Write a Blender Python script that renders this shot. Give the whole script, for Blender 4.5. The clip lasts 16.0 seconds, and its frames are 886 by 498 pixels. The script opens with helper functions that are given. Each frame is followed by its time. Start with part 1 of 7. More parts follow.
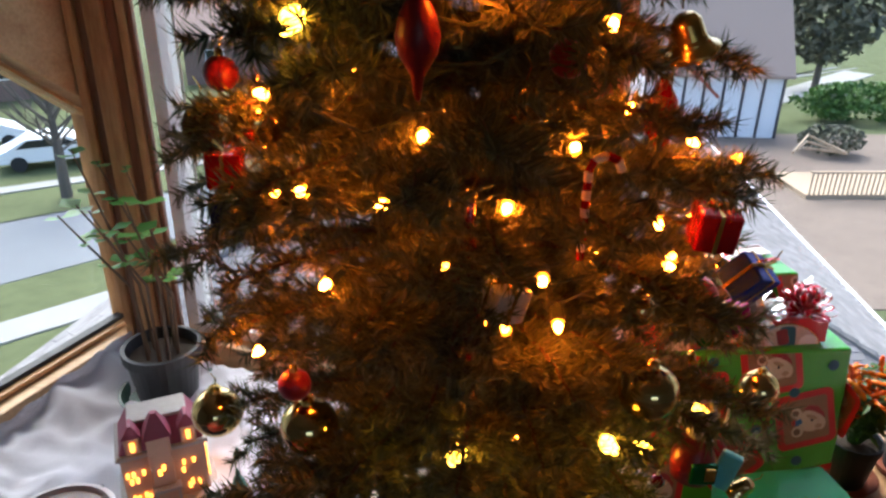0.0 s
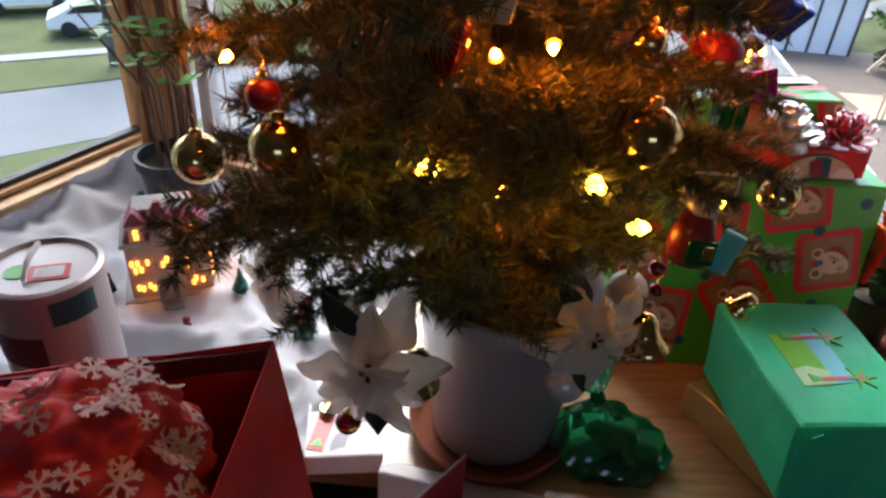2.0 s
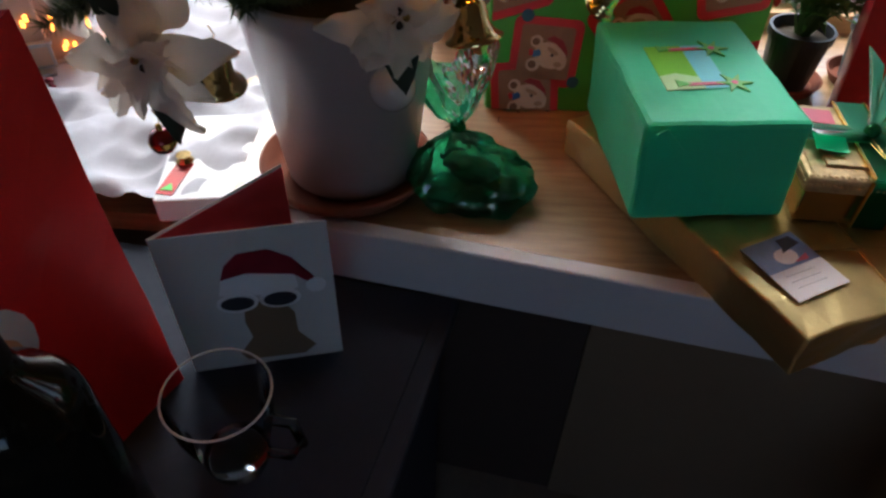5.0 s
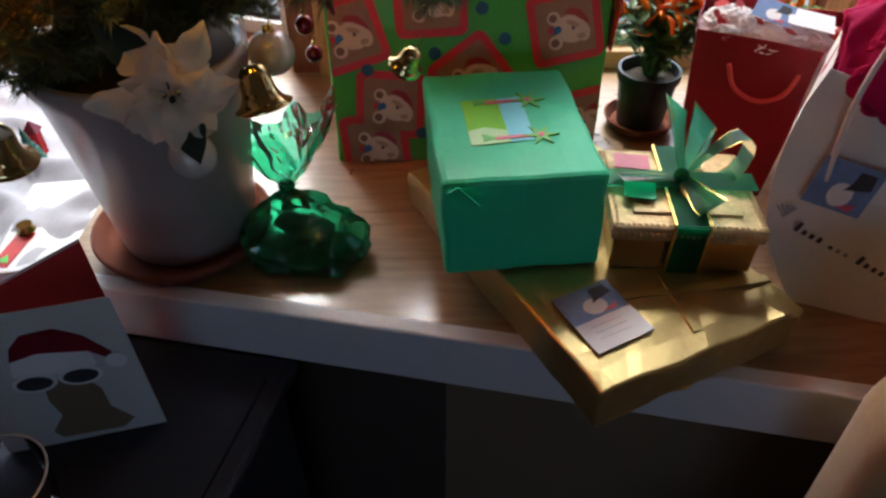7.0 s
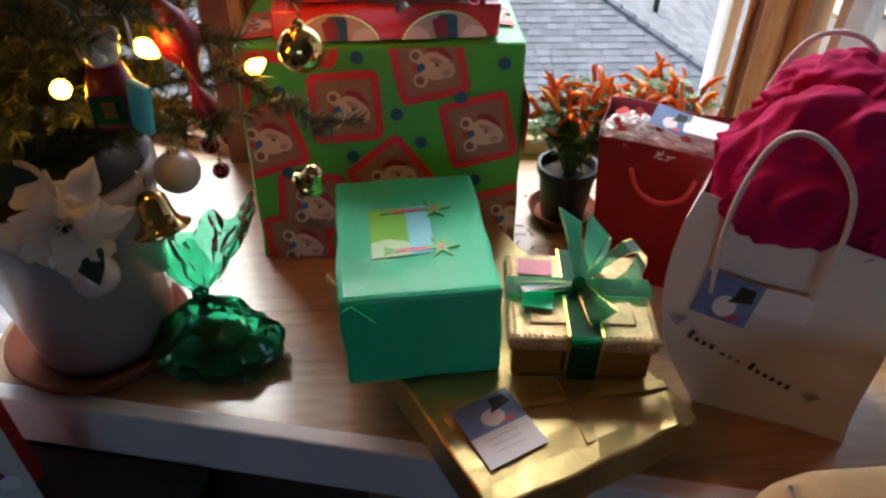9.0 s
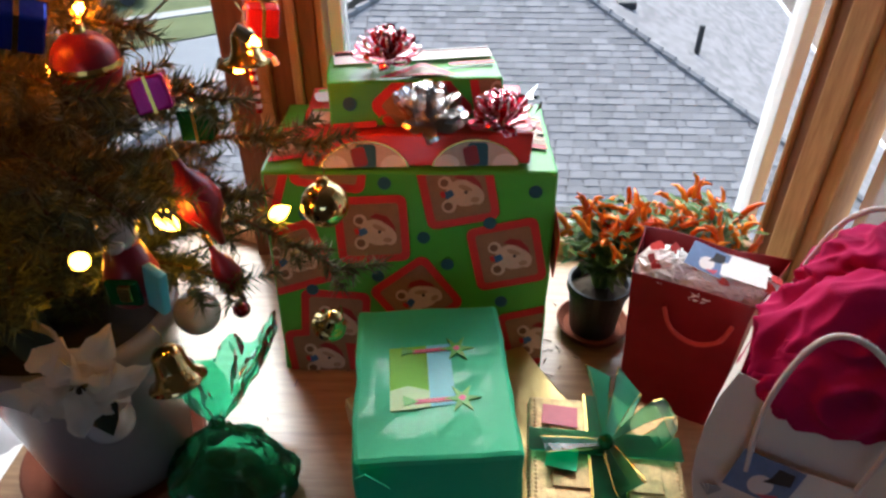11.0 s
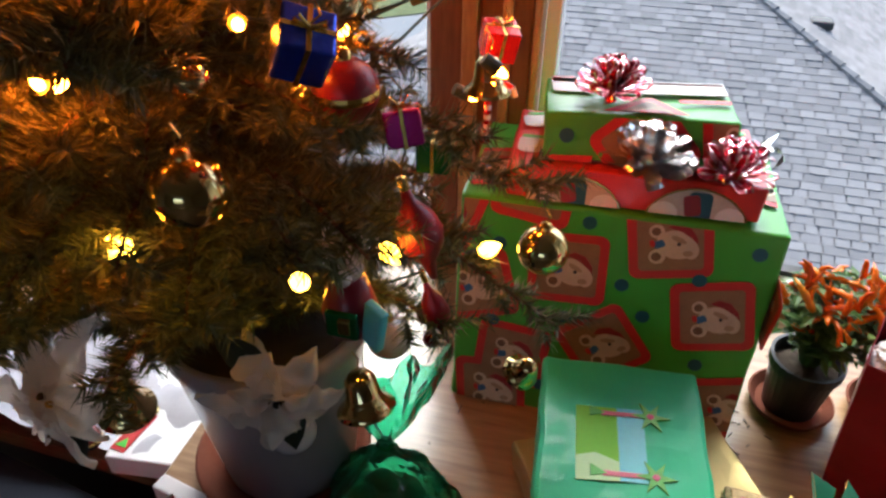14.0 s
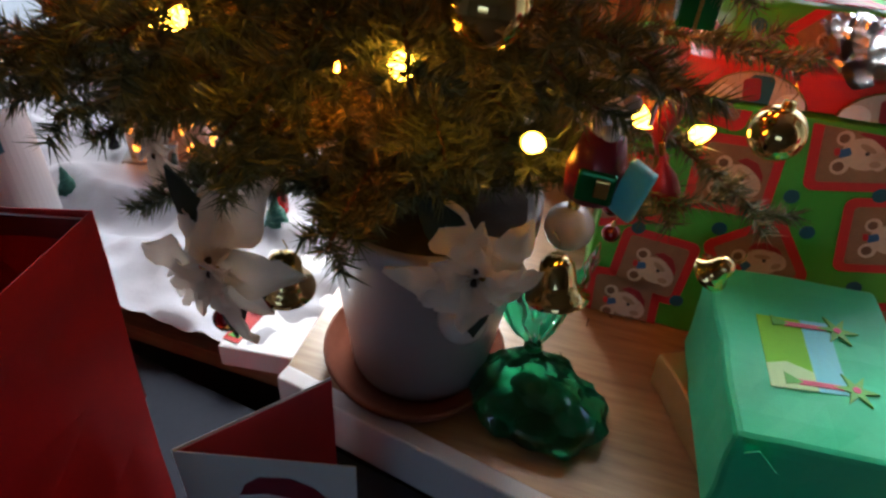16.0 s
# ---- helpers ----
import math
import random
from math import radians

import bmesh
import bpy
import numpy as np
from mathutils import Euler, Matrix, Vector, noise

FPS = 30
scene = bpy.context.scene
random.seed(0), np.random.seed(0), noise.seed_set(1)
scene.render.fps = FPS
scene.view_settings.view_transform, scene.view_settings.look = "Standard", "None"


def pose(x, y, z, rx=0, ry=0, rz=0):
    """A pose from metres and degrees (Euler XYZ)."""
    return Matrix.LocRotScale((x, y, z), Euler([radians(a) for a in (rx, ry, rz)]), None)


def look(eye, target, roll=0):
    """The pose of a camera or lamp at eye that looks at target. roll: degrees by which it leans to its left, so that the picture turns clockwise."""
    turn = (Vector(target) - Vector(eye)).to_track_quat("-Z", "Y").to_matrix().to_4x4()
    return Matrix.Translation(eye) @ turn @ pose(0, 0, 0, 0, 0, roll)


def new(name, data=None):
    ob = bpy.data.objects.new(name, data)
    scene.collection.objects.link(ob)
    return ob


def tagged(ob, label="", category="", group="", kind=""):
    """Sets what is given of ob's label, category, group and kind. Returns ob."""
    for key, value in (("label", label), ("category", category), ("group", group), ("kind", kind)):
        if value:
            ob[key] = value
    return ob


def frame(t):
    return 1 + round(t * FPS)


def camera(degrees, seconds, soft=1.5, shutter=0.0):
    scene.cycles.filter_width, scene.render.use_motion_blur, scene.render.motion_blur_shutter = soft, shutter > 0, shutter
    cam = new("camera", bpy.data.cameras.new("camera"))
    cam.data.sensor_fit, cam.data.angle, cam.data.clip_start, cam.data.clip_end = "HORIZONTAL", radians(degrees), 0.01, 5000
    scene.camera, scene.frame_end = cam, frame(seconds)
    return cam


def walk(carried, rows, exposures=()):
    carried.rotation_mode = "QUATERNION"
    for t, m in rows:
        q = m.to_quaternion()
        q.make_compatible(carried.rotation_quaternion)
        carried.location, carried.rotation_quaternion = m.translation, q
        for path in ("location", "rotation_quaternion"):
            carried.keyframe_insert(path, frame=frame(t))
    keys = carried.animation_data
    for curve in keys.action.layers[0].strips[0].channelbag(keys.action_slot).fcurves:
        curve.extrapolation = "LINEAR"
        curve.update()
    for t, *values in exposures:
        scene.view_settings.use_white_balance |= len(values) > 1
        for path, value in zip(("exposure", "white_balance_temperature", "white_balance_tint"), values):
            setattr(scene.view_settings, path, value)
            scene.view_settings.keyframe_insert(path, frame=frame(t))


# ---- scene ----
cam = camera(66.0, 16.0, 2.6)
PATH = [
    (0, (0.008, 0.014, 0.842), (0.106, 1.839, 0.031), 0.9),
    (0.5, (0.015, 0.01, 0.815), (0.091, 1.803, -0.067), 1.3),
    (1, (0.024, 0.0, 0.783), (0.081, 1.766, -0.154), 1.8),
    (1.5, (0.041, 0.002, 0.738), (0.069, 1.732, -0.264), 2.2),
    (2, (0.061, -0.011, 0.697), (0.054, 1.678, -0.374), 4.0),
    (2.5, (0.06, -0.025, 0.657), (0.008, 1.62, -0.479), 4.0),
    (3, (0.046, -0.051, 0.593), (0.066, 1.535, -0.626), 2.6),
    (3.5, (0.094, -0.045, 0.548), (0.149, 1.429, -0.803), 3.4),
    (4, (0.166, -0.046, 0.527), (0.142, 1.37, -0.885), 3.0),
    (6.5, (0.409, -0.022, 0.553), (0.39, 1.464, -0.786), 0.3),
    (7, (0.455, -0.013, 0.558), (0.456, 1.481, -0.772), 0.1),
    (7.5, (0.488, -0.014, 0.57), (0.505, 1.498, -0.739), -0.1),
    (8, (0.516, -0.008, 0.581), (0.552, 1.519, -0.71), 0.2),
    (8.5, (0.538, 0.004, 0.594), (0.58, 1.548, -0.676), 0.2),
    (9, (0.545, 0.018, 0.623), (0.587, 1.596, -0.605), 0.3),
    (9.5, (0.545, 0.033, 0.646), (0.565, 1.636, -0.55), 0.5),
    (10, (0.534, 0.05, 0.675), (0.558, 1.669, -0.498), 0.9),
    (12.5, (0.592, 0.196, 0.736), (0.311, 1.785, -0.446), -0.6),
    (13, (0.539, 0.186, 0.735), (0.196, 1.764, -0.445), 0.0),
    (13.5, (0.498, 0.176, 0.733), (0.096, 1.738, -0.45), 0.0),
    (14, (0.465, 0.173, 0.729), (0.041, 1.723, -0.461), 0.5),
    (14.5, (0.429, 0.165, 0.721), (-0.016, 1.703, -0.478), 0.9),
    (15, (0.386, 0.153, 0.707), (-0.055, 1.674, -0.514), 1.9),
    (15.5, (0.337, 0.133, 0.673), (-0.08, 1.628, -0.589), 3.5),
    (16, (0.29, 0.124, 0.638), (-0.083, 1.595, -0.664), 4.9),
]
walk(cam, [(t, look(eye, target, roll)) for t, eye, target, roll in PATH], exposures=[(0.0, 2.15, 5850, 4), (16.0, 2.15, 5850, 4)])

# ---------------------------------------------------------------- world and light
world = bpy.data.worlds.new("sky")
scene.world = world
world.use_nodes = True
wn = world.node_tree.nodes
sky = wn.new("ShaderNodeTexSky")
sky.sky_type = "NISHITA"
sky.sun_disc = False
sky.sun_elevation = radians(52)
sky.sun_rotation = radians(-13)
sky.air_density, sky.dust_density, sky.ozone_density = 0.8, 4.5, 0.6
wn["Background"].inputs["Strength"].default_value = 0.15
world.node_tree.links.new(sky.outputs["Color"], wn["Background"].inputs["Color"])
sun = new("sun", bpy.data.lights.new("sun", "SUN"))
sun.data.energy, sun.data.angle, sun.data.color = 0.6, radians(25), (1.0, 0.97, 0.92)
sun.matrix_world = look((-1.3, 5.5, 7.7), (0, 0, 0))


# ---------------------------------------------------------------- materials
def material(name, base, rough=0.6, metal=0.0, vary=0.18, scale=30.0, bump=0.15, coat=0.0, glow=0.0, sheen=0.0):
    m = bpy.data.materials.new(name)
    m.use_nodes = True
    n, l = m.node_tree.nodes, m.node_tree.links
    b = n["Principled BSDF"]
    co = n.new("ShaderNodeTexCoord")
    fine, broad = n.new("ShaderNodeTexNoise"), n.new("ShaderNodeTexNoise")
    fine.inputs["Scale"].default_value, fine.inputs["Detail"].default_value = scale * 6, 4
    broad.inputs["Scale"].default_value, broad.inputs["Detail"].default_value = scale, 3
    ramp = n.new("ShaderNodeMix")
    ramp.data_type = "RGBA"
    ramp.inputs["A"].default_value = (*[c * (1 - vary) for c in base], 1)
    ramp.inputs["B"].default_value = (*[min(1, c * (1 + vary)) for c in base], 1)
    add = n.new("ShaderNodeMath")
    add.operation = "MULTIPLY_ADD"
    add.inputs[1].default_value, add.inputs[2].default_value = 0.4, 0.0
    l.new(co.outputs["Object"], fine.inputs["Vector"])
    l.new(co.outputs["Object"], broad.inputs["Vector"])
    l.new(fine.outputs["Fac"], add.inputs[0])
    both = n.new("ShaderNodeMath")
    both.operation = "MULTIPLY_ADD"
    both.inputs[1].default_value = 0.6
    l.new(broad.outputs["Fac"], both.inputs[0])
    l.new(add.outputs[0], both.inputs[2])
    l.new(both.outputs[0], ramp.inputs["Factor"])
    l.new(ramp.outputs["Result"], b.inputs["Base Color"])
    b.inputs["Roughness"].default_value, b.inputs["Metallic"].default_value = rough, metal
    b.inputs["Coat Weight"].default_value = coat
    b.inputs["Sheen Weight"].default_value = sheen
    if bump:
        bp = n.new("ShaderNodeBump")
        bp.inputs["Strength"].default_value, bp.inputs["Distance"].default_value = bump, 0.002
        l.new(both.outputs[0], bp.inputs["Height"])
        l.new(bp.outputs["Normal"], b.inputs["Normal"])
    if glow:
        b.inputs["Emission Color"].default_value = (*base, 1)
        b.inputs["Emission Strength"].default_value = glow
    return m


def wood(name, dark, light, rough=0.45, along="X", scale=14.0):
    m = material(name, light, rough, bump=0.0)
    n, l = m.node_tree.nodes, m.node_tree.links
    b = n["Principled BSDF"]
    co, mp = n.new("ShaderNodeTexCoord"), n.new("ShaderNodeMapping")
    stretch = {"X": (0.12, 1, 1), "Y": (1, 0.12, 1), "Z": (1, 1, 0.12)}[along]
    mp.inputs["Scale"].default_value = stretch
    l.new(co.outputs["Object"], mp.inputs["Vector"])
    g, h = n.new("ShaderNodeTexNoise"), n.new("ShaderNodeTexNoise")
    g.inputs["Scale"].default_value, g.inputs["Detail"].default_value, g.inputs["Distortion"].default_value = scale, 5, 0.6
    h.inputs["Scale"].default_value, h.inputs["Detail"].default_value = scale * 12, 3
    l.new(mp.outputs["Vector"], g.inputs["Vector"])
    l.new(mp.outputs["Vector"], h.inputs["Vector"])
    mix = n.new("ShaderNodeMath")
    mix.operation = "MULTIPLY_ADD"
    mix.inputs[1].default_value = 0.45
    half = n.new("ShaderNodeMath")
    half.operation = "MULTIPLY"
    half.inputs[1].default_value = 0.55
    l.new(g.outputs["Fac"], half.inputs[0])
    l.new(h.outputs["Fac"], mix.inputs[0])
    l.new(half.outputs[0], mix.inputs[2])
    r = n.new("ShaderNodeValToRGB")
    r.color_ramp.elements[0].position, r.color_ramp.elements[1].position = 0.36, 0.62
    r.color_ramp.elements[0].color, r.color_ramp.elements[1].color = (*dark, 1), (*light, 1)
    l.new(mix.outputs[0], r.inputs["Fac"])
    l.new(r.outputs["Color"], b.inputs["Base Color"])
    bp = n.new("ShaderNodeBump")
    bp.inputs["Strength"].default_value, bp.inputs["Distance"].default_value = 0.25, 0.001
    l.new(mix.outputs[0], bp.inputs["Height"])
    l.new(bp.outputs["Normal"], b.inputs["Normal"])
    return m


def clear(name, tint=(1, 1, 1), gloss=0.08, rough=0.02, body=0.0):
    """Thin clear film or pane: see-through with a surface gloss and, for tinted film, some body colour."""
    m = bpy.data.materials.new(name)
    m.use_nodes = True
    n, l = m.node_tree.nodes, m.node_tree.links
    for o in list(n):
        if o.type == "BSDF_PRINCIPLED":
            n.remove(o)
    t, g, d = n.new("ShaderNodeBsdfTransparent"), n.new("ShaderNodeBsdfGlossy"), n.new("ShaderNodeBsdfTranslucent")
    t.inputs["Color"].default_value = (*tint, 1)
    d.inputs["Color"].default_value = (*tint, 1)
    g.inputs["Roughness"].default_value = rough
    lw = n.new("ShaderNodeLayerWeight")
    lw.inputs["Blend"].default_value = gloss * 2
    mix, under = n.new("ShaderNodeMixShader"), n.new("ShaderNodeMixShader")
    under.inputs["Fac"].default_value = body
    l.new(t.outputs[0], under.inputs[1])
    l.new(d.outputs[0], under.inputs[2])
    l.new(lw.outputs["Fresnel"], mix.inputs["Fac"])
    l.new(under.outputs[0], mix.inputs[1])
    l.new(g.outputs[0], mix.inputs[2])
    l.new(mix.outputs[0], n["Material Output"].inputs["Surface"])
    return m


def island(name, a, b, rough=0.8, trans=0.0):
    """Colour that differs from piece to piece of one mesh."""
    m = bpy.data.materials.new(name)
    m.use_nodes = True
    n, l = m.node_tree.nodes, m.node_tree.links
    p = n["Principled BSDF"]
    p.inputs["Roughness"].default_value = rough
    geo, info, ad = n.new("ShaderNodeNewGeometry"), n.new("ShaderNodeObjectInfo"), n.new("ShaderNodeMath")
    fr = n.new("ShaderNodeMath")
    ad.operation, fr.operation = "ADD", "FRACT"
    l.new(geo.outputs["Random Per Island"], ad.inputs[0])
    l.new(info.outputs["Random"], ad.inputs[1])
    l.new(ad.outputs[0], fr.inputs[0])
    r = n.new("ShaderNodeValToRGB")
    r.color_ramp.elements[0].color, r.color_ramp.elements[1].color = (*a, 1), (*b, 1)
    l.new(fr.outputs[0], r.inputs["Fac"])
    l.new(r.outputs["Color"], p.inputs["Base Color"])
    return m


M = {
    "oak": wood("oak_sill", (0.23, 0.122, 0.055), (0.43, 0.262, 0.125), 0.38, "X", 9),
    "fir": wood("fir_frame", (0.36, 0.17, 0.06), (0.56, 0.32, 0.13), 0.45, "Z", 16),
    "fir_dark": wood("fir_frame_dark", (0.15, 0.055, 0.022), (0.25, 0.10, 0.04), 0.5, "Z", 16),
    # fir_x is fir made paler, putting light on the head panel into its colour
    "fir_x": wood("fir_rail_lit", (0.46, 0.27, 0.13), (0.64, 0.43, 0.23), 0.45, "X", 12),
    "white_paint": material("white_paint", (0.60, 0.57, 0.58), 0.45, vary=0.06, scale=9),
    "vinyl": material("white_vinyl", (0.82, 0.83, 0.84), 0.35, vary=0.04, scale=8, bump=0.05),
    "gasket": material("black_gasket", (0.02, 0.02, 0.022), 0.6),
    "wall": material("room_wall", (0.36, 0.37, 0.35), 0.8, vary=0.07, scale=4),
    "brown": material("sill_wall_brown", (0.055, 0.034, 0.026), 0.6, vary=0.15, scale=6),
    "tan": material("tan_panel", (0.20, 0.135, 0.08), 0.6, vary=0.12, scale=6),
    "carpet": material("carpet", (0.22, 0.18, 0.14), 0.95, vary=0.25, scale=60, bump=0.6),
    "chest": material("dark_grey_paint", (0.030, 0.036, 0.052), 0.7, vary=0.25, scale=20),
    "cloth": material("white_cloth", (0.46, 0.455, 0.50), 0.9, vary=0.05, scale=40, bump=0.3, sheen=0.3),
    "pot": material("cream_glaze", (0.37, 0.33, 0.32), 0.3, vary=0.06, scale=12, bump=0.08, coat=0.3),
    "terracotta": material("terracotta", (0.19, 0.060, 0.034), 0.8, vary=0.25, scale=25),
    "soil": material("soil", (0.05, 0.035, 0.022), 0.95, vary=0.5, scale=80, bump=0.9),
    "mint": material("mint_paper", (0.050, 0.60, 0.285), 0.5, vary=0.08, scale=14, bump=0.3, coat=0.1),
    "gold": material("gold_foil", (0.58, 0.45, 0.19), 0.38, 0.85, vary=0.14, scale=16, bump=0.6),
    "gold_box": material("gold_card", (0.50, 0.29, 0.08), 0.26, 0.9, vary=0.15, scale=20, bump=0.3),
    "filigree": material("gold_filigree", (0.55, 0.38, 0.19), 0.35, 0.7, vary=0.9, scale=110, bump=1.0),
    "green_wrap": material("green_wrap", (0.07, 0.42, 0.035), 0.35, vary=0.06, scale=12, bump=0.1, coat=0.2),
    "red_print": material("red_print", (0.52, 0.02, 0.02), 0.4, vary=0.1, scale=18, bump=0.05),
    "tan_print": material("tan_print", (0.26, 0.155, 0.075), 0.45, vary=0.35, scale=60, bump=0.05),
    "cream_print": material("cream_print", (0.62, 0.50, 0.36), 0.45, vary=0.25, scale=50, bump=0.05),
    "navy_print": material("navy_print", (0.01, 0.09, 0.13), 0.4, vary=0.2, scale=40, bump=0.0),
    "brown_print": material("brown_print", (0.16, 0.09, 0.045), 0.45, vary=0.3, scale=70, bump=0.03),
    "tan_soft": material("soft_tan_print", (0.40, 0.28, 0.17), 0.45, vary=0.3, scale=70, bump=0.03),
    "blue_print": material("blue_print", (0.03, 0.14, 0.34), 0.4, vary=0.25, scale=60, bump=0.0),
    "dark_red_print": material("dark_red_print", (0.26, 0.012, 0.018), 0.4, vary=0.2, scale=50, bump=0.0),
    "red_wrap": material("red_wrap", (0.58, 0.022, 0.012), 0.32, vary=0.12, scale=18, bump=0.12, coat=0.25),
    "arch_print": material("cream_arch_print", (0.52, 0.42, 0.36), 0.4, vary=0.35, scale=55, bump=0.05),
    "silver_red": material("pale_ribbon_edge", (0.82, 0.66, 0.70), 0.24, 0.8, vary=0.1, scale=40, bump=0.0),
    "pale_wrap": material("pale_wrap", (0.72, 0.68, 0.66), 0.4, vary=0.2, scale=30, bump=0.15),
    "paper": material("white_paper", (0.80, 0.79, 0.80), 0.6, vary=0.05, scale=20, bump=0.1),
    "bag_paper": material("white_bag_paper", (0.74, 0.70, 0.66), 0.55, vary=0.05, scale=9, bump=0.15),
    "card_paper": material("card_paper", (0.60, 0.585, 0.57), 0.5, vary=0.04, scale=12, bump=0.03),
    "card_red": material("card_red", (0.52, 0.03, 0.04), 0.5, vary=0.05, scale=12, bump=0.03),
    "sky_print": material("sky_blue_print", (0.15, 0.24, 0.46), 0.45, vary=0.45, scale=60, bump=0.0),
    "lime": material("lime_print", (0.21, 0.62, 0.03), 0.4, vary=0.12, scale=30, bump=0.0),
    "pale_lime": material("pale_lime_print", (0.45, 0.76, 0.30), 0.4, vary=0.12, scale=30, bump=0.0),
    "aqua": material("aqua_print", (0.16, 0.68, 0.75), 0.4, vary=0.15, scale=30, bump=0.0),
    "leaf_print": material("leaf_print", (0.10, 0.50, 0.05), 0.4, vary=0.3, scale=60, bump=0.0),
    "pink_print": material("pink_print", (0.60, 0.10, 0.16), 0.4, vary=0.2, scale=60, bump=0.0),
    "ink": material("black_ink", (0.025, 0.025, 0.035), 0.6, vary=0.2, scale=60, bump=0.0),
    "grey_ink": material("grey_ink", (0.30, 0.30, 0.33), 0.6, vary=0.2, scale=60, bump=0.0),
    "magenta": material("magenta_tissue", (0.42, 0.004, 0.085), 0.85, vary=0.25, scale=18, bump=0.5),
    "snow_tissue": material("red_tissue", (0.42, 0.02, 0.03), 0.6, vary=0.15, scale=14, bump=0.4),
    "white_flake": material("white_flake", (0.66, 0.56, 0.56), 0.6, vary=0.1, scale=30, bump=0.0),
    "red_bag": material("red_bag_foil", (0.19, 0.003, 0.007), 0.42, 0.0, vary=0.3, scale=10, bump=0.2, coat=0.1),
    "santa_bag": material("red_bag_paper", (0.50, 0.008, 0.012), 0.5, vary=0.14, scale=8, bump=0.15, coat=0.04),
    "dark_red": material("dark_red_plain", (0.14, 0.008, 0.012), 0.5, vary=0.15, scale=10),
    "skin_print": material("peach_print", (0.62, 0.36, 0.22), 0.45, vary=0.08, scale=30, bump=0.0),
    "blue_white": material("blue_white_print", (0.66, 0.70, 0.80), 0.45, vary=0.06, scale=30, bump=0.0),
    "cord": material("white_cord", (0.70, 0.68, 0.68), 0.7, vary=0.15, scale=120, bump=0.4),
    "red_cord": material("red_cord", (0.5, 0.03, 0.02), 0.6, vary=0.15, scale=120, bump=0.4),
    "silver": material("silver_ribbon", (0.86, 0.86, 0.87), 0.26, 1.0, vary=0.05, scale=20, bump=0.0),
    "red_ribbon": material("red_metal_ribbon", (0.56, 0.02, 0.06), 0.26, 0.75, vary=0.5, scale=40, bump=0.0),
    "gold_metal": material("gold_mirror", (0.72, 0.52, 0.22), 0.09, 1.0, vary=0.05, scale=20, bump=0.0),
    "gold_trim": material("gold_trim", (0.62, 0.42, 0.12), 0.25, 1.0, vary=0.1, scale=40, bump=0.1),
    "red_glass": material("red_glass_ball", (0.17, 0.002, 0.006), 0.10, 0.5, vary=0.1, scale=14, bump=0.0, coat=0.6),
    "red_matt": material("red_matt_ball", (0.20, 0.005, 0.02), 0.35, vary=0.2, scale=40, bump=0.1),
    "red_foil": material("red_foil", (0.42, 0.006, 0.01), 0.22, 0.5, vary=0.3, scale=50, bump=0.5),
    "blue_foil": material("blue_foil", (0.02, 0.06, 0.55), 0.22, 0.5, vary=0.3, scale=50, bump=0.5),
    "navy_foil": material("navy_foil", (0.01, 0.012, 0.07), 0.3, 0.4, vary=0.3, scale=50, bump=0.5),
    "magenta_foil": material("magenta_foil", (0.36, 0.008, 0.20), 0.25, 0.5, vary=0.3, scale=50, bump=0.5),
    "green_foil": material("green_foil", (0.01, 0.15, 0.045), 0.25, 0.5, vary=0.3, scale=50, bump=0.5),
    "white_gift": material("frosted_white_foil", (0.60, 0.62, 0.64), 0.3, 0.3, vary=0.25, scale=60, bump=0.4),
    "pearl": material("pearl_ball", (0.62, 0.58, 0.56), 0.22, 0.15, vary=0.05, scale=20, bump=0.0, coat=0.4),
    "petal": material("white_silk_petal", (0.82, 0.77, 0.70), 0.75, vary=0.06, scale=40, bump=0.25, sheen=0.3),
    "garden_soil": material("garden_soil", (0.15, 0.115, 0.09), 0.95, vary=0.35, scale=0.9, bump=0.0),
    "dark_leaf": material("dark_silk_leaf", (0.012, 0.025, 0.012), 0.7, vary=0.3, scale=60),
    "needle": island("tree_needles", (0.030, 0.056, 0.020), (0.130, 0.150, 0.055), 0.6),
    "bark": material("tree_bark", (0.09, 0.055, 0.03), 0.85, vary=0.3, scale=60, bump=0.6),
    "wire": material("green_wire", (0.015, 0.035, 0.015), 0.6),
    "bulb": material("warm_bulb", (1.0, 0.15, 0.003), 0.3, vary=0.0, glow=115.0, bump=0.0),
    "bulb_yellow": material("yellow_bulb", (1.0, 0.40, 0.02), 0.3, vary=0.0, glow=11.0, bump=0.0),
    "lit_window": material("lit_village_window", (1.0, 0.30, 0.03), 0.5, vary=0.0, glow=1.7, bump=0.0),
    "village_wall": material("village_wall", (0.45, 0.28, 0.20), 0.6, vary=0.15, scale=70),
    "village_roof": material("village_roof", (0.26, 0.05, 0.09), 0.5, vary=0.25, scale=90),
    "village_stone": material("village_stone", (0.35, 0.32, 0.30), 0.7, vary=0.25, scale=90),
    "fir_mini": material("flocked_mini_tree", (0.03, 0.12, 0.09), 0.8, vary=0.4, scale=120, bump=0.9),
    "tin": material("tin_print", (0.46, 0.42, 0.42), 0.35, 0.25, vary=0.05, scale=20, bump=0.0),
    "bottle": material("black_glass", (0.005, 0.006, 0.005), 0.10, vary=0.1, bump=0.0, coat=0.5),
    "capsule": material("black_capsule", (0.008, 0.008, 0.009), 0.6, vary=0.2, scale=60, bump=0.05),
    "upholstery": material("tan_upholstery", (0.42, 0.29, 0.13), 0.85, vary=0.12, scale=90, bump=0.4, sheen=0.3),
    "plastic": material("dark_plastic_pot", (0.018, 0.020, 0.024), 0.45, vary=0.3, scale=20),
    "green_pot": material("green_plastic_pot", (0.02, 0.07, 0.055), 0.4, vary=0.2, scale=20),
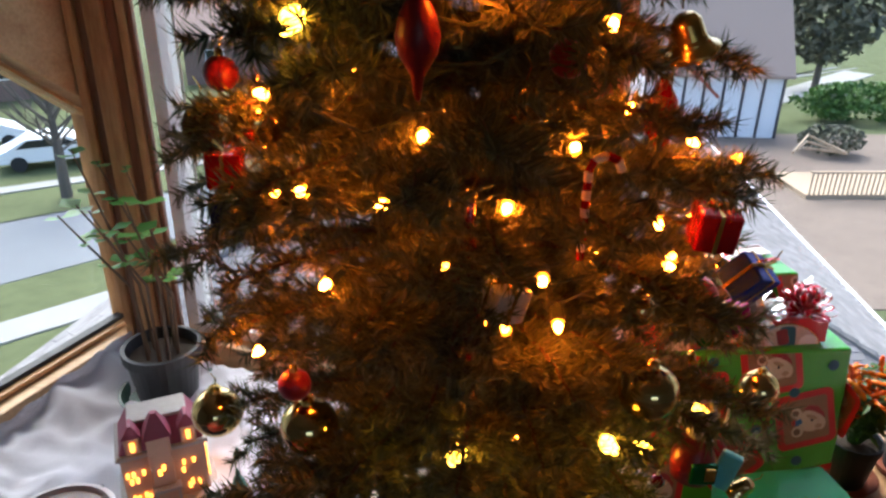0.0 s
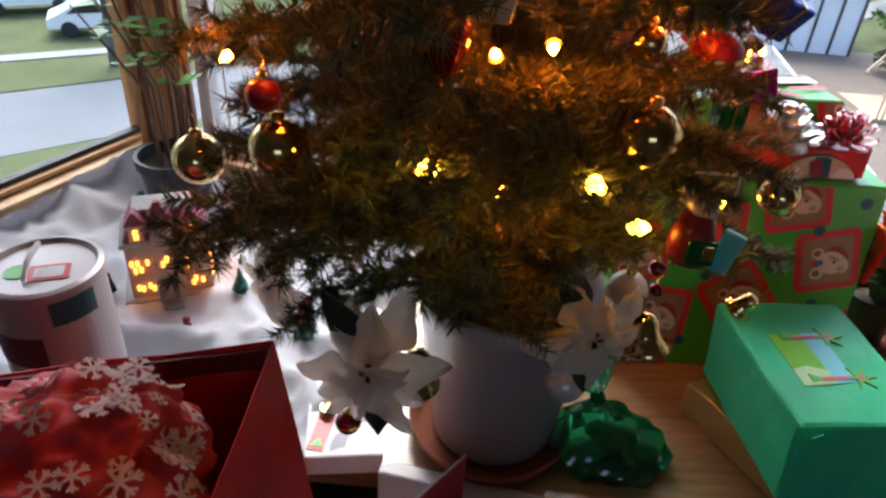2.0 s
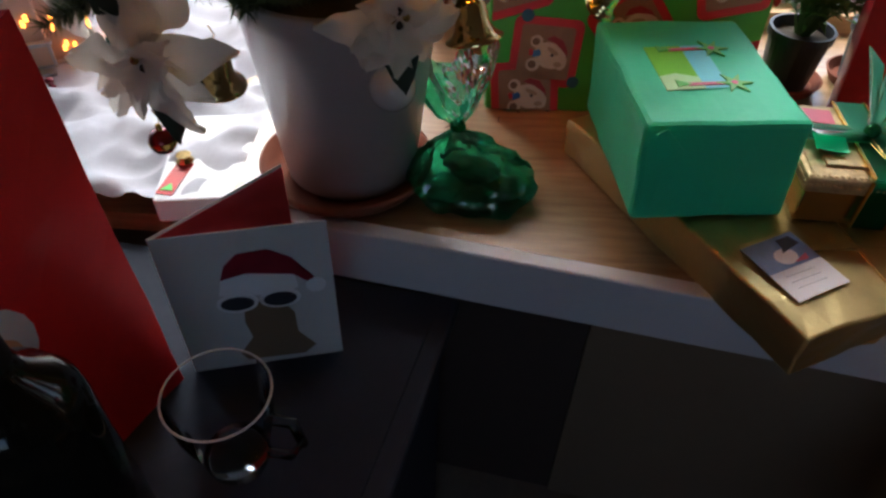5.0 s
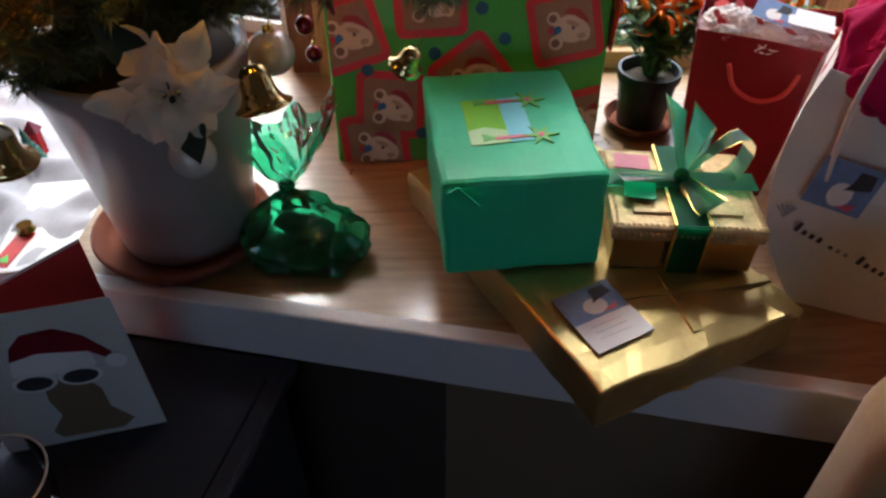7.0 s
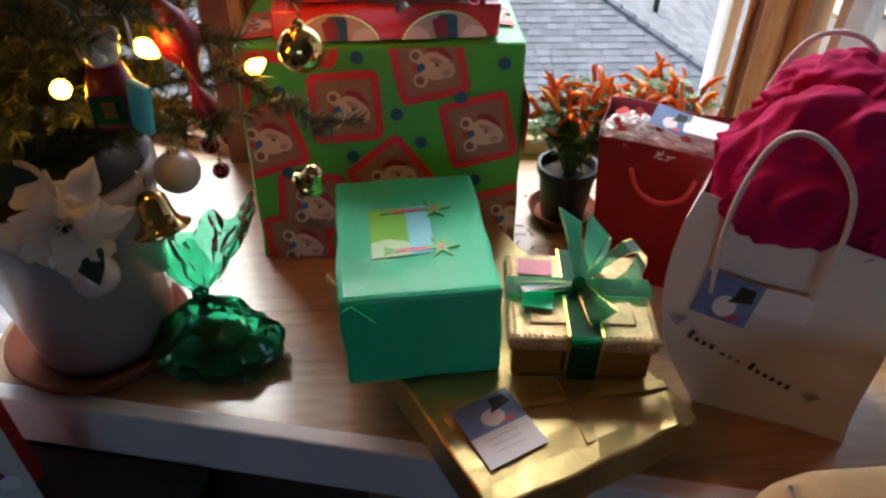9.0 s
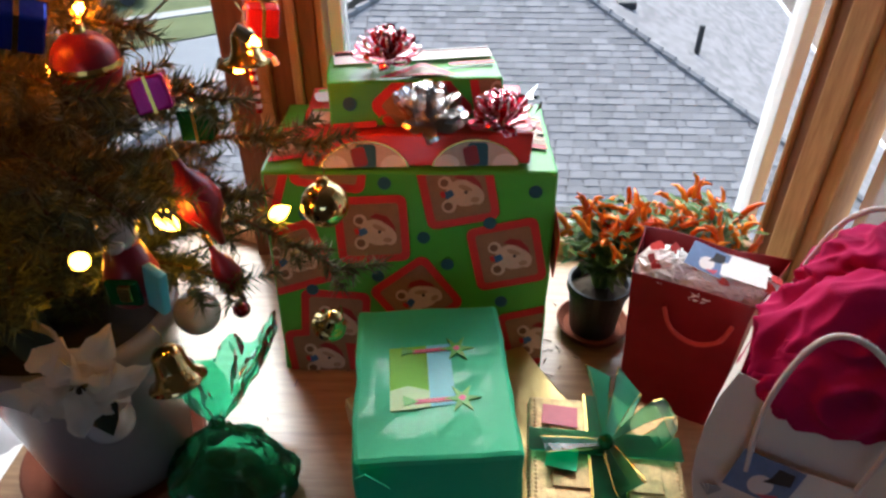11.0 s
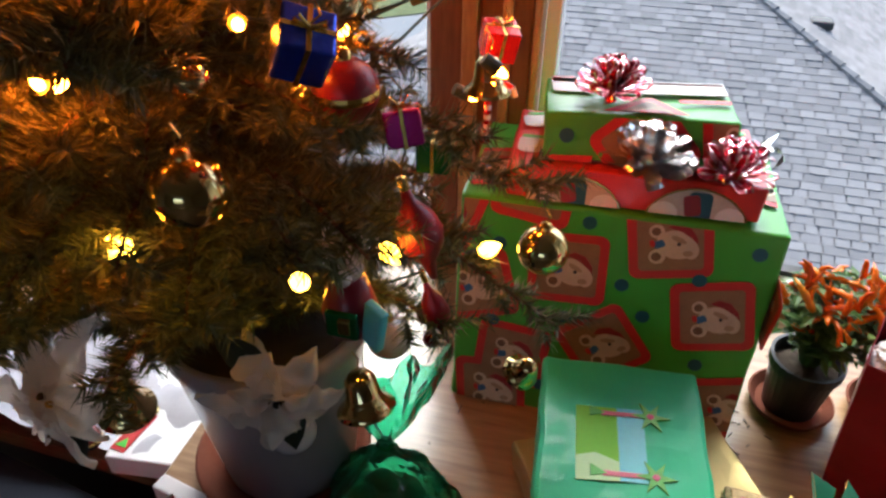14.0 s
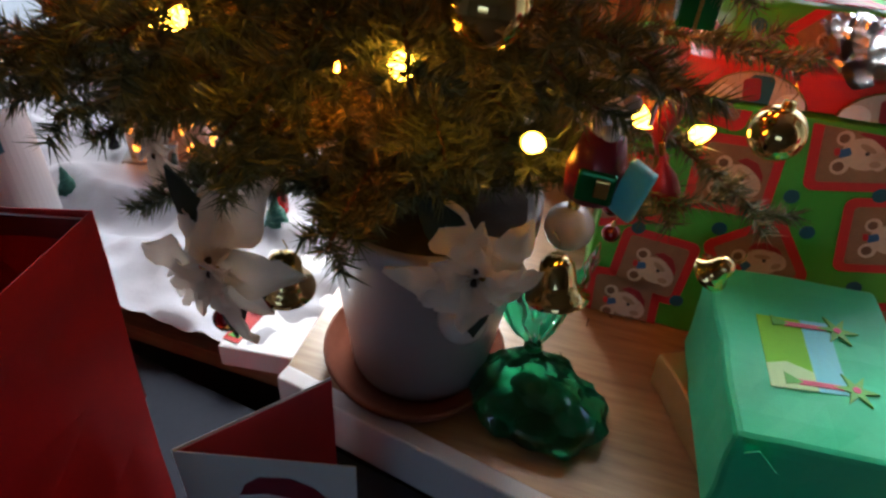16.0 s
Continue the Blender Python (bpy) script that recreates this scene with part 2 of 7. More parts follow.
    "stem": material("plant_stem", (0.10, 0.16, 0.04), 0.7, vary=0.3, scale=60),
    "twig": material("dry_twig", (0.15, 0.10, 0.06), 0.8, vary=0.3, scale=80),
    "leaf": island("pepper_leaves", (0.045, 0.13, 0.015), (0.15, 0.25, 0.045), 0.5),
    "leaf_big": island("houseplant_leaves", (0.05, 0.22, 0.02), (0.13, 0.34, 0.04), 0.45),
    "pepper": island("orange_pepper", (0.78, 0.09, 0.006), (0.95, 0.30, 0.012), 0.25),
    "cello": clear("green_cellophane", (0.26, 0.86, 0.58), 0.20, 0.05, 0.20),
    "ribbon_sheer": clear("sheer_green_ribbon", (0.26, 0.62, 0.48), 0.06, 0.25, 0.38),
    "pane": clear("window_glass", (0.97, 0.98, 0.98), 0.05, 0.01, 0.0),
    "tumbler": clear("clear_glass", (0.95, 0.97, 0.97), 0.12, 0.03, 0.0),
    "cookie": material("dark_contents", (0.11, 0.10, 0.05), 0.35, vary=0.5, scale=40, bump=0.8),
    "grass": material("lawn", (0.090, 0.105, 0.052), 0.95, vary=0.5, scale=0.6, bump=0.0),
    "asphalt": material("wet_asphalt", (0.15, 0.16, 0.17), 0.8, vary=0.18, scale=0.8, bump=0.0),
    "pavement": material("pavement_concrete", (0.26, 0.26, 0.25), 0.85, vary=0.15, scale=1.5, bump=0.0),
    "shingle": island("roof_shingle", (0.190, 0.182, 0.181), (0.262, 0.252, 0.250), 0.95),
    "shingle_brown": island("brown_shingle", (0.30, 0.22, 0.18), (0.38, 0.29, 0.24), 0.95),
    "stucco": material("white_stucco", (0.72, 0.73, 0.75), 0.8, vary=0.06, scale=3, bump=0.0),
    "timber": material("dark_timber", (0.06, 0.055, 0.06), 0.7, vary=0.2, scale=6, bump=0.0),
    "barge": material("red_bargeboard", (0.30, 0.09, 0.06), 0.6, vary=0.2, scale=6, bump=0.0),
    "brick": material("brown_cladding", (0.20, 0.125, 0.10), 0.8, vary=0.2, scale=2, bump=0.0),
    "car_paint": material("white_car_paint", (0.75, 0.76, 0.78), 0.25, vary=0.03, scale=3, bump=0.0, coat=0.5),
    "car_glass": material("dark_car_glass", (0.02, 0.022, 0.025), 0.08, bump=0.0),
    "tyre": material("tyre_rubber", (0.02, 0.02, 0.02), 0.8, bump=0.0),
    "hedge": island("hedge_leaves", (0.03, 0.09, 0.015), (0.10, 0.19, 0.03), 0.7),
    "tree_leaf": island("garden_leaves", (0.045, 0.050, 0.032), (0.12, 0.115, 0.07), 0.7),
    "bare": material("bare_tree", (0.10, 0.085, 0.07), 0.9, vary=0.2, scale=4, bump=0.0),
    "deck": material("deck_timber", (0.36, 0.27, 0.18), 0.7, vary=0.2, scale=3, bump=0.0),
    "mug_glass": clear("mug_glass", (0.96, 0.98, 0.98), 0.045, 0.03, 0.0),
    "hills": material("far_hills", (0.20, 0.21, 0.20), 0.95, vary=0.3, scale=0.04, bump=0.0),
}

pn, pl = M["petal"].node_tree.nodes, M["petal"].node_tree.links
through_light, petal_mix = pn.new("ShaderNodeBsdfTranslucent"), pn.new("ShaderNodeMixShader")
through_light.inputs["Color"].default_value = (0.80, 0.72, 0.62, 1)
petal_mix.inputs["Fac"].default_value = 0.5
pl.new(pn["Principled BSDF"].outputs[0], petal_mix.inputs[1])
pl.new(through_light.outputs[0], petal_mix.inputs[2])
pl.new(petal_mix.outputs[0], pn["Material Output"].inputs["Surface"])
for nm in ("oak",):
    M[nm].node_tree.nodes["Principled BSDF"].inputs["Coat Weight"].default_value = 0.55
    M[nm].node_tree.nodes["Principled BSDF"].inputs["Coat Roughness"].default_value = 0.16
M["bottle"].node_tree.nodes["Principled BSDF"].inputs["Specular IOR Level"].default_value = 0.25
M["bottle"].node_tree.nodes["Principled BSDF"].inputs["Coat Weight"].default_value = 0.0
M["magenta"].node_tree.nodes["Principled BSDF"].inputs["Specular IOR Level"].default_value = 0.2
for nm, lv in (("shingle", 0.0), ("terracotta", 0.15), ("lime", 0.15), ("red_bag", 0.2), ("shingle_brown", 0.0), ("capsule", 0.15), ("chest", 0.15), ("santa_bag", 0.25), ("mint", 0.3), ("grass", 0.05), ("asphalt", 0.1), ("pavement", 0.1)):
    M[nm].node_tree.nodes["Principled BSDF"].inputs["Specular IOR Level"].default_value = lv


# ---------------------------------------------------------------- mesh helpers
def link(name, bm, mat, parent=None, label="", smooth=False):
    me = bpy.data.meshes.new(name)
    bm.normal_update()
    bm.to_mesh(me)
    bm.free()
    if smooth:
        me.polygons.foreach_set("use_smooth", [True] * len(me.polygons))
    me.materials.append(M[mat])
    ob = new(name, me)
    if parent:
        ob.parent = parent
    if label:
        ob["label"] = label
    return ob


def part(name, bm, mat, parent, label="", smooth=False):
    return link(name, bm, mat, parent, label, smooth)


def raw(name, verts, faces, mat, parent=None, label=""):
    me = bpy.data.meshes.new(name)
    me.from_pydata(verts, [], faces)
    me.materials.append(M[mat])
    ob = new(name, me)
    if parent:
        ob.parent = parent
    if label:
        ob["label"] = label
    return ob


def thing(name, label, category, x=0, y=0, z=0, rz=0, group="", kind=""):
    ob = new(name)
    ob.empty_display_size = 0.02
    ob.matrix_basis = pose(x, y, z, 0, 0, rz)
    return tagged(ob, label, category, group, kind)


def bx(w, d, h, x=0, y=0, z=0, bev=0.0, bm=None, rot=None, seg=2):
    bm = bm or bmesh.new()
    got = bmesh.ops.create_cube(bm, size=1)["verts"]
    bmesh.ops.scale(bm, vec=(w, d, h), verts=got)
    if rot:
        bmesh.ops.rotate(bm, cent=(0, 0, 0), matrix=Euler([radians(a) for a in rot]).to_matrix(), verts=got)
    bmesh.ops.translate(bm, vec=(x, y, z + h / 2), verts=got)
    if bev:
        ed = {e for v in got for e in v.link_edges}
        bmesh.ops.bevel(bm, geom=list(ed), offset=bev, segments=seg, affect="EDGES", profile=0.5)
    return bm


def lathe(profile, n=28, bm=None, x=0, y=0, z=0):
    bm = bm or bmesh.new()
    rings = []
    for r, h in profile:
        if r < 1e-6:
            rings.append([bm.verts.new((x, y, z + h))])
        else:
            rings.append([bm.verts.new((x + r * math.cos(2 * math.pi * k / n), y + r * math.sin(2 * math.pi * k / n), z + h)) for k in range(n)])
    for a, b in zip(rings, rings[1:]):
        for k in range(n):
            q = [a[k % len(a)], a[(k + 1) % len(a)], b[(k + 1) % len(b)], b[k % len(b)]]
            u = list(dict.fromkeys(q))
            if len(u) > 2:
                bm.faces.new(u)
    return bm


def tube(points, r, n=6, bm=None):
    bm = bm or bmesh.new()
    pts = [Vector(p) for p in points]
    rings = []
    for i, p in enumerate(pts):
        d = (pts[min(i + 1, len(pts) - 1)] - pts[max(i - 1, 0)]).normalized()
        u = d.cross(Vector((0.31, 0.2, 0.93))).normalized()
        v = d.cross(u)
        rr = r[i] if isinstance(r, (list, tuple)) else r
        rings.append([bm.verts.new(p + (u * math.cos(2 * math.pi * k / n) + v * math.sin(2 * math.pi * k / n)) * rr) for k in range(n)])
    for a, b in zip(rings, rings[1:]):
        for k in range(n):
            bm.faces.new((a[k], a[(k + 1) % n], b[(k + 1) % n], b[k]))
    bm.faces.new(rings[0][::-1])
    bm.faces.new(rings[-1])
    return bm


def glide(points, n=6):
    """The same way with rounded turns."""
    p = [Vector(q) for q in points]
    out = []
    for i in range(len(p) - 1):
        a, b, c, d = p[max(i - 1, 0)], p[i], p[i + 1], p[min(i + 2, len(p) - 1)]
        for k in range(n):
            t = k / n
            out.append(0.5 * (2 * b + (c - a) * t + (2 * a - 5 * b + 4 * c - d) * t * t + (3 * b - a - 3 * c + d) * t ** 3))
    return out + [p[-1]]


def hull(low, high, bev=0.0, bm=None, seg=2):
    """A solid between two rings of corners."""
    bm = bm or bmesh.new()
    a, b = [bm.verts.new(p) for p in low], [bm.verts.new(p) for p in high]
    n = len(a)
    fs = [bm.faces.new(a[::-1]), bm.faces.new(b)]
    fs += [bm.faces.new((a[k], a[(k + 1) % n], b[(k + 1) % n], b[k])) for k in range(n)]
    if bev:
        bmesh.ops.bevel(bm, geom=list({e for f in fs for e in f.edges}), offset=bev, segments=seg, affect="EDGES", profile=0.5)
    bmesh.ops.recalc_face_normals(bm, faces=bm.faces)
    return bm


def wall_piece(a, b, z0, z1, t, off=0.0, bev=0.0, bm=None):
    """An upright slab from plan point a to b; t: thickness, away to the left of a->b; off: how far it is set that way."""
    a, b = Vector((*a, 0)), Vector((*b, 0))
    s = Vector((-(b - a).y, (b - a).x, 0)).normalized()
    c = [a + s * off, b + s * off, b + s * (off + t), a + s * (off + t)]
    z0, z1 = (z0, z0) if not isinstance(z0, tuple) else z0, (z1, z1) if not isinstance(z1, tuple) else z1
    lo = [c[0] + Vector((0, 0, z0[0])), c[1] + Vector((0, 0, z0[1])), c[2] + Vector((0, 0, z0[1])), c[3] + Vector((0, 0, z0[0]))]
    hi = [c[0] + Vector((0, 0, z1[0])), c[1] + Vector((0, 0, z1[1])), c[2] + Vector((0, 0, z1[1])), c[3] + Vector((0, 0, z1[0]))]
    return hull(lo, hi, bev, bm)


def ball(r, x=0, y=0, z=0, sx=1, sy=1, sz=1, n=20, bm=None):
    bm = bm or bmesh.new()
    got = bmesh.ops.create_uvsphere(bm, u_segments=n, v_segments=max(6, n * 2 // 3), radius=r)["verts"]
    bmesh.ops.scale(bm, vec=(sx, sy, sz), verts=got)
    bmesh.ops.translate(bm, vec=(x, y, z), verts=got)
    return bm


def disc(r, x, y, z, bm=None, n=18, sy=1.0):
    bm = bm or bmesh.new()
    bm.faces.new([bm.verts.new((x + r * math.cos(2 * math.pi * k / n), y + sy * r * math.sin(2 * math.pi * k / n), z)) for k in range(n)])
    return bm


def plate(points, t=0.0008, bm=None):
    """A thin flat print: outline in x, y at z 0, raised by t."""
    bm = bm or bmesh.new()
    return hull([(x, y, 0) for x, y in points], [(x, y, t) for x, y in points], bm=bm)


def rounded(w, h, r, x=0, y=0, turn=0.0, n=4):
    out = []
    for cx, cy, a0 in ((w / 2 - r, h / 2 - r, 0), (-w / 2 + r, h / 2 - r, 90), (-w / 2 + r, -h / 2 + r, 180), (w / 2 - r, -h / 2 + r, 270)):
        for k in range(n + 1):
            a = radians(a0 + 90 * k / n)
            out.append((cx + r * math.cos(a), cy + r * math.sin(a)))
    c, s = math.cos(radians(turn)), math.sin(radians(turn))
    return [(x + px * c - py * s, y + px * s + py * c) for px, py in out]


def on_face(origin, right, up):
    """A pose whose x runs along right, y along up and z out of the face."""
    o, r, u = Vector(origin), Vector(right).normalized(), Vector(up)
    nrm = r.cross(u).normalized()
    u = nrm.cross(r)
    return Matrix(((r.x, u.x, nrm.x, o.x), (r.y, u.y, nrm.y, o.y), (r.z, u.z, nrm.z, o.z), (0, 0, 0, 1)))


def crumple(bm, amount, scale, seed=0.0):
    for v in bm.verts:
        q = v.co * scale + Vector((seed, seed * 1.7, -seed))
        v.co += Vector((noise.noise(q), noise.noise(q + Vector((9, 0, 0))), noise.noise(q + Vector((0, 9, 0))))) * amount
    return bm


def words(text, size, mat, parent, m, label="", name="lettering"):
    cu = bpy.data.curves.new(name, "FONT")
    cu.body, cu.size, cu.extrude, cu.align_x = text, size, 0.0003, "CENTER"
    tmp = bpy.data.objects.new(name, cu)
    scene.collection.objects.link(tmp)
    me = bpy.data.meshes.new_from_object(tmp.evaluated_get(bpy.context.evaluated_depsgraph_get()))
    bpy.data.objects.remove(tmp)
    me.materials.clear()
    me.materials.append(M[mat])
    ob = new(name, me)
    ob.parent, ob.matrix_basis = parent, m
    if label:
        ob["label"] = label
    return ob

# ---------------------------------------------------------------- the window bay
LEFT, END = (-1.05, 0.42), (1.10, 0.37)
EDGE_L, EDGE_R = (0.0, 0.572), (1.10, 0.362)  # front edge of the sill

sill = link("window_sill", hull([(*p, -0.035) for p in ((0.0, 0.576), (1.10, 0.366), (1.14, 1.12), (0.1, 1.14), (0.0, 1.17))],
                                [(*p, 0.0) for p in ((0.0, 0.576), (1.10, 0.366), (1.14, 1.12), (0.1, 1.14), (0.0, 1.17))]), "oak")
tagged(sill, "wide varnished oak window sill carrying the presents", "window sill", kind="structure")
tagged(link("trim_front_board", wall_piece(EDGE_L, EDGE_R, -0.075, 0.004, 0.022, -0.018, 0.003), "white_paint"), "white painted board along the sill's front edge", "trim", kind="structure")
# wall below the sill: dark brown up to x 0.46, tan beyond
tagged(link("wall_under_sill", wall_piece((-1.4, 0.88), (0.46, 0.55), -0.62, -0.075, 0.05), "brown"), "wall under the window sill, dark brown left of the tan part", "wall", kind="structure")
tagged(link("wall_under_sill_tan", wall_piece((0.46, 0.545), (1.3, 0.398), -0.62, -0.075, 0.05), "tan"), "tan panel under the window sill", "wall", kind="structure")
table = link("side_shelf", hull([(*p, -0.085) for p in ((-0.955, 0.62), (-0.004, 0.60), (-0.004, 1.25), (-0.585, 1.43), (-0.61, 1.40))],
                                [(*p, -0.055) for p in ((-0.955, 0.62), (-0.004, 0.60), (-0.004, 1.25), (-0.585, 1.43), (-0.61, 1.40))]), "oak")
tagged(table, "low oak shelf under the white cloth", "shelf", kind="structure")


def post(name, x, y, rz, strips, out=0.09, z0=-0.06, z1=1.35, label="upright wooden window post of several strips"):
    p = thing(name, label, "window post", x, y, 0, rz, kind="structure")
    at = -sum(s[0] for s in strips) / 2
    for w, depth, mat in strips:
        part("post_strip", bx(w - 0.001, out + depth, z1 - z0, at + w / 2, (out - depth) / 2, z0, 0.003), mat, p)
        at += w
    return p


# darker fir strips are set back from the strips beside them
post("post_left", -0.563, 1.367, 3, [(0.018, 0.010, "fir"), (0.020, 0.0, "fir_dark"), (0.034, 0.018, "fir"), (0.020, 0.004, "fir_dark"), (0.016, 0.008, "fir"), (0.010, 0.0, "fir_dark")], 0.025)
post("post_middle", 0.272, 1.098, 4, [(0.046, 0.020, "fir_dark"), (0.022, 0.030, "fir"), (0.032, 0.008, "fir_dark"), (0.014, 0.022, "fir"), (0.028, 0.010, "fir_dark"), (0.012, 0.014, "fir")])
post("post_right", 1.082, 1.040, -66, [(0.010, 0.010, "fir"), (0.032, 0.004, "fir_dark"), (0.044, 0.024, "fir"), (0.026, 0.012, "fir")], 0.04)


def window(name, a, b, z0, z1, label, rail=0.05, sash=0.03, white=True):
    """A window between two posts: wooden rail below, head above, vinyl sash and one pane."""
    w = thing(name, label, "window", kind="structure")
    hi = z1 if isinstance(z1, tuple) else (z1, z1)
    A, B = Vector((*a, 0)), Vector((*b, 0))
    d = (B - A).normalized()
    part("bottom_rail", wall_piece(a, b, -0.06, z0 - 0.004, 0.09, 0.0, 0.003), "fir_x", w)
    part("head_panel", wall_piece(a, b, hi, 1.36, 0.07, 0.0, 0.003), "fir_x", w)
    sm = "vinyl" if white else "fir"
    p, q = A + d * sash, B - d * sash
    rise = (hi[1] - hi[0]) / (B - A).length
    part("window_frame", wall_piece(a[:2], p.xy, z0, (hi[0], hi[0] + rise * sash), 0.05, 0.03, 0.002), sm, w)
    part("window_frame", wall_piece(q.xy, b[:2], z0, (hi[1] - rise * sash, hi[1]), 0.05, 0.03, 0.002), sm, w)
    part("window_frame", wall_piece(p.xy, q.xy, z0, z0 + sash * 0.8, 0.05, 0.03, 0.002), sm, w)
    part("window_frame", wall_piece(p.xy, q.xy, (hi[0] - sash * 0.8, hi[1] - sash * 0.8), hi, 0.05, 0.03, 0.002), sm, w)
    part("gasket", wall_piece(p.xy, q.xy, z0 + sash * 0.8, z0 + sash * 0.8 + 0.010, 0.02, 0.045), "gasket", w)
    g = part("pane", wall_piece(p.xy, q.xy, z0 + sash * 0.8 + 0.01, (hi[0] - sash * 0.8, hi[1] - sash * 0.8), 0.004, 0.055), "pane", w)
    g.visible_shadow = False
    return w


window("window_1", LEFT, (-0.604, 1.412), 0.04, (1.34, 0.527), "side window with a sloping wooden head panel", sash=0.012, white=False)
window("window_2", (-0.508, 1.366), (0.190, 1.105), 0.03, 1.2, "tall window in a white vinyl frame over the street", sash=0.032)
window("window_3", (0.350, 1.095), (1.060, 1.090), 0.035, 1.2, "wide window in a white vinyl frame over a shingle roof", sash=0.020)
window("window_4", (1.106, 0.985), END, 0.035, 1.2, "narrow side window in a white vinyl frame", sash=0.026)
cordset = thing("blind_cord", "thin white cord hanging inside the street window", "cord")
part("cord", tube([(-0.415, 1.322, 1.2), (-0.412, 1.320, 0.6), (-0.408, 1.318, 0.06)], 0.0022), "cord", cordset)
catch = thing("window_catch", "black window catch on the side window post", "window catch", -0.93, 0.70, 0.02, 60)
part("plate", bx(0.05, 0.008, 0.016, bev=0.003), "gasket", catch)
part("lever", tube([(0.0, -0.008, 0.008), (0.02, -0.018, 0.01), (0.05, -0.02, 0.012)], 0.004), "gasket", catch)

# the room that closes the place
tagged(link("floor", bx(6.0, 5.2, 0.05, 0.4, -1.0, -0.67), "carpet"), "brown carpet floor", "floor", kind="structure")
tagged(link("ceiling", bx(6.4, 5.6, 0.06, 0.4, -0.9, 1.72), "wall"), "plain pale ceiling", "ceiling", kind="structure")
# opening behind the camera is added: it lets sky in to brighten the fronts
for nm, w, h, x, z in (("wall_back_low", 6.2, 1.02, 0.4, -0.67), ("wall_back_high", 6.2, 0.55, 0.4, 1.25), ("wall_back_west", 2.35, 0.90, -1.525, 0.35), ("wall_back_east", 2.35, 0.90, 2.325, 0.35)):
    tagged(link(nm, bx(w, 0.1, h, x, -3.2, z), "wall"), "plain pale room wall round an unseen opening added for fill light", "wall", kind="structure")
tagged(link("wall_west", bx(0.1, 5.2, 2.5, -2.4, -0.9, -0.67), "wall"), "plain beige room wall", "wall", kind="structure")
tagged(link("wall_east", bx(0.1, 5.2, 2.5, 3.1, -0.9, -0.67), "wall"), "plain beige room wall", "wall", kind="structure")
tagged(link("wall_front_west", wall_piece((-2.4, 0.42), (-1.05, 0.42), -0.67, 1.75, 0.1), "wall"), "plain beige wall beside the bay", "wall", kind="structure")
tagged(link("wall_front_east", wall_piece((1.10, 0.37), (3.1, 0.37), -0.67, 1.75, 0.1), "wall"), "plain beige wall beside the bay", "wall", kind="structure")
tagged(link("bay_roof", hull([(*p, 1.36) for p in ((-1.15, 0.40), (1.16, 0.36), (1.22, 1.2), (0.2, 1.25), (-0.65, 1.55))],
                             [(*p, 1.44) for p in ((-1.15, 0.40), (1.16, 0.36), (1.22, 1.2), (0.2, 1.25), (-0.65, 1.55))]), "wall"), "boarded ceiling of the window bay", "ceiling", kind="structure")

# ---------------------------------------------------------------- outside
G = -8.2
tagged(link("ground", bx(700, 700, 0.2, 0, 200, G - 0.2), "grass"), "wet green lawns around the houses", "lawn", kind="structure")


def strip(name, a, b, c, d, mat, z, label, cat):
    """A flat band through a-b (far edge) and c-d (near edge), carried on to both sides."""
    a, b, c, d = (Vector(p) for p in (a, b, c, d))
    far, near = (b - a).normalized() * 60, (d - c).normalized() * 60
    pts = [c - near * 0.4, d + near, b + far, a - far * 0.4]
    tagged(link(name, hull([(p.x, p.y, z - 0.05) for p in pts], [(p.x, p.y, z) for p in pts]), mat), label, cat, kind="structure")


strip("road", (-14.17, 22.7), (-11.8, 24.35), (-11.7, 18.0), (-9.44, 19.9), "asphalt", G + 0.02, "wet grey asphalt street", "road")
strip("pavement", (-10.5, 15.76), (-8.9, 17.15), (-9.96, 14.74), (-8.33, 16.1), "pavement", G + 0.05, "wet concrete footpath", "pavement")
strip("pavement_far", (-16.2, 26.5), (-13.6, 28.0), (-15.8, 25.8), (-13.26, 27.3), "pavement", G + 0.05, "concrete footpath across the street", "pavement")

tagged(link("ground_garden", hull([(*p, G - 0.05) for p in ((9.0, 16.0), (44.0, 16.0), (48.0, 35.0), (13.0, 35.5))], [(*p, G + 0.03) for p in ((9.0, 16.0), (44.0, 16.0), (48.0, 35.0), (13.0, 35.5))]), "garden_soil"), "bare brown garden ground behind the neighbour's house", "garden", kind="structure")

# neighbour's hip roof below the window
AP, BK = Vector((0.83, 7.84, -0.767)), Vector((1.31, 11.0, -0.767))
FLc, FRc, BRc, BLc = Vector((-3.7, 4.30, -2.6)), Vector((4.55, 4.30, -2.6)), Vector((5.9, 13.2, -2.6)), Vector((-1.2, 14.5, -2.6))
garage = thing("neighbour_house", "low house with a grey shingled hip roof beneath the window", "house")
eaves = [c.lerp(Vector((2.0, 9.5, -2.6)), 0.1) for c in (FLc, FRc, BRc, BLc)]
part("wall", hull([(c.x, c.y, G) for c in eaves], [(c.x, c.y, -2.7) for c in eaves]), "stucco", garage)
part("soffit", hull([p - Vector((0, 0, 0.16)) for p in (FLc, FRc, BRc, BLc)], [p - Vector((0, 0, 0.02)) for p in (FLc, FRc, BRc, BLc)]), "white_paint", garage)
deckbm = bmesh.new()
v = [deckbm.verts.new(p - Vector((0, 0, 0.01))) for p in (FLc, FRc, BRc, BLc, AP, BK)]
for q in ((0, 1, 4), (1, 2, 5, 4), (2, 3, 5), (3, 0, 4, 5), (3, 2, 1, 0)):
    deckbm.faces.new([v[k] for k in q])
roof = part("roof", deckbm, "shingle", garage)


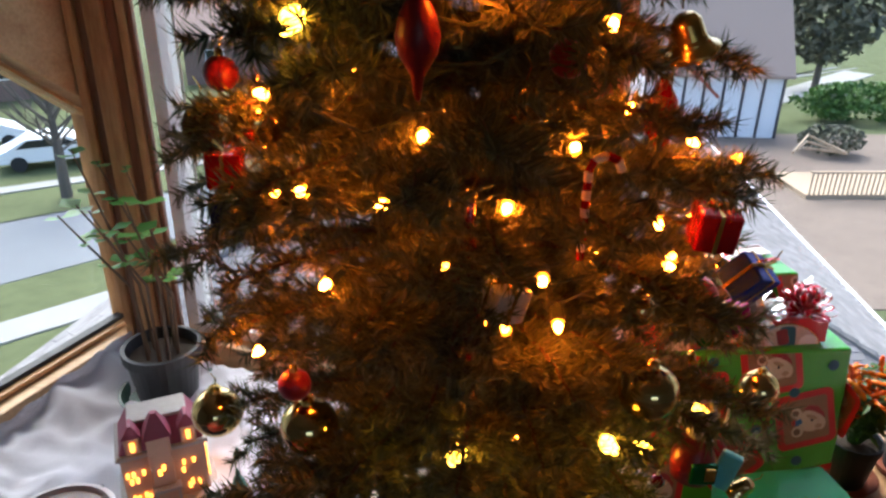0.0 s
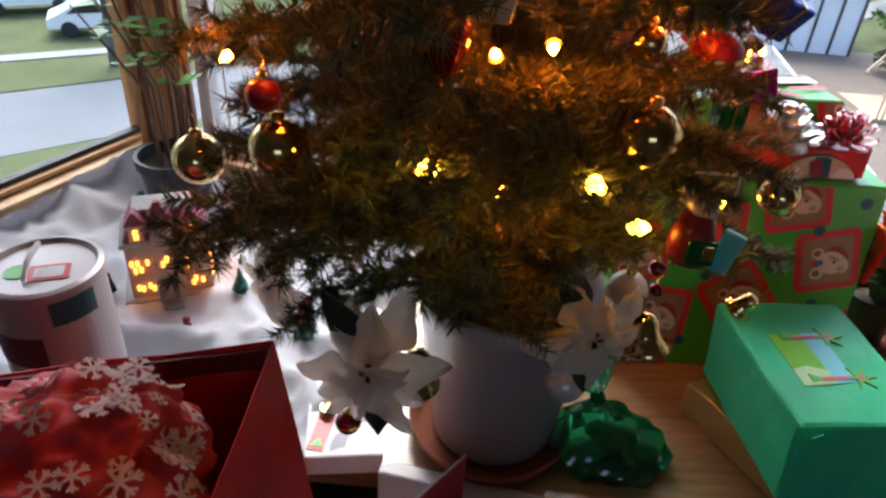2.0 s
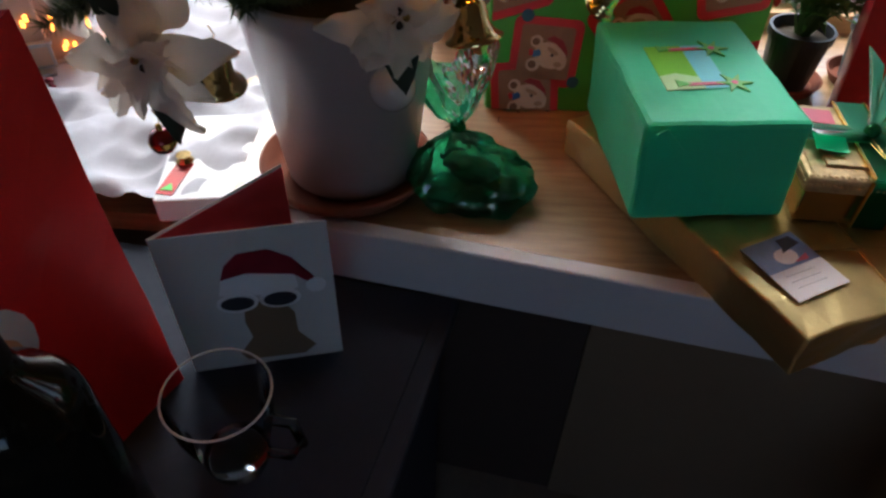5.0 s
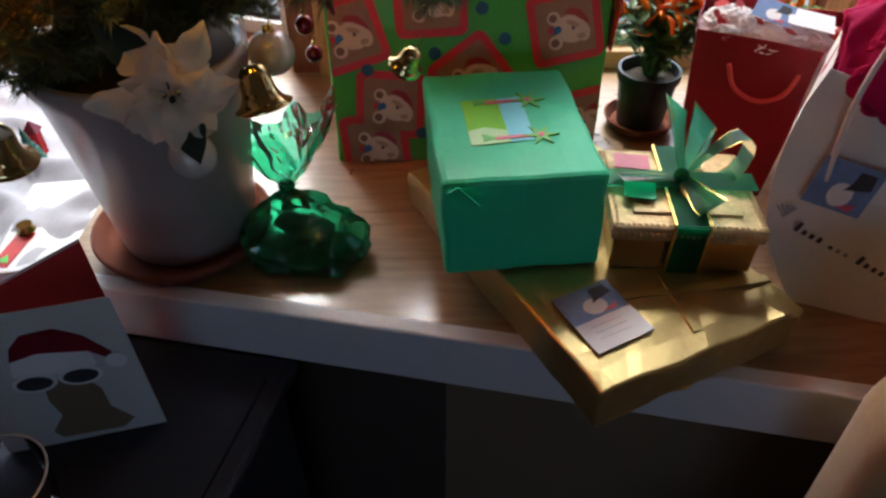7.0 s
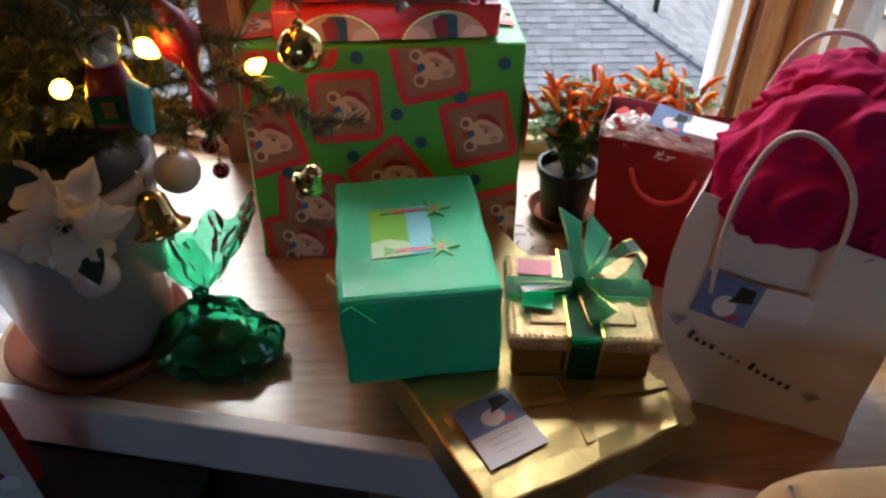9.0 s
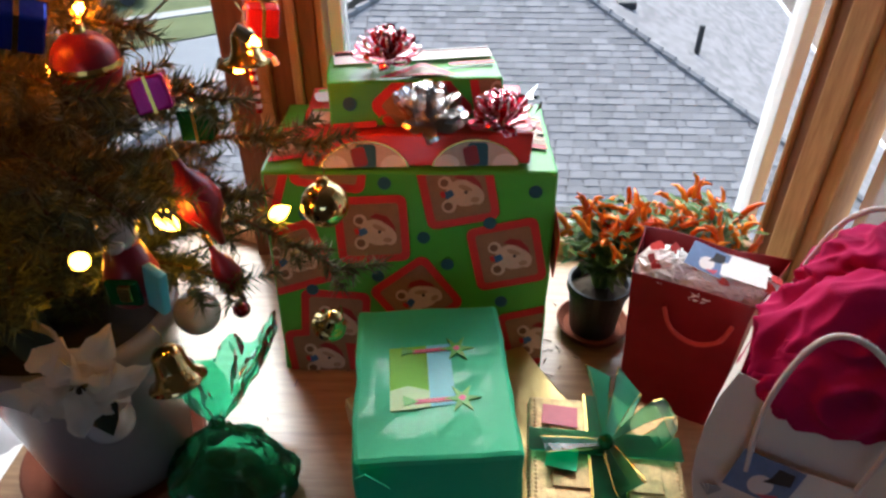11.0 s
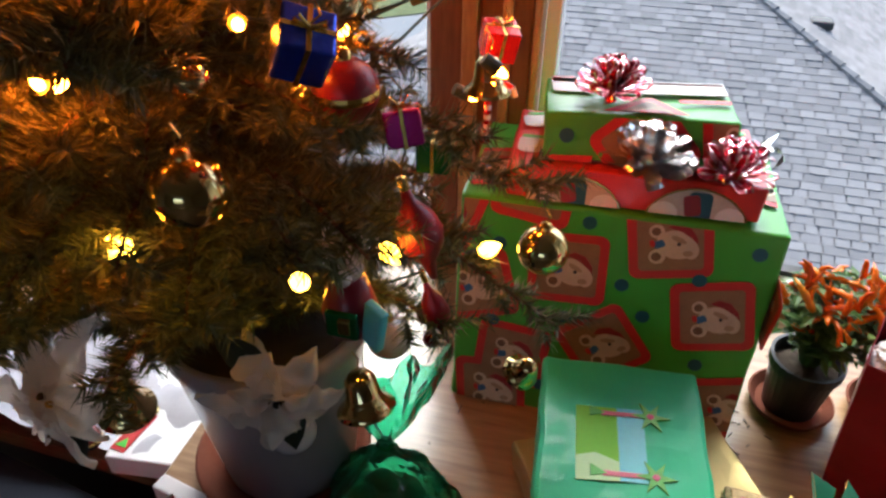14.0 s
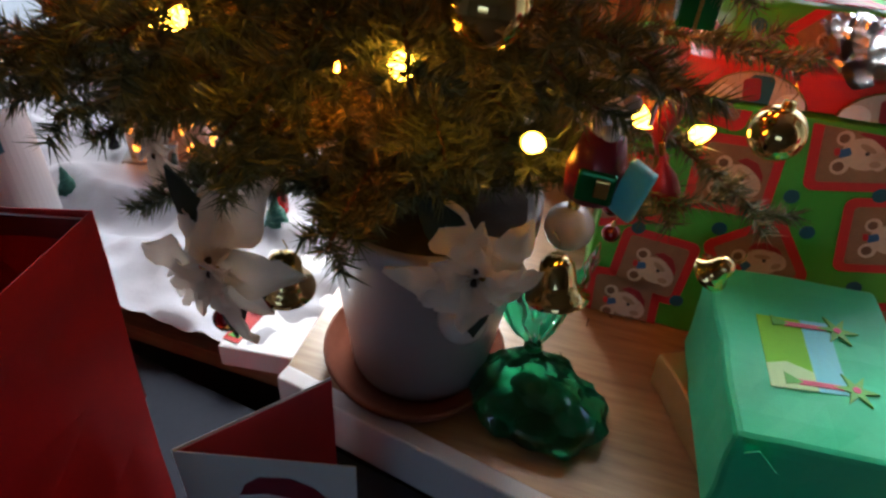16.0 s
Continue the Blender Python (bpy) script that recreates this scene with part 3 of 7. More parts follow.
def courses(e0, e1, t0, t1, exposure=0.078, width=0.15, keep=0):
    """Overlapping shingles on a sloping face: eave e0-e1, top t0-t1. The first `keep` become pieces, the rest one mesh."""
    up = ((t0 + t1) / 2 - (e0 + e1) / 2)
    side = (e1 - e0).normalized()
    up = (up - side * up.dot(side))
    n = max(1, int(up.length / exposure))
    nrm = side.cross(up).normalized()
    if nrm.z < 0:
        nrm = -nrm
    uv, vs, fs, made, shared = up.normalized(), [], [], 0, None
    for i in range(n):
        a, b = e0.lerp(t0, i / n), e1.lerp(t1, i / n)
        total = (b - a).length
        at = -random.random() * width
        while at < total:
            w = width * random.uniform(0.6, 1.25)
            s0, s1 = max(0.0, at), min(total, at + w - 0.011)
            at += w
            if s1 - s0 < 0.03:
                continue
            lift = 0.006 + random.random() * 0.007
            o = a + side * s0
            c = [o + nrm * 0.002, o + side * (s1 - s0) + nrm * 0.002, o + side * (s1 - s0) + nrm * lift, o + nrm * lift]
            top = [o + uv * exposure * 1.15 + nrm * 0.004, o + uv * exposure * 1.15 + side * (s1 - s0) + nrm * 0.004]
            if made < keep:
                ob = raw("shingle", c + top, [(0, 1, 2, 3), (3, 2, 5, 4)], "shingle", roof)
                made += 1
            else:
                k = len(vs)
                vs += c + top
                fs += [(k, k + 1, k + 2, k + 3), (k + 3, k + 2, k + 5, k + 4)]
    rest = raw("shingles", vs, fs, "shingle", roof)
    rest["kind"] = "stuff"


courses(FLc, FRc, AP, AP, keep=280)
courses(FRc, BRc, AP, BK)
courses(BLc, FLc, BK, AP)
for a, b in ((FLc, AP), (FRc, AP), (AP, BK), (BRc, BK)):
    steps = int((b - a).length / 0.16)
    for k in range(steps):
        p, q = a.lerp(b, k / steps), a.lerp(b, (k + 1.15) / steps)
        part("ridge_cap", tube([p + Vector((0, 0, 0.012)), q + Vector((0, 0, 0.002))], [0.040, 0.030], 6), "shingle", garage)
part("gutter", tube([FRc + Vector((0.03, 0, -0.05)), BRc + Vector((0.03, 0, -0.05))], 0.06, 8), "vinyl", garage)
part("gutter", tube([FLc + Vector((0, -0.03, -0.05)), FRc + Vector((0, -0.03, -0.05))], 0.06, 8), "vinyl", garage)
vent = part("vent_pipe", tube([(2.85, 6.85, -1.85), (2.85, 6.85, -1.42)], 0.028, 10), "gasket", garage)
part("roof_vent", bx(0.20, 0.18, 0.08, 2.18, 7.32, -1.40, 0.02), "gasket", garage)


def gable_house(name, x, y, rz, w, d, h, rise, wall, roofm, label, timbers=False):
    g = thing(name, label, "house", x, y, G, rz)
    part("wall", hull([(-w / 2, -d / 2, 0), (w / 2, -d / 2, 0), (w / 2, d / 2, 0), (-w / 2, d / 2, 0)], [(-w / 2, -d / 2, h), (w / 2, -d / 2, h), (w / 2, d / 2, h), (-w / 2, d / 2, h)]), wall, g)
    for s in (-1, 1):
        o = 0.35
        e = [(-w / 2 - o, s * (d / 2 + o), h - 0.15), (w / 2 + o, s * (d / 2 + o), h - 0.15), (w / 2 + o, 0, h + rise), (-w / 2 - o, 0, h + rise)]
        e = e if s < 0 else e[::-1]
        part("roof", hull(e, [(px, py, pz + 0.14) for px, py, pz in e]), roofm, g)
    for s in (-1, 1):
        gb = bmesh.new()
        gb.faces.new([gb.verts.new(p) for p in ((s * w / 2, -d / 2, h), (s * w / 2, d / 2, h), (s * w / 2, 0, h + rise * 0.97))])
        part("gable", gb, wall, g)
    if timbers:
        k = int(w / 0.95)
        for i in range(k + 1):
            part("timber", bx(0.13, 0.06, h, -w / 2 + i * w / k, -d / 2 - 0.03, 0), "timber", g)
        part("timber", bx(w + 0.2, 0.07, 0.16, 0, -d / 2 - 0.035, h - 0.2), "timber", g)
        part("bargeboard", bx(0.16, 0.1, 2.4, -0.8, -d / 2 - 0.6, h - 1.5, rot=(0, -48, 0)), "barge", g)
    else:
        for i in range(3):
            wd = part("window", bx(1.3, 0.06, 1.1, -w / 3 + i * w / 3, -d / 2 - 0.02, h * 0.42), "vinyl", g)
            part("pane", bx(1.1, 0.06, 0.9, -w / 3 + i * w / 3, -d / 2 - 0.035, h * 0.42 + 0.1), "car_glass", wd)
    return g


gable_house("timbered_house", 16.0, 37.3, -6, 7.0, 5.0, 3.3, 4.2, "stucco", "shingle_brown", "white half-timbered house with a brown shingle roof", True)
gable_house("street_house", -27, 46, 40, 13, 8, 3.0, 2.6, "brick", "shingle", "low brown bungalow with a grey roof across the street")
gable_house("street_house", -10.5, 54, 15, 12, 8, 3.0, 2.6, "brick", "shingle_brown", "brown bungalow with a low roof across the street")
gable_house("street_house", 4, 62, 8, 12, 8, 3.2, 2.8, "stucco", "shingle", "pale bungalow with a grey roof farther up the street")


def car(x, y, rz, label):
    c = thing("parked_car", label, "car", x, y, G + 0.02, rz)
    prof = [(-2.1, 0.35), (-2.1, 0.78), (-1.5, 0.95), (-0.9, 1.38), (0.6, 1.40), (1.35, 0.98), (2.05, 0.82), (2.1, 0.35)]
    part("body", hull([(px, -0.85, pz) for px, pz in prof], [(px, 0.85, pz) for px, pz in prof], 0.06), "car_paint", c)
    for s in (-1, 1):
        part("side_window", hull([(px, s * 0.856, pz) for px, pz in ((-1.3, 0.98), (-0.85, 1.3), (0.5, 1.32), (1.1, 0.99))], [(px, s * 0.865, pz) for px, pz in ((-1.3, 0.98), (-0.85, 1.3), (0.5, 1.32), (1.1, 0.99))]), "car_glass", c)
        for wx in (-1.3, 1.3):
            bm = lathe([(0, -0.1), (0.31, -0.1), (0.33, -0.06), (0.33, 0.06), (0.31, 0.1), (0, 0.1)], 18)
            bmesh.ops.rotate(bm, cent=(0, 0, 0), matrix=Euler((radians(90), 0, 0)).to_matrix(), verts=bm.verts)
            bmesh.ops.translate(bm, vec=(wx, s * 0.8, 0.33), verts=bm.verts)
            part("wheel", bm, "tyre", c)


car(-15.6, 29.9, 25, "white sedan parked by the lawn across the street")
car(-20.3, 32.4, 30, "white hatchback parked farther along the street")


def foliage(name, label, cat, x, y, size, height, count, leaf, mat, trunk=True, bottom=0.35, group=""):
    t = thing(name, label, cat, x, y, G, group=group)
    if trunk:
        bm = tube([(0, 0, 0), (0.05, 0.02, height * 0.4), (0.0, 0.1, height * 0.75)], [0.05 * height * 0.6, 0.03 * height * 0.6, 0.01 * height], 8)
        for k in range(9):
            a, z = k * 2.4, height * (0.3 + 0.05 * k)
            tube([(0, 0, z), (math.cos(a) * size[0] * 0.5, math.sin(a) * size[1] * 0.5, z + height * 0.15), (math.cos(a) * size[0] * 0.85, math.sin(a) * size[1] * 0.85, z + height * 0.2)], [0.02 * height * 0.4, 0.012 * height * 0.4, 0.004], 5, bm)
        part("trunk", bm, "bare", t)
    rng = np.random.default_rng(int(abs(x * 13 + y * 7)))
    vs, fs = [], []
    k = 0
    while k < count:
        p = rng.uniform(-1, 1, 3)
        r = np.linalg.norm(p)
        if r > 1 or r < 0.35 or noise.noise(Vector(p) * 2.3 + Vector((x, y, 0))) < -0.12:
            continue
        c = np.array((p[0] * size[0], p[1] * size[1], height * (bottom + (1 - bottom) * (p[2] + 1) / 2)))
        u = rng.normal(size=3)
        u /= np.linalg.norm(u)
        w = np.cross(u, rng.normal(size=3))
        w /= np.linalg.norm(w)
        s = leaf * rng.uniform(0.6, 1.4)
        i = len(vs)
        vs += [tuple(c - u * s), tuple(c + w * s * 0.5), tuple(c + u * s), tuple(c - w * s * 0.5)]
        fs.append((i, i + 1, i + 2, i + 3))
        k += 1
    raw("crown", vs, fs, mat, t)["kind"] = "stuff"
    return t


foliage("hedge", "clipped green hedge in the garden", "hedge", 26.5, 38.5, (4.6, 1.2), 2.3, 3500, 0.16, "hedge", False, 0.02)
foliage("evergreen_tree", "dark evergreen garden tree", "tree", 29, 48, (3.5, 3.5), 9, 2600, 0.3, "tree_leaf", True, 0.2)
foliage("evergreen_tree", "dark evergreen garden tree", "tree", 21, 56, (4, 4), 11, 2600, 0.34, "tree_leaf", True, 0.15)
foliage("evergreen_tree", "dark evergreen garden tree", "tree", -7.2, 44, (2.8, 2.8), 8.5, 2600, 0.28, "tree_leaf", True, 0.2)
foliage("evergreen_tree", "dark evergreen garden tree", "tree", -26, 56, (5, 4), 10, 2600, 0.34, "tree_leaf", True, 0.15)
foliage("shrub", "low garden shrub by the fence", "shrub", 20.5, 31.5, (1.6, 1.2), 1.5, 1100, 0.12, "tree_leaf", False, 0.02)


def bare_tree(x, y, h):
    t = thing("bare_tree", "leafless street tree on the verge", "tree", x, y, G)
    bm = tube([(0, 0, 0), (0.05, 0, h * 0.3), (0, 0.1, h * 0.6)], [0.22, 0.17, 0.08], 8)
    for k in range(26):
        a, z = k * 2.4, h * (0.26 + 0.015 * k)
        r = h * 0.34 * (1 - k / 40)
        m1 = Vector((math.cos(a) * r * 0.5, math.sin(a) * r * 0.5, z + h * 0.12))
        tip = Vector((math.cos(a + 0.2) * r, math.sin(a + 0.2) * r, z + h * 0.3))
        tube([(0, 0, z), m1, tip], [0.06, 0.04, 0.01], 5, bm)
        for j in range(4):
            b = a + (j - 1.5) * 0.7
            tube([m1, m1 + Vector((math.cos(b) * r * 0.4, math.sin(b) * r * 0.4, h * 0.14))], [0.025, 0.006], 4, bm)
    part("trunk", bm, "bare", t)


bare_tree(-13.2, 25.6, 6.5)
bare_tree(-17.5, 38, 7.5)
bare_tree(14, 48, 8)
rail = thing("deck_railing", "timber deck railing in the neighbour's garden", "railing", 16.2, 25.0, G)
part("top_rail", bx(6.0, 0.14, 0.07, 2.6, 0, 1.1), "deck", rail)
part("deck_floor", bx(6.0, 3.0, 0.2, 2.6, 1.5, 0.0), "deck", rail)
for i in range(31):
    part("baluster", bx(0.05, 0.05, 1.0, -0.3 + i * 0.196, 0, 0.12), "deck", rail)
for i in range(3):
    part("fence_rail", tube([(0.2 + i * 0.4, 2.6 + i * 0.4, 1.2), (1.8, 4.4, 1.5 - i * 0.3), (3.0, 3.2, 1.0)], 0.06, 6), "deck", rail)
backdrop = link("backdrop_hills", bmesh.new(), "hills")
bm = bmesh.new()
for k in range(80):
    a = radians(200 - k * 2.75)
    r = 240
    bm.verts.new((r * math.cos(a), r * math.sin(a), G - 1))
    bm.verts.new((r * math.cos(a), r * math.sin(a), 6 + 7 * noise.noise(Vector((k * 0.11, 3, 0))) + 1.5 * noise.noise(Vector((k * 0.9, 1, 0)))))
bm.verts.ensure_lookup_table()
for k in range(79):
    bm.faces.new([bm.verts[i] for i in (2 * k, 2 * k + 2, 2 * k + 3, 2 * k + 1)])
bm.to_mesh(backdrop.data)
bm.free()
tagged(backdrop, "far grey wooded hillside", "backdrop", kind="structure")

# ---------------------------------------------------------------- presents on the sill
def clipped(points, box):
    """The part of a flat outline that lies inside x0, y0, x1, y1."""
    if not box:
        return points
    x0, y0, x1, y1 = box
    for axis, limit, sign in ((0, x0, 1), (0, x1, -1), (1, y0, 1), (1, y1, -1)):
        out = []
        for k in range(len(points)):
            a, b = points[k - 1], points[k]
            da, db = (a[axis] - limit) * sign, (b[axis] - limit) * sign
            if (da < 0) != (db < 0):
                f = da / (da - db)
                out.append((a[0] + (b[0] - a[0]) * f, a[1] + (b[1] - a[1]) * f))
            if db >= 0:
                out.append(b)
        points = out
        if len(points) < 3:
            return []
    return points


def oval(cx, cy, rx, ry=None, turn=0.0, n=16):
    ry = rx if ry is None else ry
    c, q = math.cos(radians(turn)), math.sin(radians(turn))
    pts = [(rx * math.cos(2 * math.pi * k / n), ry * math.sin(2 * math.pi * k / n)) for k in range(n)]
    return [(cx + x * c - y * q, cy + x * q + y * c) for x, y in pts]


def bear_print(host, m, w, turn=0.0, cx=0.0, cy=0.0, box=None):
    """One printed square of the paper: a red border, a brown ground and pale rounded shapes; cut off at the sheet's edges."""
    c, q = math.cos(radians(turn)), math.sin(radians(turn))

    def shape(outlines, t, name, mat, under):
        o = None
        for pts in outlines:
            pts = clipped([(cx + w * (x * c - y * q), cy + w * (x * q + y * c)) for x, y in pts], box)
            if len(pts) > 2:
                o = part(name, plate(pts, t), mat, under)
                if under is host:
                    o.matrix_basis = m
        return o

    sq = shape([rounded(1, 1, 0.12)], 0.0005, "printed_square", "red_print", host)
    if sq is None:
        return
    shape([rounded(0.77, 0.77, 0.05)], 0.0009, "brown_ground", "tan_print", sq)
    shape([oval(0.07, -0.04, 0.24, 0.19, -18), oval(-0.15, 0.15, 0.092), oval(-0.16, -0.19, 0.10), oval(0.24, -0.12, 0.09, 0.12)], 0.0012, "pale_shape", "cream_print", sq)
    shape([oval(-0.16, 0.15, 0.055), oval(-0.17, -0.19, 0.06)], 0.0015, "inner_ear", "brown_print", sq)
    shape([oval(0.10, 0.03, 0.10, 0.035, -30), oval(0.20, -0.16, 0.06, 0.04)], 0.0015, "shade", "tan_soft", sq)
    shape([rounded(0.13, 0.10, 0.03, -0.13, -0.02, 20)], 0.0015, "blue_shape", "blue_print", sq)
    shape([rounded(0.06, 0.09, 0.02, -0.21, -0.01, 10)], 0.0016, "red_spot", "red_print", sq)
    shape([[(-0.02, 0.20), (0.08, 0.25), (0.22, 0.20), (0.31, 0.06), (0.32, -0.04), (0.25, 0.04), (0.14, 0.13)]], 0.0015, "red_shape", "dark_red_print", sq)
    shape([oval(0.10, -0.03, 0.024)], 0.0018, "dark_spot", "ink", sq)


def dot(host, m, r=0.010):
    o = part("printed_dot", plate([(r * math.cos(k * math.pi / 7), r * math.sin(k * math.pi / 7)) for k in range(14)], 0.0006), "navy_print", host)
    o.matrix_basis = m


def parcel(name, label, x, y, z, rz, w, d, h, mat, bev=0.004, lean=0.0, back=0.0):
    """A wrapped box, its front left corner at x, y and its front running along rz."""
    g = thing(name, label, "gift box", x, y, z, rz)
    bm = hull([(0, 0, 0), (w, 0, 0), (w, d, 0), (0, d, 0)], [(lean - 0.002, back - 0.002, h), (w + 0.002, back - 0.002, h), (w + 0.002, d + back, h), (lean - 0.002, d + back, h)], 0)
    bmesh.ops.subdivide_edges(bm, edges=list(bm.edges), cuts=7, use_grid_fill=True)
    crumple(bm, 0.0026, 24, x * 10)
    ed = [e for e in bm.edges if len(e.link_faces) == 2 and e.calc_face_angle(0) > 0.9]
    bmesh.ops.bevel(bm, geom=ed, offset=bev, segments=2, affect="EDGES", profile=0.5)
    part("wrapping", bm, mat, g, smooth=False)
    return g


BIGW, BIGD, BIGH = 0.366, 0.20, 0.299
big = parcel("big_gift_box", "large gift box in bright green paper with red-bordered prints", 0.306, 0.801, 0.0, 2.0, BIGW, BIGD, BIGH, "green_wrap", 0.004, 0.0, 0.048)
front = on_face((0, -0.0034, 0), (1, 0, 0), (0, 0.048, BIGH))
SHEET = (0.003, 0.003, BIGW - 0.003, 0.299)
for px, pz, turn in ((0.244, 0.278, 11), (0.134, 0.224, 3), (0.309, 0.188, 12), (0.190, 0.124, 37), (0.078, 0.086, -4), (0.055, 0.026, 5), (0.354, 0.060, 14), (0.086, 0.326, -8), (0.026, 0.182, 17), (-0.022, 0.282, -18), (0.372, 0.345, -10), (0.265, 0.015, -20)):
    bear_print(big, front, 0.094, turn, px, pz, SHEET)
for px, pz in ((0.152, 0.288), (0.341, 0.277), (0.200, 0.213), (0.231, 0.174), (0.304, 0.117), (0.139, 0.156), (0.050, 0.246), (0.050, 0.135), (0.120, 0.045), (0.285, 0.234), (0.215, 0.045)):
    dot(big, front @ pose(px, pz, 0), 0.0085)
side = on_face((-0.0045, BIGD, 0), (0, -1, 0), (0, 0, 1))
for px, pz, turn in ((0.06, 0.22, 10), (0.10, 0.10, -14)):
    bear_print(big, side @ pose(px - 0.02, pz, 0), 0.085, turn)
east = on_face((BIGW + 0.0045, 0, 0), (0, 1, 0), (0, 0.048, BIGH))
for px, pz, turn in ((0.05, 0.20, 10), (0.14, 0.10, -14)):
    bear_print(big, east @ pose(px, pz, 0), 0.085, turn)
topf = on_face((0, 0.048, BIGH + 0.003), (1, 0, 0), (0, 1, 0))
bear_print(big, topf @ pose(0.030, 0.07, 0), 0.09, 15, 0, 0, (-0.025, -0.06, 0.06, 0.1))
bear_print(big, topf @ pose(0.340, 0.10, 0), 0.08, -20, 0, 0, (-0.06, -0.09, 0.02, 0.09))

FLATH = 0.038
flat = parcel("flat_gift_box", "flat gift box in red and cream scalloped paper", 0.356, 0.853, BIGH + 0.003, 4.0, 0.284, 0.150, FLATH, "red_wrap", 0.003, 0.0, 0.010)
ff = on_face((0, -0.0036, 0), (1, 0, 0), (0, 0.010, FLATH))
STRIP = (0.002, 0.001, 0.282, 0.038)
for cx in (0.076, 0.214):
    for nm, mat, r, t in (("gold_line", "gold_trim", 0.058, 0.0006), ("cream_arch", "arch_print", 0.0555, 0.0009)):
        part(nm, plate(clipped(oval(cx, -0.012, r, r * 0.80, 0, 28), STRIP), t), mat, flat).matrix_basis = ff
    part("dark_print", plate(clipped(rounded(0.026, 0.040, 0.006, cx + 0.002, 0.010), STRIP), 0.0012), "navy_print", flat).matrix_basis = ff
    part("red_spot", plate(clipped(rounded(0.018, 0.024, 0.004, cx - 0.006, 0.014, 12), STRIP), 0.0015), "dark_red_print", flat).matrix_basis = ff
    for sx in (-0.036, 0.036):
        part("grey_patch", plate(clipped(oval(cx + sx, 0.002, 0.016, 0.014), STRIP), 0.0012), "pale_wrap", flat).matrix_basis = ff
tf = on_face((0, 0.010, FLATH + 0.003), (1, 0, 0), (0, 1, 0))
TOPS = (0.002, 0.002, 0.282, 0.148)
for k, (cx, cy, w, h) in enumerate(((0.02, 0.045, 0.030, 0.040), (0.02, 0.11, 0.030, 0.034), (0.262, 0.04, 0.036, 0.03), (0.262, 0.10, 0.034, 0.04))):
    part("cream_patch", plate(clipped(rounded(w, h, 0.01, cx, cy, 14 * k), TOPS), 0.0008), "pale_wrap", flat).matrix_basis = tf
    part("green_stripe", plate(clipped(rounded(0.028, 0.007, 0.002, cx + 0.002, cy + 0.020, 12 * k), TOPS), 0.0012), "green_wrap", flat).matrix_basis = tf

TOPZ = BIGH + FLATH + 0.008
top = parcel("small_gift_box", "small gift box in green paper on top of the stack", 0.392, 0.874, TOPZ, 8, 0.212, 0.100, 0.050, "green_wrap", 0.003, 0.0, 0.022)
ft = on_face((0, -0.0036, 0), (1, 0, 0), (0, 0.022, 0.050))
FACE = (0.002, 0.001, 0.210, 0.053)
bear_print(top, ft, 0.094, 40, 0.112, 0.022, FACE)
bear_print(top, ft, 0.094, 8, 0.222, 0.030, FACE)
part("red_border", plate([(0.002, 0.001), (0.055, 0.001), (0.055, 0.009), (0.002, 0.007)], 0.0007), "red_print", top).matrix_basis = ft
dot(top, ft @ pose(0.024, 0.030, 0), 0.0085)
tt = on_face((0, 0.022, 0.0535), (1, 0, 0), (0, 1, 0))
LID = (0.002, 0.002, 0.210, 0.098)
bear_print(top, tt, 0.094, 40, 0.112, -0.018, LID)
for (cx, cy, w, h, mat) in ((0.15, 0.075, 0.13, 0.035, "pale_wrap"), (0.18, 0.040, 0.06, 0.010, "red_print"), (0.03, 0.07, 0.05, 0.040, "pale_wrap"), (0.02, 0.085, 0.03, 0.018, "red_print"), (0.16, 0.088, 0.10, 0.006, "red_print")):
    part("printed_patch", plate(clipped(rounded(w, h, 0.004, cx, cy, 4), LID), 0.0006), mat, top).matrix_basis = tt


def bow(x, y, z, r, mat, edge, label, group="gift bows"):
    """A star bow: tiers of narrow pointed ribbon loops, each with a paler edge, round a middle one."""
    g = thing("gift_bow", label, "gift bow", x, y, z, group=group)
    path = [(0.0, 0.0), (0.30, 0.02), (0.62, 0.06), (0.90, 0.14), (1.04, 0.25), (1.00, 0.33), (0.84, 0.33), (0.55, 0.26), (0.25, 0.17), (0.0, 0.10)]
    wide = [0.35, 0.6, 0.9, 1.0, 0.62, 0.55, 0.95, 0.9, 0.6, 0.35]
    data = []
    for a0, a1, m_ in ((-1.0, -0.55, edge), (-0.55, 0.55, mat), (0.55, 1.0, edge)):
        lb = bmesh.new()
        rows = [[lb.verts.new((px * r, sd * wd * r * 0.17, pz * r + 0.03 * r * abs(sd))) for sd in (a0, a1)] for (px, pz), wd in zip(path, wide)]
        for a, b in zip(rows, rows[1:]):
            lb.faces.new((a[0], b[0], b[1], a[1]))
        data.append((lb, m_))
    meshes = None
    for tier, (cnt, tilt, sc) in enumerate(((9, 2, 1.0), (9, 24, 0.98), (8, 44, 0.92), (6, 62, 0.84), (3, 80, 0.72))):
        for k in range(cnt):
            m = pose(0, 0, 0.002 + tier * r * 0.05, random.uniform(-22, 22), -tilt + random.uniform(-8, 8), 360 * k / cnt + tier * 21 + random.uniform(-9, 9)) @ Matrix.Diagonal((sc, sc, sc, 1))
            if meshes is None:
                obs = [part("ribbon_loop", lb, m_, g) for lb, m_ in data]
                meshes = [o.data for o in obs]
            else:
                obs = [new("ribbon_loop", me_) for me_ in meshes]
            for o in obs:
                o.parent, o.matrix_basis = g, m
    return g


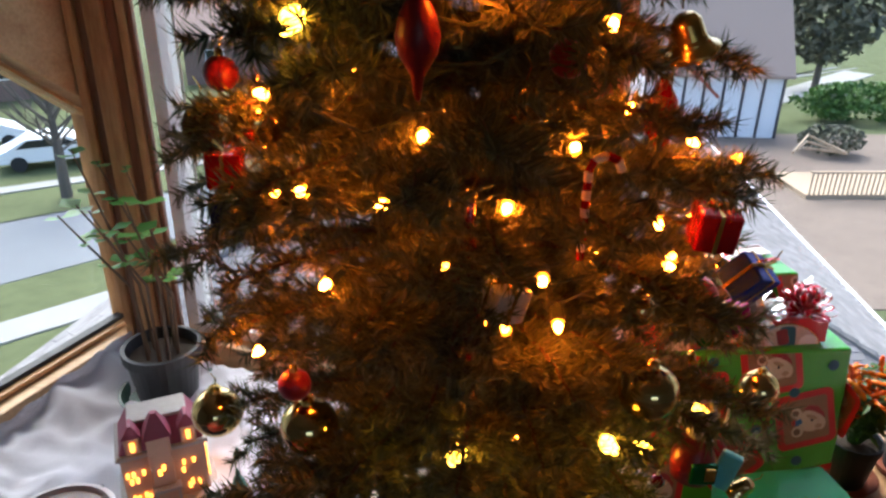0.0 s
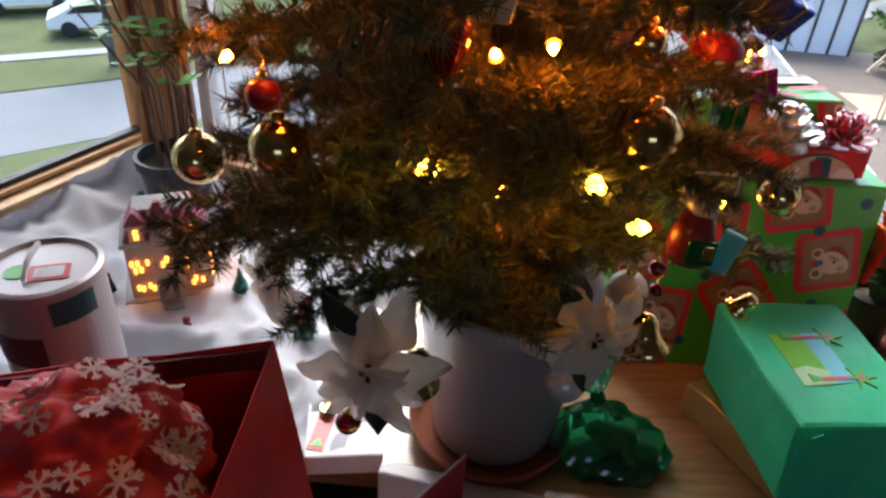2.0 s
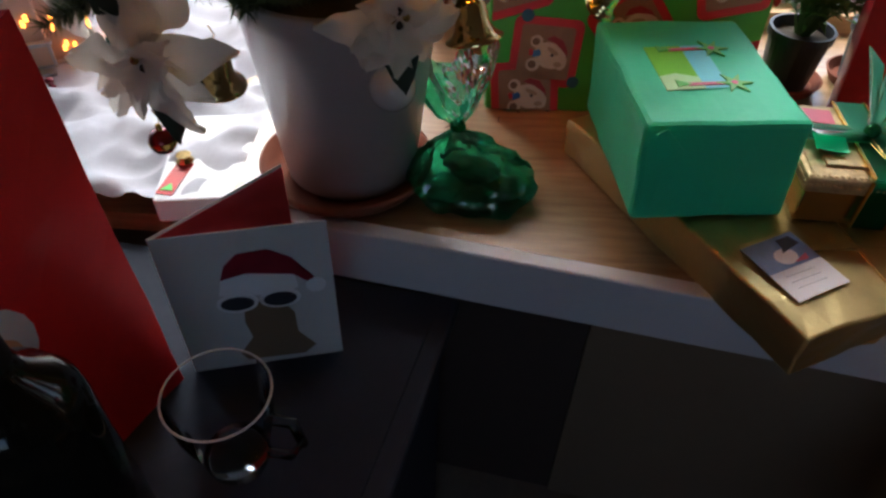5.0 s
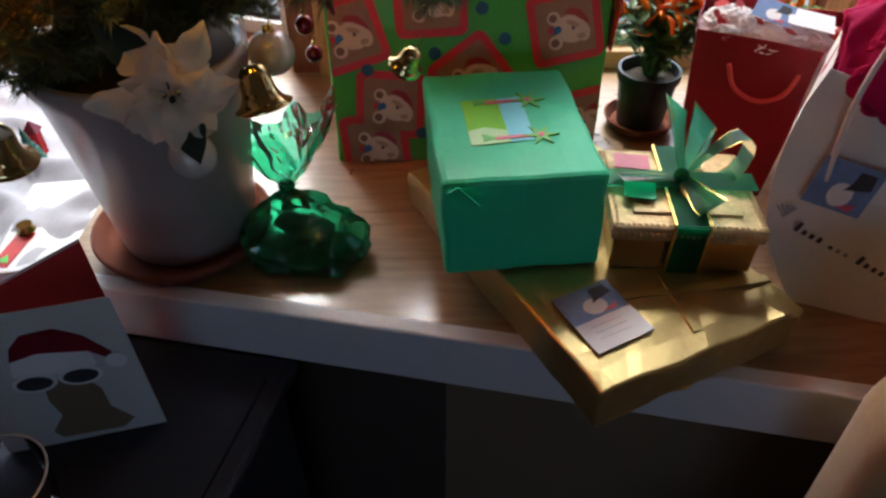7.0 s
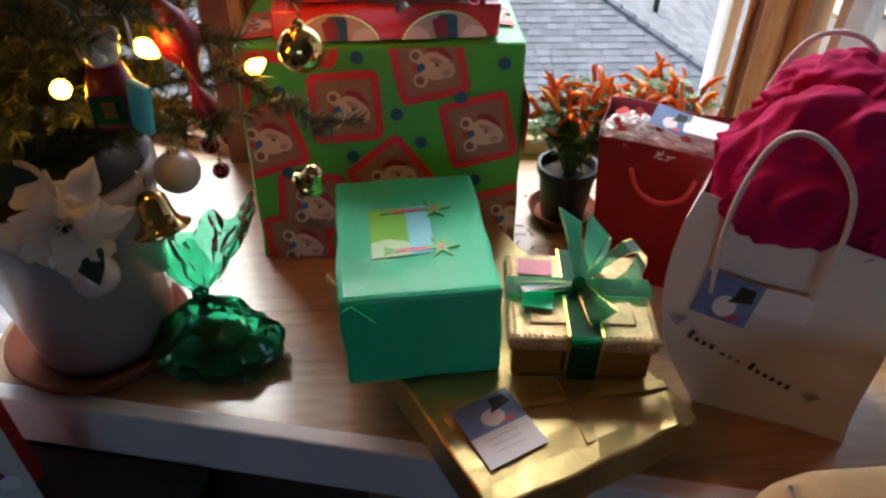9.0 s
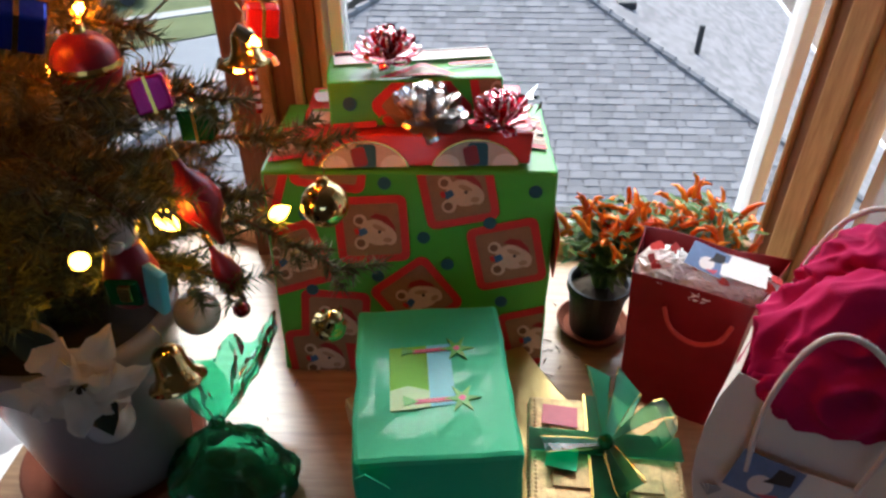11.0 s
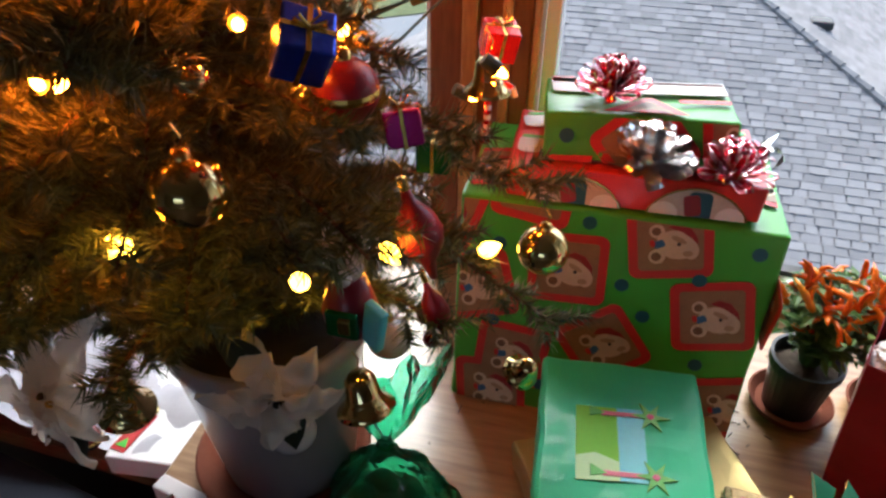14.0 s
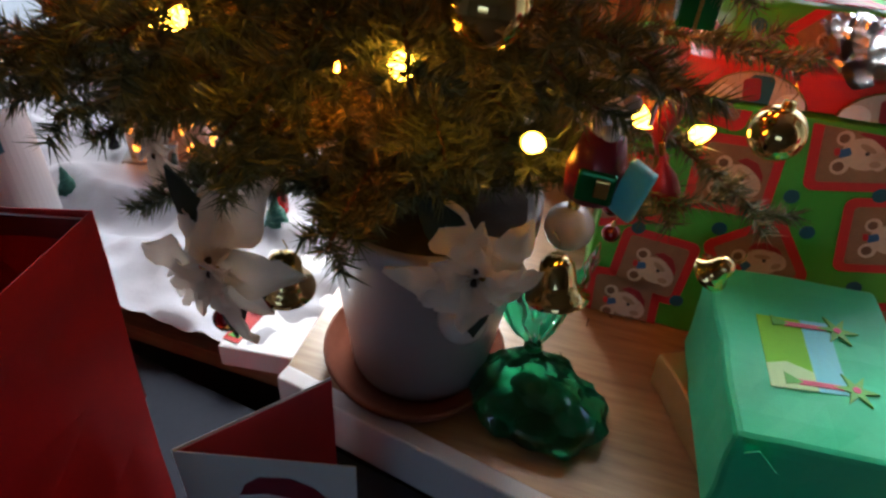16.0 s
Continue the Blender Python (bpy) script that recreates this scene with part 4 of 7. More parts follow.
bow(0.456, 0.945, TOPZ + 0.055, 0.044, "red_ribbon", "silver_red", "shiny red star bow with white edges on the small gift box")
bow(0.507, 0.882, BIGH + FLATH + 0.006, 0.054, "silver", "silver", "shiny silver star bow on the flat gift box")
bow(0.599, 0.888, BIGH + FLATH + 0.006, 0.044, "red_ribbon", "silver_red", "shiny red star bow with white edges on the flat gift box")
film_bm = bmesh.new()
for k in range(7):
    for j in range(5):
        film_bm.verts.new((0.595 + 0.009 * k, 0.90 + 0.015 * j, BIGH + FLATH + 0.012 + 0.02 * noise.noise(Vector((k * 0.5, j * 0.6, 2))) + 0.003 * k))
film_bm.verts.ensure_lookup_table()
for k in range(6):
    for j in range(4):
        film_bm.faces.new([film_bm.verts[i] for i in (k * 5 + j, k * 5 + j + 1, (k + 1) * 5 + j + 1, (k + 1) * 5 + j)])
tagged(link("cellophane_scrap", film_bm, "tumbler"), "crumpled clear cellophane scrap on the flat gift box", "cellophane")

# gold parcel, mint parcel, lidded box
gold = thing("gold_gift_box", "flat gift box in creased gold foil lying over the sill's edge", "gift box", 0, 0, 0)
gl = [(0.599, 0.358, 0), (0.822, 0.462, 0), (0.642, 0.808, 0), (0.410, 0.705, 0)]
bm = hull(gl, [(x, y, 0.054) for x, y, _ in gl])
bmesh.ops.subdivide_edges(bm, edges=list(bm.edges), cuts=15, use_grid_fill=True)
crumple(bm, 0.0030, 24, 3.3)
crumple(bm, 0.0014, 70, 8.3)
bmesh.ops.bevel(bm, geom=[e for e in bm.edges if len(e.link_faces) == 2 and e.calc_face_angle(0) > 0.9], offset=0.003, segments=2, affect="EDGES", profile=0.5)
part("wrapping", bm, "gold", gold)
part("fold", hull([(0.61, 0.47, 0.0540), (0.80, 0.50, 0.0540), (0.798, 0.512, 0.0540), (0.612, 0.478, 0.0540)], [(0.61, 0.47, 0.0565), (0.80, 0.50, 0.0570), (0.798, 0.512, 0.0550), (0.612, 0.478, 0.0552)]), "gold", gold)
part("fold", hull([(0.70, 0.43, 0.0540), (0.715, 0.435, 0.0540), (0.685, 0.56, 0.0540), (0.675, 0.555, 0.0540)], [(0.70, 0.43, 0.0565), (0.715, 0.435, 0.0550), (0.685, 0.56, 0.0550), (0.675, 0.555, 0.0565)]), "gold", gold)


def snowman_tag(name, label, m, w, h, split=0.5):
    t = thing(name, label, "gift tag")
    t.matrix_basis = m
    part("tag_card", plate(rounded(w, h, 0.001), 0.0006), "paper", t)
    part("picture", plate([(-w / 2, h / 2 - h * split), (w / 2, h / 2 - h * split), (w / 2, h / 2), (-w / 2, h / 2)], 0.0010), "sky_print", t)
    part("hat", plate([(x * w, h / 2 - y * h * split) for x, y in ((0.02, 0.55), (0.42, 0.42), (0.38, 0.12), (0.12, 0.12), (0.10, 0.38))], 0.0014), "ink", t)
    part("face", plate([(w * (0.02 + 0.2 * math.cos(a)), h / 2 - h * split * (0.66 - 0.26 * math.sin(a))) for a in [k * math.pi / 7 for k in range(14)]], 0.0012), "paper", t)
    part("scarf", plate([(w * 0.05, h / 2 - h * split * 0.9), (w * 0.35, h / 2 - h * split * 0.75), (w * 0.3, h / 2 - h * split * 0.95)], 0.0015), "pink_print", t)
    for k in range(3):
        part("writing_bar", plate([(-w * 0.3, -h * (0.12 + 0.1 * k)), (w * 0.25, -h * (0.13 + 0.1 * k)), (w * 0.25, -h * (0.135 + 0.1 * k)), (-w * 0.3, -h * (0.125 + 0.1 * k))], 0.0009), "grey_ink", t)


ta, td, tc = Vector((0.566, 0.470, 0.0572)), Vector((0.601, 0.400, 0.0572)), Vector((0.661, 0.432, 0.0572))
snowman_tag("gift_tag", "white gift tag with a blue snowman picture on the gold parcel", on_face((ta + tc) / 2, tc - td, ta - td), (tc - td).length, (ta - td).length, 0.52)

mint = parcel("mint_gift_box", "gift box in plain mint green paper standing on the gold parcel", 0.457, 0.507, 0.057, 6.2, 0.166, 0.222, 0.111, "mint", 0.006, 0.0, 0.014)
mt = on_face((0, 0.008, 0.1112), (1, 0, 0), (0, 1, 0))
label_p = part("printed_label", plate([(0.036, 0.066), (0.078, 0.070), (0.078, 0.160), (0.036, 0.158)], 0.0006), "lime", mint, "lime green and blue label with palm trees")
label_p.matrix_basis = mt
part("pale_band", plate([(0.036, 0.066), (0.078, 0.070), (0.078, 0.092), (0.055, 0.100), (0.036, 0.094)], 0.0009), "pale_lime", label_p)
part("aqua_panel", plate([(0.078, 0.070), (0.105, 0.072), (0.105, 0.162), (0.078, 0.160)], 0.0006), "aqua", label_p)
for py in (0.076, 0.150):
    part("palm_trunk", plate([(0.062, py - 0.002), (0.108, py + 0.001), (0.108, py + 0.006), (0.062, py + 0.004)], 0.0014), "pink_print", label_p)
    star = []
    for k in range(12):
        r = 0.020 if k % 2 == 0 else 0.007
        star.append((0.112 + r * math.cos(k * math.pi / 6), py + 0.003 + r * math.sin(k * math.pi / 6)))
    part("palm_leaves", plate(star, 0.0018), "leaf_print", label_p)
    part("palm_foot", plate([(0.050, py - 0.004), (0.066, py + 0.001), (0.050, py + 0.010)], 0.0016), "leaf_print", label_p)
    part("palm_heart", plate([(0.112 + 0.004 * math.cos(k), py + 0.003 + 0.004 * math.sin(k)) for k in range(6)], 0.0022), "pink_print", label_p)
part("paper_fold", plate([(0.002, 0.112), (0.03, 0.09), (0.034, 0.094), (0.012, 0.118)], 0.0012), "mint", mint).matrix_basis = on_face((0, -0.0035, 0), (1, 0, 0), (0, 0, 1))

lid = thing("lidded_gift_box", "gold cardboard box with a filigree lid and a sheer green bow", "gift box", 0.631, 0.520, 0.057, -3.5)
lid.scale = (0.97, 0.97, 1.15)
part("body", bx(0.152, 0.136, 0.042, 0.078, 0.07, 0.0, 0.002), "gold_box", lid)
lidp = part("lid", bx(0.162, 0.146, 0.016, 0.078, 0.07, 0.036, 0.003), "filigree", lid)
part("lid_panel", bx(0.115, 0.10, 0.003, 0.078, 0.07, 0.0515, 0.001), "filigree", lid)
beads = bmesh.new()
for k in range(26):
    for j in (0, 1):
        ball(0.0028, 0.001 + 0.154 * k / 25, -0.0035 + j * 0.006, 0.0445 + 0.0065 * j, 1, 1, 0.8, 6, beads)
        ball(0.0028, -0.003 + j * 0.006, 0.003 + 0.134 * k / 25, 0.0445 + 0.0065 * j, 1, 1, 0.8, 6, beads)
        ball(0.0028, 0.159 - j * 0.006, 0.003 + 0.134 * k / 25, 0.0445 + 0.0065 * j, 1, 1, 0.8, 6, beads)
part("embossing", beads, "filigree", lid, "embossed gold filigree")["kind"] = "stuff"
part("ribbon_band", bx(0.034, 0.150, 0.002, 0.078, 0.07, 0.0548), "ribbon_sheer", lid)
part("ribbon_band", bx(0.036, 0.002, 0.052, 0.078, -0.0045, 0.002), "ribbon_sheer", lid)
part("ribbon_band", bx(0.165, 0.030, 0.002, 0.078, 0.075, 0.0572), "ribbon_sheer", lid)
for sx in (0.060, 0.096):
    part("gold_edge", bx(0.003, 0.150, 0.003, sx, 0.07, 0.0552), "gold_trim", lid)
    part("gold_edge", bx(0.003, 0.003, 0.052, sx, -0.0055, 0.002), "gold_trim", lid)
for a, ln, up_, twist in ((110, 0.040, 0.050, 30), (12, 0.070, 0.014, -15), (62, 0.055, 0.020, 35), (-70, 0.062, 0.003, 10), (190, 0.070, 0.006, 0)):
    d, s = Vector((math.cos(radians(a)), math.sin(radians(a)), 0)), Vector((-math.sin(radians(a)), math.cos(radians(a)), 0))
    for mat, w0, w1 in (("ribbon_sheer", -1, 1), ("gold_trim", 0.94, 1.04), ("gold_trim", -1.04, -0.94)):
        b = bmesh.new()
        rows = []
        for k in range(13):
            q = k / 12
            loop = math.sin(q * math.pi)
            c = Vector((0.078, 0.072, 0.062)) + d * ln * loop + Vector((0, 0, up_ * loop + (0.022 * (1 - q) if up_ > 0.01 else 0) * loop))
            if up_ < 0.03 and up_ > 0.012:
                c += Vector((0, 0, 0.02 * math.sin(q * 2 * math.pi)))
            wd = (0.004 + 0.0105 * loop) * (1 + 0.15 * math.sin(q * 9 + a))
            tw = s * wd + Vector((0, 0, wd * math.sin(radians(twist + 30 * q))))
            rows.append([b.verts.new(c + tw * w0), b.verts.new(c + tw * w1)])
        for p, q in zip(rows, rows[1:]):
            b.faces.new((p[0], q[0], q[1], p[1]))
        part("bow_loop" if mat == "ribbon_sheer" else "gold_edge", b, mat, lid)
part("knot", ball(0.009, 0.078, 0.072, 0.064, 1, 1, 0.9, 12), "green_foil", lid)
part("mint_tag", plate([(0.012, 0.04), (0.045, 0.035), (0.05, 0.065), (0.016, 0.07)], 0.0008), "mint", lid).matrix_basis = pose(0, 0, 0.0585)
part("pink_tag", plate([(0.01, 0.10), (0.05, 0.096), (0.052, 0.125), (0.012, 0.128)], 0.0008), "pink_print", lid).matrix_basis = pose(0, 0, 0.0555)


def tissue(name, parent, cx, cy, z, sx, sy, h, mat, seed, peaks=3.0):
    b = bmesh.new()
    got = bmesh.ops.create_icosphere(b, subdivisions=6, radius=1)["verts"]
    for v in got:
        q = v.co * peaks * 0.75 + Vector((seed, 0, 0))
        ridge = 1 - 2 * abs(noise.noise(q + Vector((noise.noise(q * 1.3), noise.noise(q * 1.3 + Vector((5, 0, 0))), 0)) * 0.6))
        fine = 1 - 2 * abs(noise.noise(q * 2.6 + Vector((0, 3, 0))))
        r = 0.84 + 0.19 * ridge + 0.075 * fine
        v.co = Vector((v.co.x * r * sx, v.co.y * r * sy, max(-0.4, v.co.z) * r * h))
    bmesh.ops.translate(b, vec=(cx, cy, z), verts=got)
    return part(name, b, mat, parent, "crumpled tissue paper", True)


def bag(name, label, low, high, mat, mid=None, seed=None):
    g = thing(name, label, "gift bag")
    b = bmesh.new()
    n = 8
    rings = []
    for k in range(n + 1):
        s = k / n
        ring = []
        for i in range(4):
            for j in range(6):
                p = Vector(low[i]).lerp(Vector(low[(i + 1) % 4]), j / 6).lerp(Vector(high[i]).lerp(Vector(high[(i + 1) % 4]), j / 6), s)
                if mid:
                    p += (Vector(mid[i]).lerp(Vector(mid[(i + 1) % 4]), j / 6) - (Vector(low[i]) + Vector(high[i])).lerp(Vector(low[(i + 1) % 4]) + Vector(high[(i + 1) % 4]), j / 6) / 2) * 4 * s * (1 - s)
                ring.append(b.verts.new(p))
        rings.append(ring)
    m = len(rings[0])
    for a, c in zip(rings, rings[1:]):
        for k in range(m):
            b.faces.new((a[k], a[(k + 1) % m], c[(k + 1) % m], c[k]))
    b.faces.new(rings[0][::-1])
    crumple(b, 0.004, 14, len(name))
    o = part("paper_body", b, mat, g)
    sol = o.modifiers.new("thickness", "SOLIDIFY")
    sol.thickness, sol.offset = 0.0012, -1
    return g


white_bag = bag("white_paper_bag", "white paper carrier bag with rope handles and magenta tissue",
                [(0.848, 0.528, 0.0), (0.995, 0.466, 0.0), (1.045, 0.565, 0.0), (0.900, 0.628, 0.0)],
                [(0.803, 0.553, 0.272), (1.000, 0.475, 0.228), (1.058, 0.570, 0.250), (0.862, 0.655, 0.280)], "bag_paper",
                [(0.795, 0.553, 0.125), (0.990, 0.470, 0.118), (1.058, 0.566, 0.125), (0.862, 0.650, 0.130)])
tissue("tissue", white_bag, 0.932, 0.575, 0.272, 0.112, 0.072, 0.092, "magenta", 2.0, 1.6)
tissue("tissue", white_bag, 0.958, 0.618, 0.318, 0.086, 0.062, 0.058, "magenta", 5.0, 2.0)
tissue("tissue", white_bag, 0.880, 0.562, 0.255, 0.064, 0.036, 0.056, "magenta", 8.0, 2.0)
tissue("tissue", white_bag, 0.965, 0.530, 0.240, 0.046, 0.036, 0.046, "magenta", 11.0, 2.2)
part("handle", tube(glide([(0.830, 0.530, 0.165), (0.824, 0.530, 0.25), (0.833, 0.524, 0.325), (0.852, 0.517, 0.352), (0.880, 0.506, 0.342), (0.906, 0.494, 0.305), (0.912, 0.490, 0.25), (0.908, 0.492, 0.19)]), 0.0027, 8), "cord", white_bag, "twisted white paper handle", True)
part("handle", tube(glide([(0.880, 0.655, 0.24), (0.886, 0.655, 0.31), (0.905, 0.650, 0.372), (0.935, 0.640, 0.392), (0.968, 0.625, 0.376), (0.990, 0.612, 0.31), (0.996, 0.606, 0.24)]), 0.0027, 8), "cord", white_bag, "twisted white paper handle", True)
fdir = Vector((math.cos(radians(-22.8)), math.sin(radians(-22.8)), 0))
fup = Vector((0.0, 0.02, 1.0)).normalized()
fo = Vector((0.848, 0.528, 0.0))
nface = fdir.cross(fup).normalized()


def on_bag(u, v, out=0.006):
    return on_face(fo + fdir * u + fup * v + nface * out, fdir, fup)


snowman_tag("gift_tag", "snowman gift tag stuck on the white paper bag", on_bag(0.000, 0.162, 0.009) @ pose(0, 0, 0, 0, 0, -8), 0.056, 0.056, 0.99)
part("tape_label", plate(rounded(0.05, 0.036, 0.003), 0.0005), "paper", white_bag).matrix_basis = on_bag(0.052, 0.168, 0.008)
for k, (gap, hh) in enumerate(((0, 0.012), (0, 0.006), (0, 0.006), (0, 0.007), (2, 0.004), (0, 0.005), (0, 0.005), (2, 0.011), (0, 0.006), (0, 0.006), (0, 0.006), (0, 0.006), (0, 0.007))):
    u0 = -0.026 + 0.0080 * k + (0.005 if k > 3 else 0) + (0.006 if k > 6 else 0)
    part("writing_bar", plate([(0, 0), (0.0044, -0.0004), (0.0044, hh - 0.0004), (0, hh)], 0.0005), "grey_ink" if gap == 0 and k in (4, 5, 6) else "ink", white_bag).matrix_basis = on_bag(u0, 0.100 - 0.34 * (u0 + 0.026), 0.008) @ pose(0, 0, 0, 0, 0, -17)
for k in range(5):
    a = radians(60 + 18 * k)
    part("sprig", plate([(0, 0), (0.003 + 0.014 * math.cos(a), 0.016 * math.sin(a)), (0.014 * math.cos(a) - 0.001, 0.016 * math.sin(a) + 0.002)], 0.0005), "grey_ink", white_bag).matrix_basis = on_bag(-0.040, 0.112, 0.008)
    part("sprig", plate([(0, 0), (0.003 + 0.014 * math.cos(a), 0.012 * math.sin(a)), (0.014 * math.cos(a) - 0.001, 0.012 * math.sin(a) + 0.002)], 0.0005), "grey_ink", white_bag).matrix_basis = on_bag(0.108, 0.052, 0.008)

red_bag = bag("red_gift_bag", "shiny red gift bag stuffed with patterned tissue beside the pepper plant",
              [(0.776, 0.772, 0.0), (0.878, 0.722, 0.0), (0.915, 0.785, 0.0), (0.806, 0.845, 0.0)],
              [(0.763, 0.775, 0.212), (0.890, 0.715, 0.208), (0.952, 0.790, 0.222), (0.786, 0.846, 0.230)], "red_bag")
for cx, cy, cz, rx, ry, rz_, seed in ((0.805, 0.792, 0.205, 0.036, 0.030, 0.026, 3.0), (0.862, 0.772, 0.200, 0.048, 0.036, 0.020, 6.0), (0.905, 0.765, 0.200, 0.03, 0.032, 0.020, 9.0)):
    ts_ = tissue("tissue", red_bag, cx, cy, cz, rx, ry, rz_, "paper", seed, 3.0)
    ups = [p for p in ts_.data.polygons if p.normal.z > 0.25]
    for k in range(5):
        p = ups[(k * 977 + 131) % len(ups)]
        o = part("printed_patch", plate(rounded(0.017, 0.013, 0.004, 0, 0, 40 * k), 0.0008), ("red_print", "red_print", "dark_red_print")[k % 3], ts_)
        o.matrix_basis = Matrix.Translation(Vector(p.center) + Vector(p.normal) * 0.0015) @ Vector(p.normal).to_track_quat("Z", "Y").to_matrix().to_4x4()
snowman_tag("gift_tag", "small snowman card lying on the red bag's tissue", on_face((0.846, 0.775, 0.232), (0.85, -0.48, -0.16), (0.5, 0.8, 0.25)), 0.045, 0.04, 0.98)
part("white_card", plate(rounded(0.052, 0.040, 0.001), 0.0008), "paper", red_bag).matrix_basis = on_face((0.886, 0.760, 0.228), (0.9, -0.35, -0.1), (0.3, 0.9, 0.12))
part("handle", tube(glide([(0.800, 0.750, 0.178), (0.812, 0.742, 0.150), (0.838, 0.728, 0.140), (0.860, 0.716, 0.155), (0.868, 0.712, 0.182)]), 0.003, 6), "red_cord", red_bag, "red cord handle")

# green cellophane treat bag
treat = thing("cellophane_bag", "green cellophane bag of treats tied at the neck", "treat bag", 0.295, 0.600, 0.0)
rings = []
b = bmesh.new()
TIE = Vector((-0.024, 0.038, 0.078))
NR = 72
stations = [(-1.0, 0.058), (-0.97, 0.066), (-0.85, 0.074), (-0.70, 0.077), (-0.55, 0.070), (-0.40, 0.056), (-0.25, 0.038), (-0.12, 0.020), (-0.04, 0.010), (0.0, 0.0075), (0.05, 0.010), (0.16, 0.020), (0.32, 0.034), (0.5, 0.047), (0.7, 0.058), (0.86, 0.064), (1.0, 0.069)]
for st, r in stations:
    ring = []
    for k in range(NR):
        a = 2 * math.pi * k / NR
        if st <= 0:
            cen = TIE * (1 + st) ** 1.3 + Vector((0, 0, 0.002 + 0.012 * (1 - abs(1 + st)) * (1 + st)))
            cen.z = 0.002 + 0.076 * (1 + st)
            fold = 1 + (0.02 + 0.16 * max(0, 1 + st)) * math.sin(9 * a + 3 * st) + 0.05 * math.sin(5 * a + 1)
            p = cen + Vector((math.cos(a) * r * fold, math.sin(a) * r * 0.66 * fold, 0))
        else:
            cen = TIE + Vector((-0.012, 0.076, 0.036)) * st
            fold = 0.9 + 0.30 * math.sin(4 * a + 0.6) * min(1, st * 2) + 0.12 * math.sin(11 * a)
            thick = 0.30 + 0.12 * st
            p = cen + Vector((0.90, 0.42, -0.06)) * math.cos(a) * r + Vector((-0.05, -0.20, 0.95)) * math.sin(a) * r * thick * fold
            p += Vector((-0.012, 0.050, 0.024)) * st * (abs(math.cos(a)) - 0.45) * 0.8 + Vector((0, 0.012, 0.008)) * st * math.sin(6 * a)
        ring.append(b.verts.new(p))
    rings.append(ring)
for p, q in zip(rings, rings[1:]):
    for k in range(NR):
        b.faces.new((p[k], p[(k + 1) % NR], q[(k + 1) % NR], q[k]))
b.faces.new(rings[0][::-1])
bmesh.ops.subdivide_edges(b, edges=[e for e in b.edges if e.calc_length() > 0.007], cuts=1, use_grid_fill=True)
part("cellophane", crumple(crumple(b, 0.0045, 42, 1.0), 0.0022, 110, 4.0), "cello", treat, smooth=False)
for k, (cx, cy, cz, sz) in enumerate(((-0.030, 0.0, 0.016, 0.023), (0.030, 0.004, 0.016, 0.023), (0.0, 0.012, 0.034, 0.023), (0.0, -0.018, 0.015, 0.020), (-0.018, 0.012, 0.045, 0.016))):
    part("sweet", crumple(ball(sz, cx, cy, cz, 1.35, 0.95, 0.65, 14), 0.004, 60, k), "cookie", treat)
part("tie", crumple(lathe([(0.0085, -0.004), (0.0105, 0.0), (0.0085, 0.004)], 12, None, TIE.x, TIE.y, TIE.z), 0.001, 90), "green_foil", treat)

# ---------------------------------------------------------------- the tree
TX, TY = 0.140, 0.650
saucer = thing("plant_saucer", "terracotta saucer under the big pot", "plant saucer", 0.135, 0.640, 0.0, group="plant saucers")
part("dish", lathe([(0.0, 0.002), (0.088, 0.002), (0.100, 0.010), (0.107, 0.026), (0.103, 0.028), (0.095, 0.012), (0.085, 0.008), (0.0, 0.008)], 40), "terracotta", saucer, smooth=True)
potb = thing("flower_pot", "tall cream glazed pot holding the tree", "flower pot", TX, 0.648, 0.008)
part("body", lathe([(0.0, 0.0), (0.074, 0.0), (0.080, 0.006), (0.106, 0.215), (0.111, 0.220), (0.111, 0.240), (0.104, 0.242), (0.098, 0.225), (0.0, 0.225)], 48), "pot", potb, smooth=True)
part("soil", disc(0.098, 0, 0, 0.228), "soil", potb)

tree = thing("christmas_tree", "bushy tabletop Christmas tree standing in a pot", "Christmas tree", TX, TY, 0.18)
part("trunk", tube([(0, 0, 0), (0, 0, 0.07), (-0.066, 0, 0.4), (-0.146, 0, 0.8), (-0.21, 0, 1.12)], [0.014, 0.014, 0.012, 0.009, 0.004], 10), "bark", tree)
rng = np.random.default_rng(5)


def reach(z):
    """Half-width of the crown at a height above the sill."""
    steps = ((0.20, 0.15), (0.25, 0.205), (0.29, 0.232), (0.36, 0.262), (0.50, 0.272), (0.70, 0.262), (0.90, 0.225), (1.36, 0.0))
    for (a, ra), (b, rb) in zip(steps, steps[1:]):
        if z <= b:
            return ra + (rb - ra) * max(0.0, (z - a) / (b - a))
    return 0.02


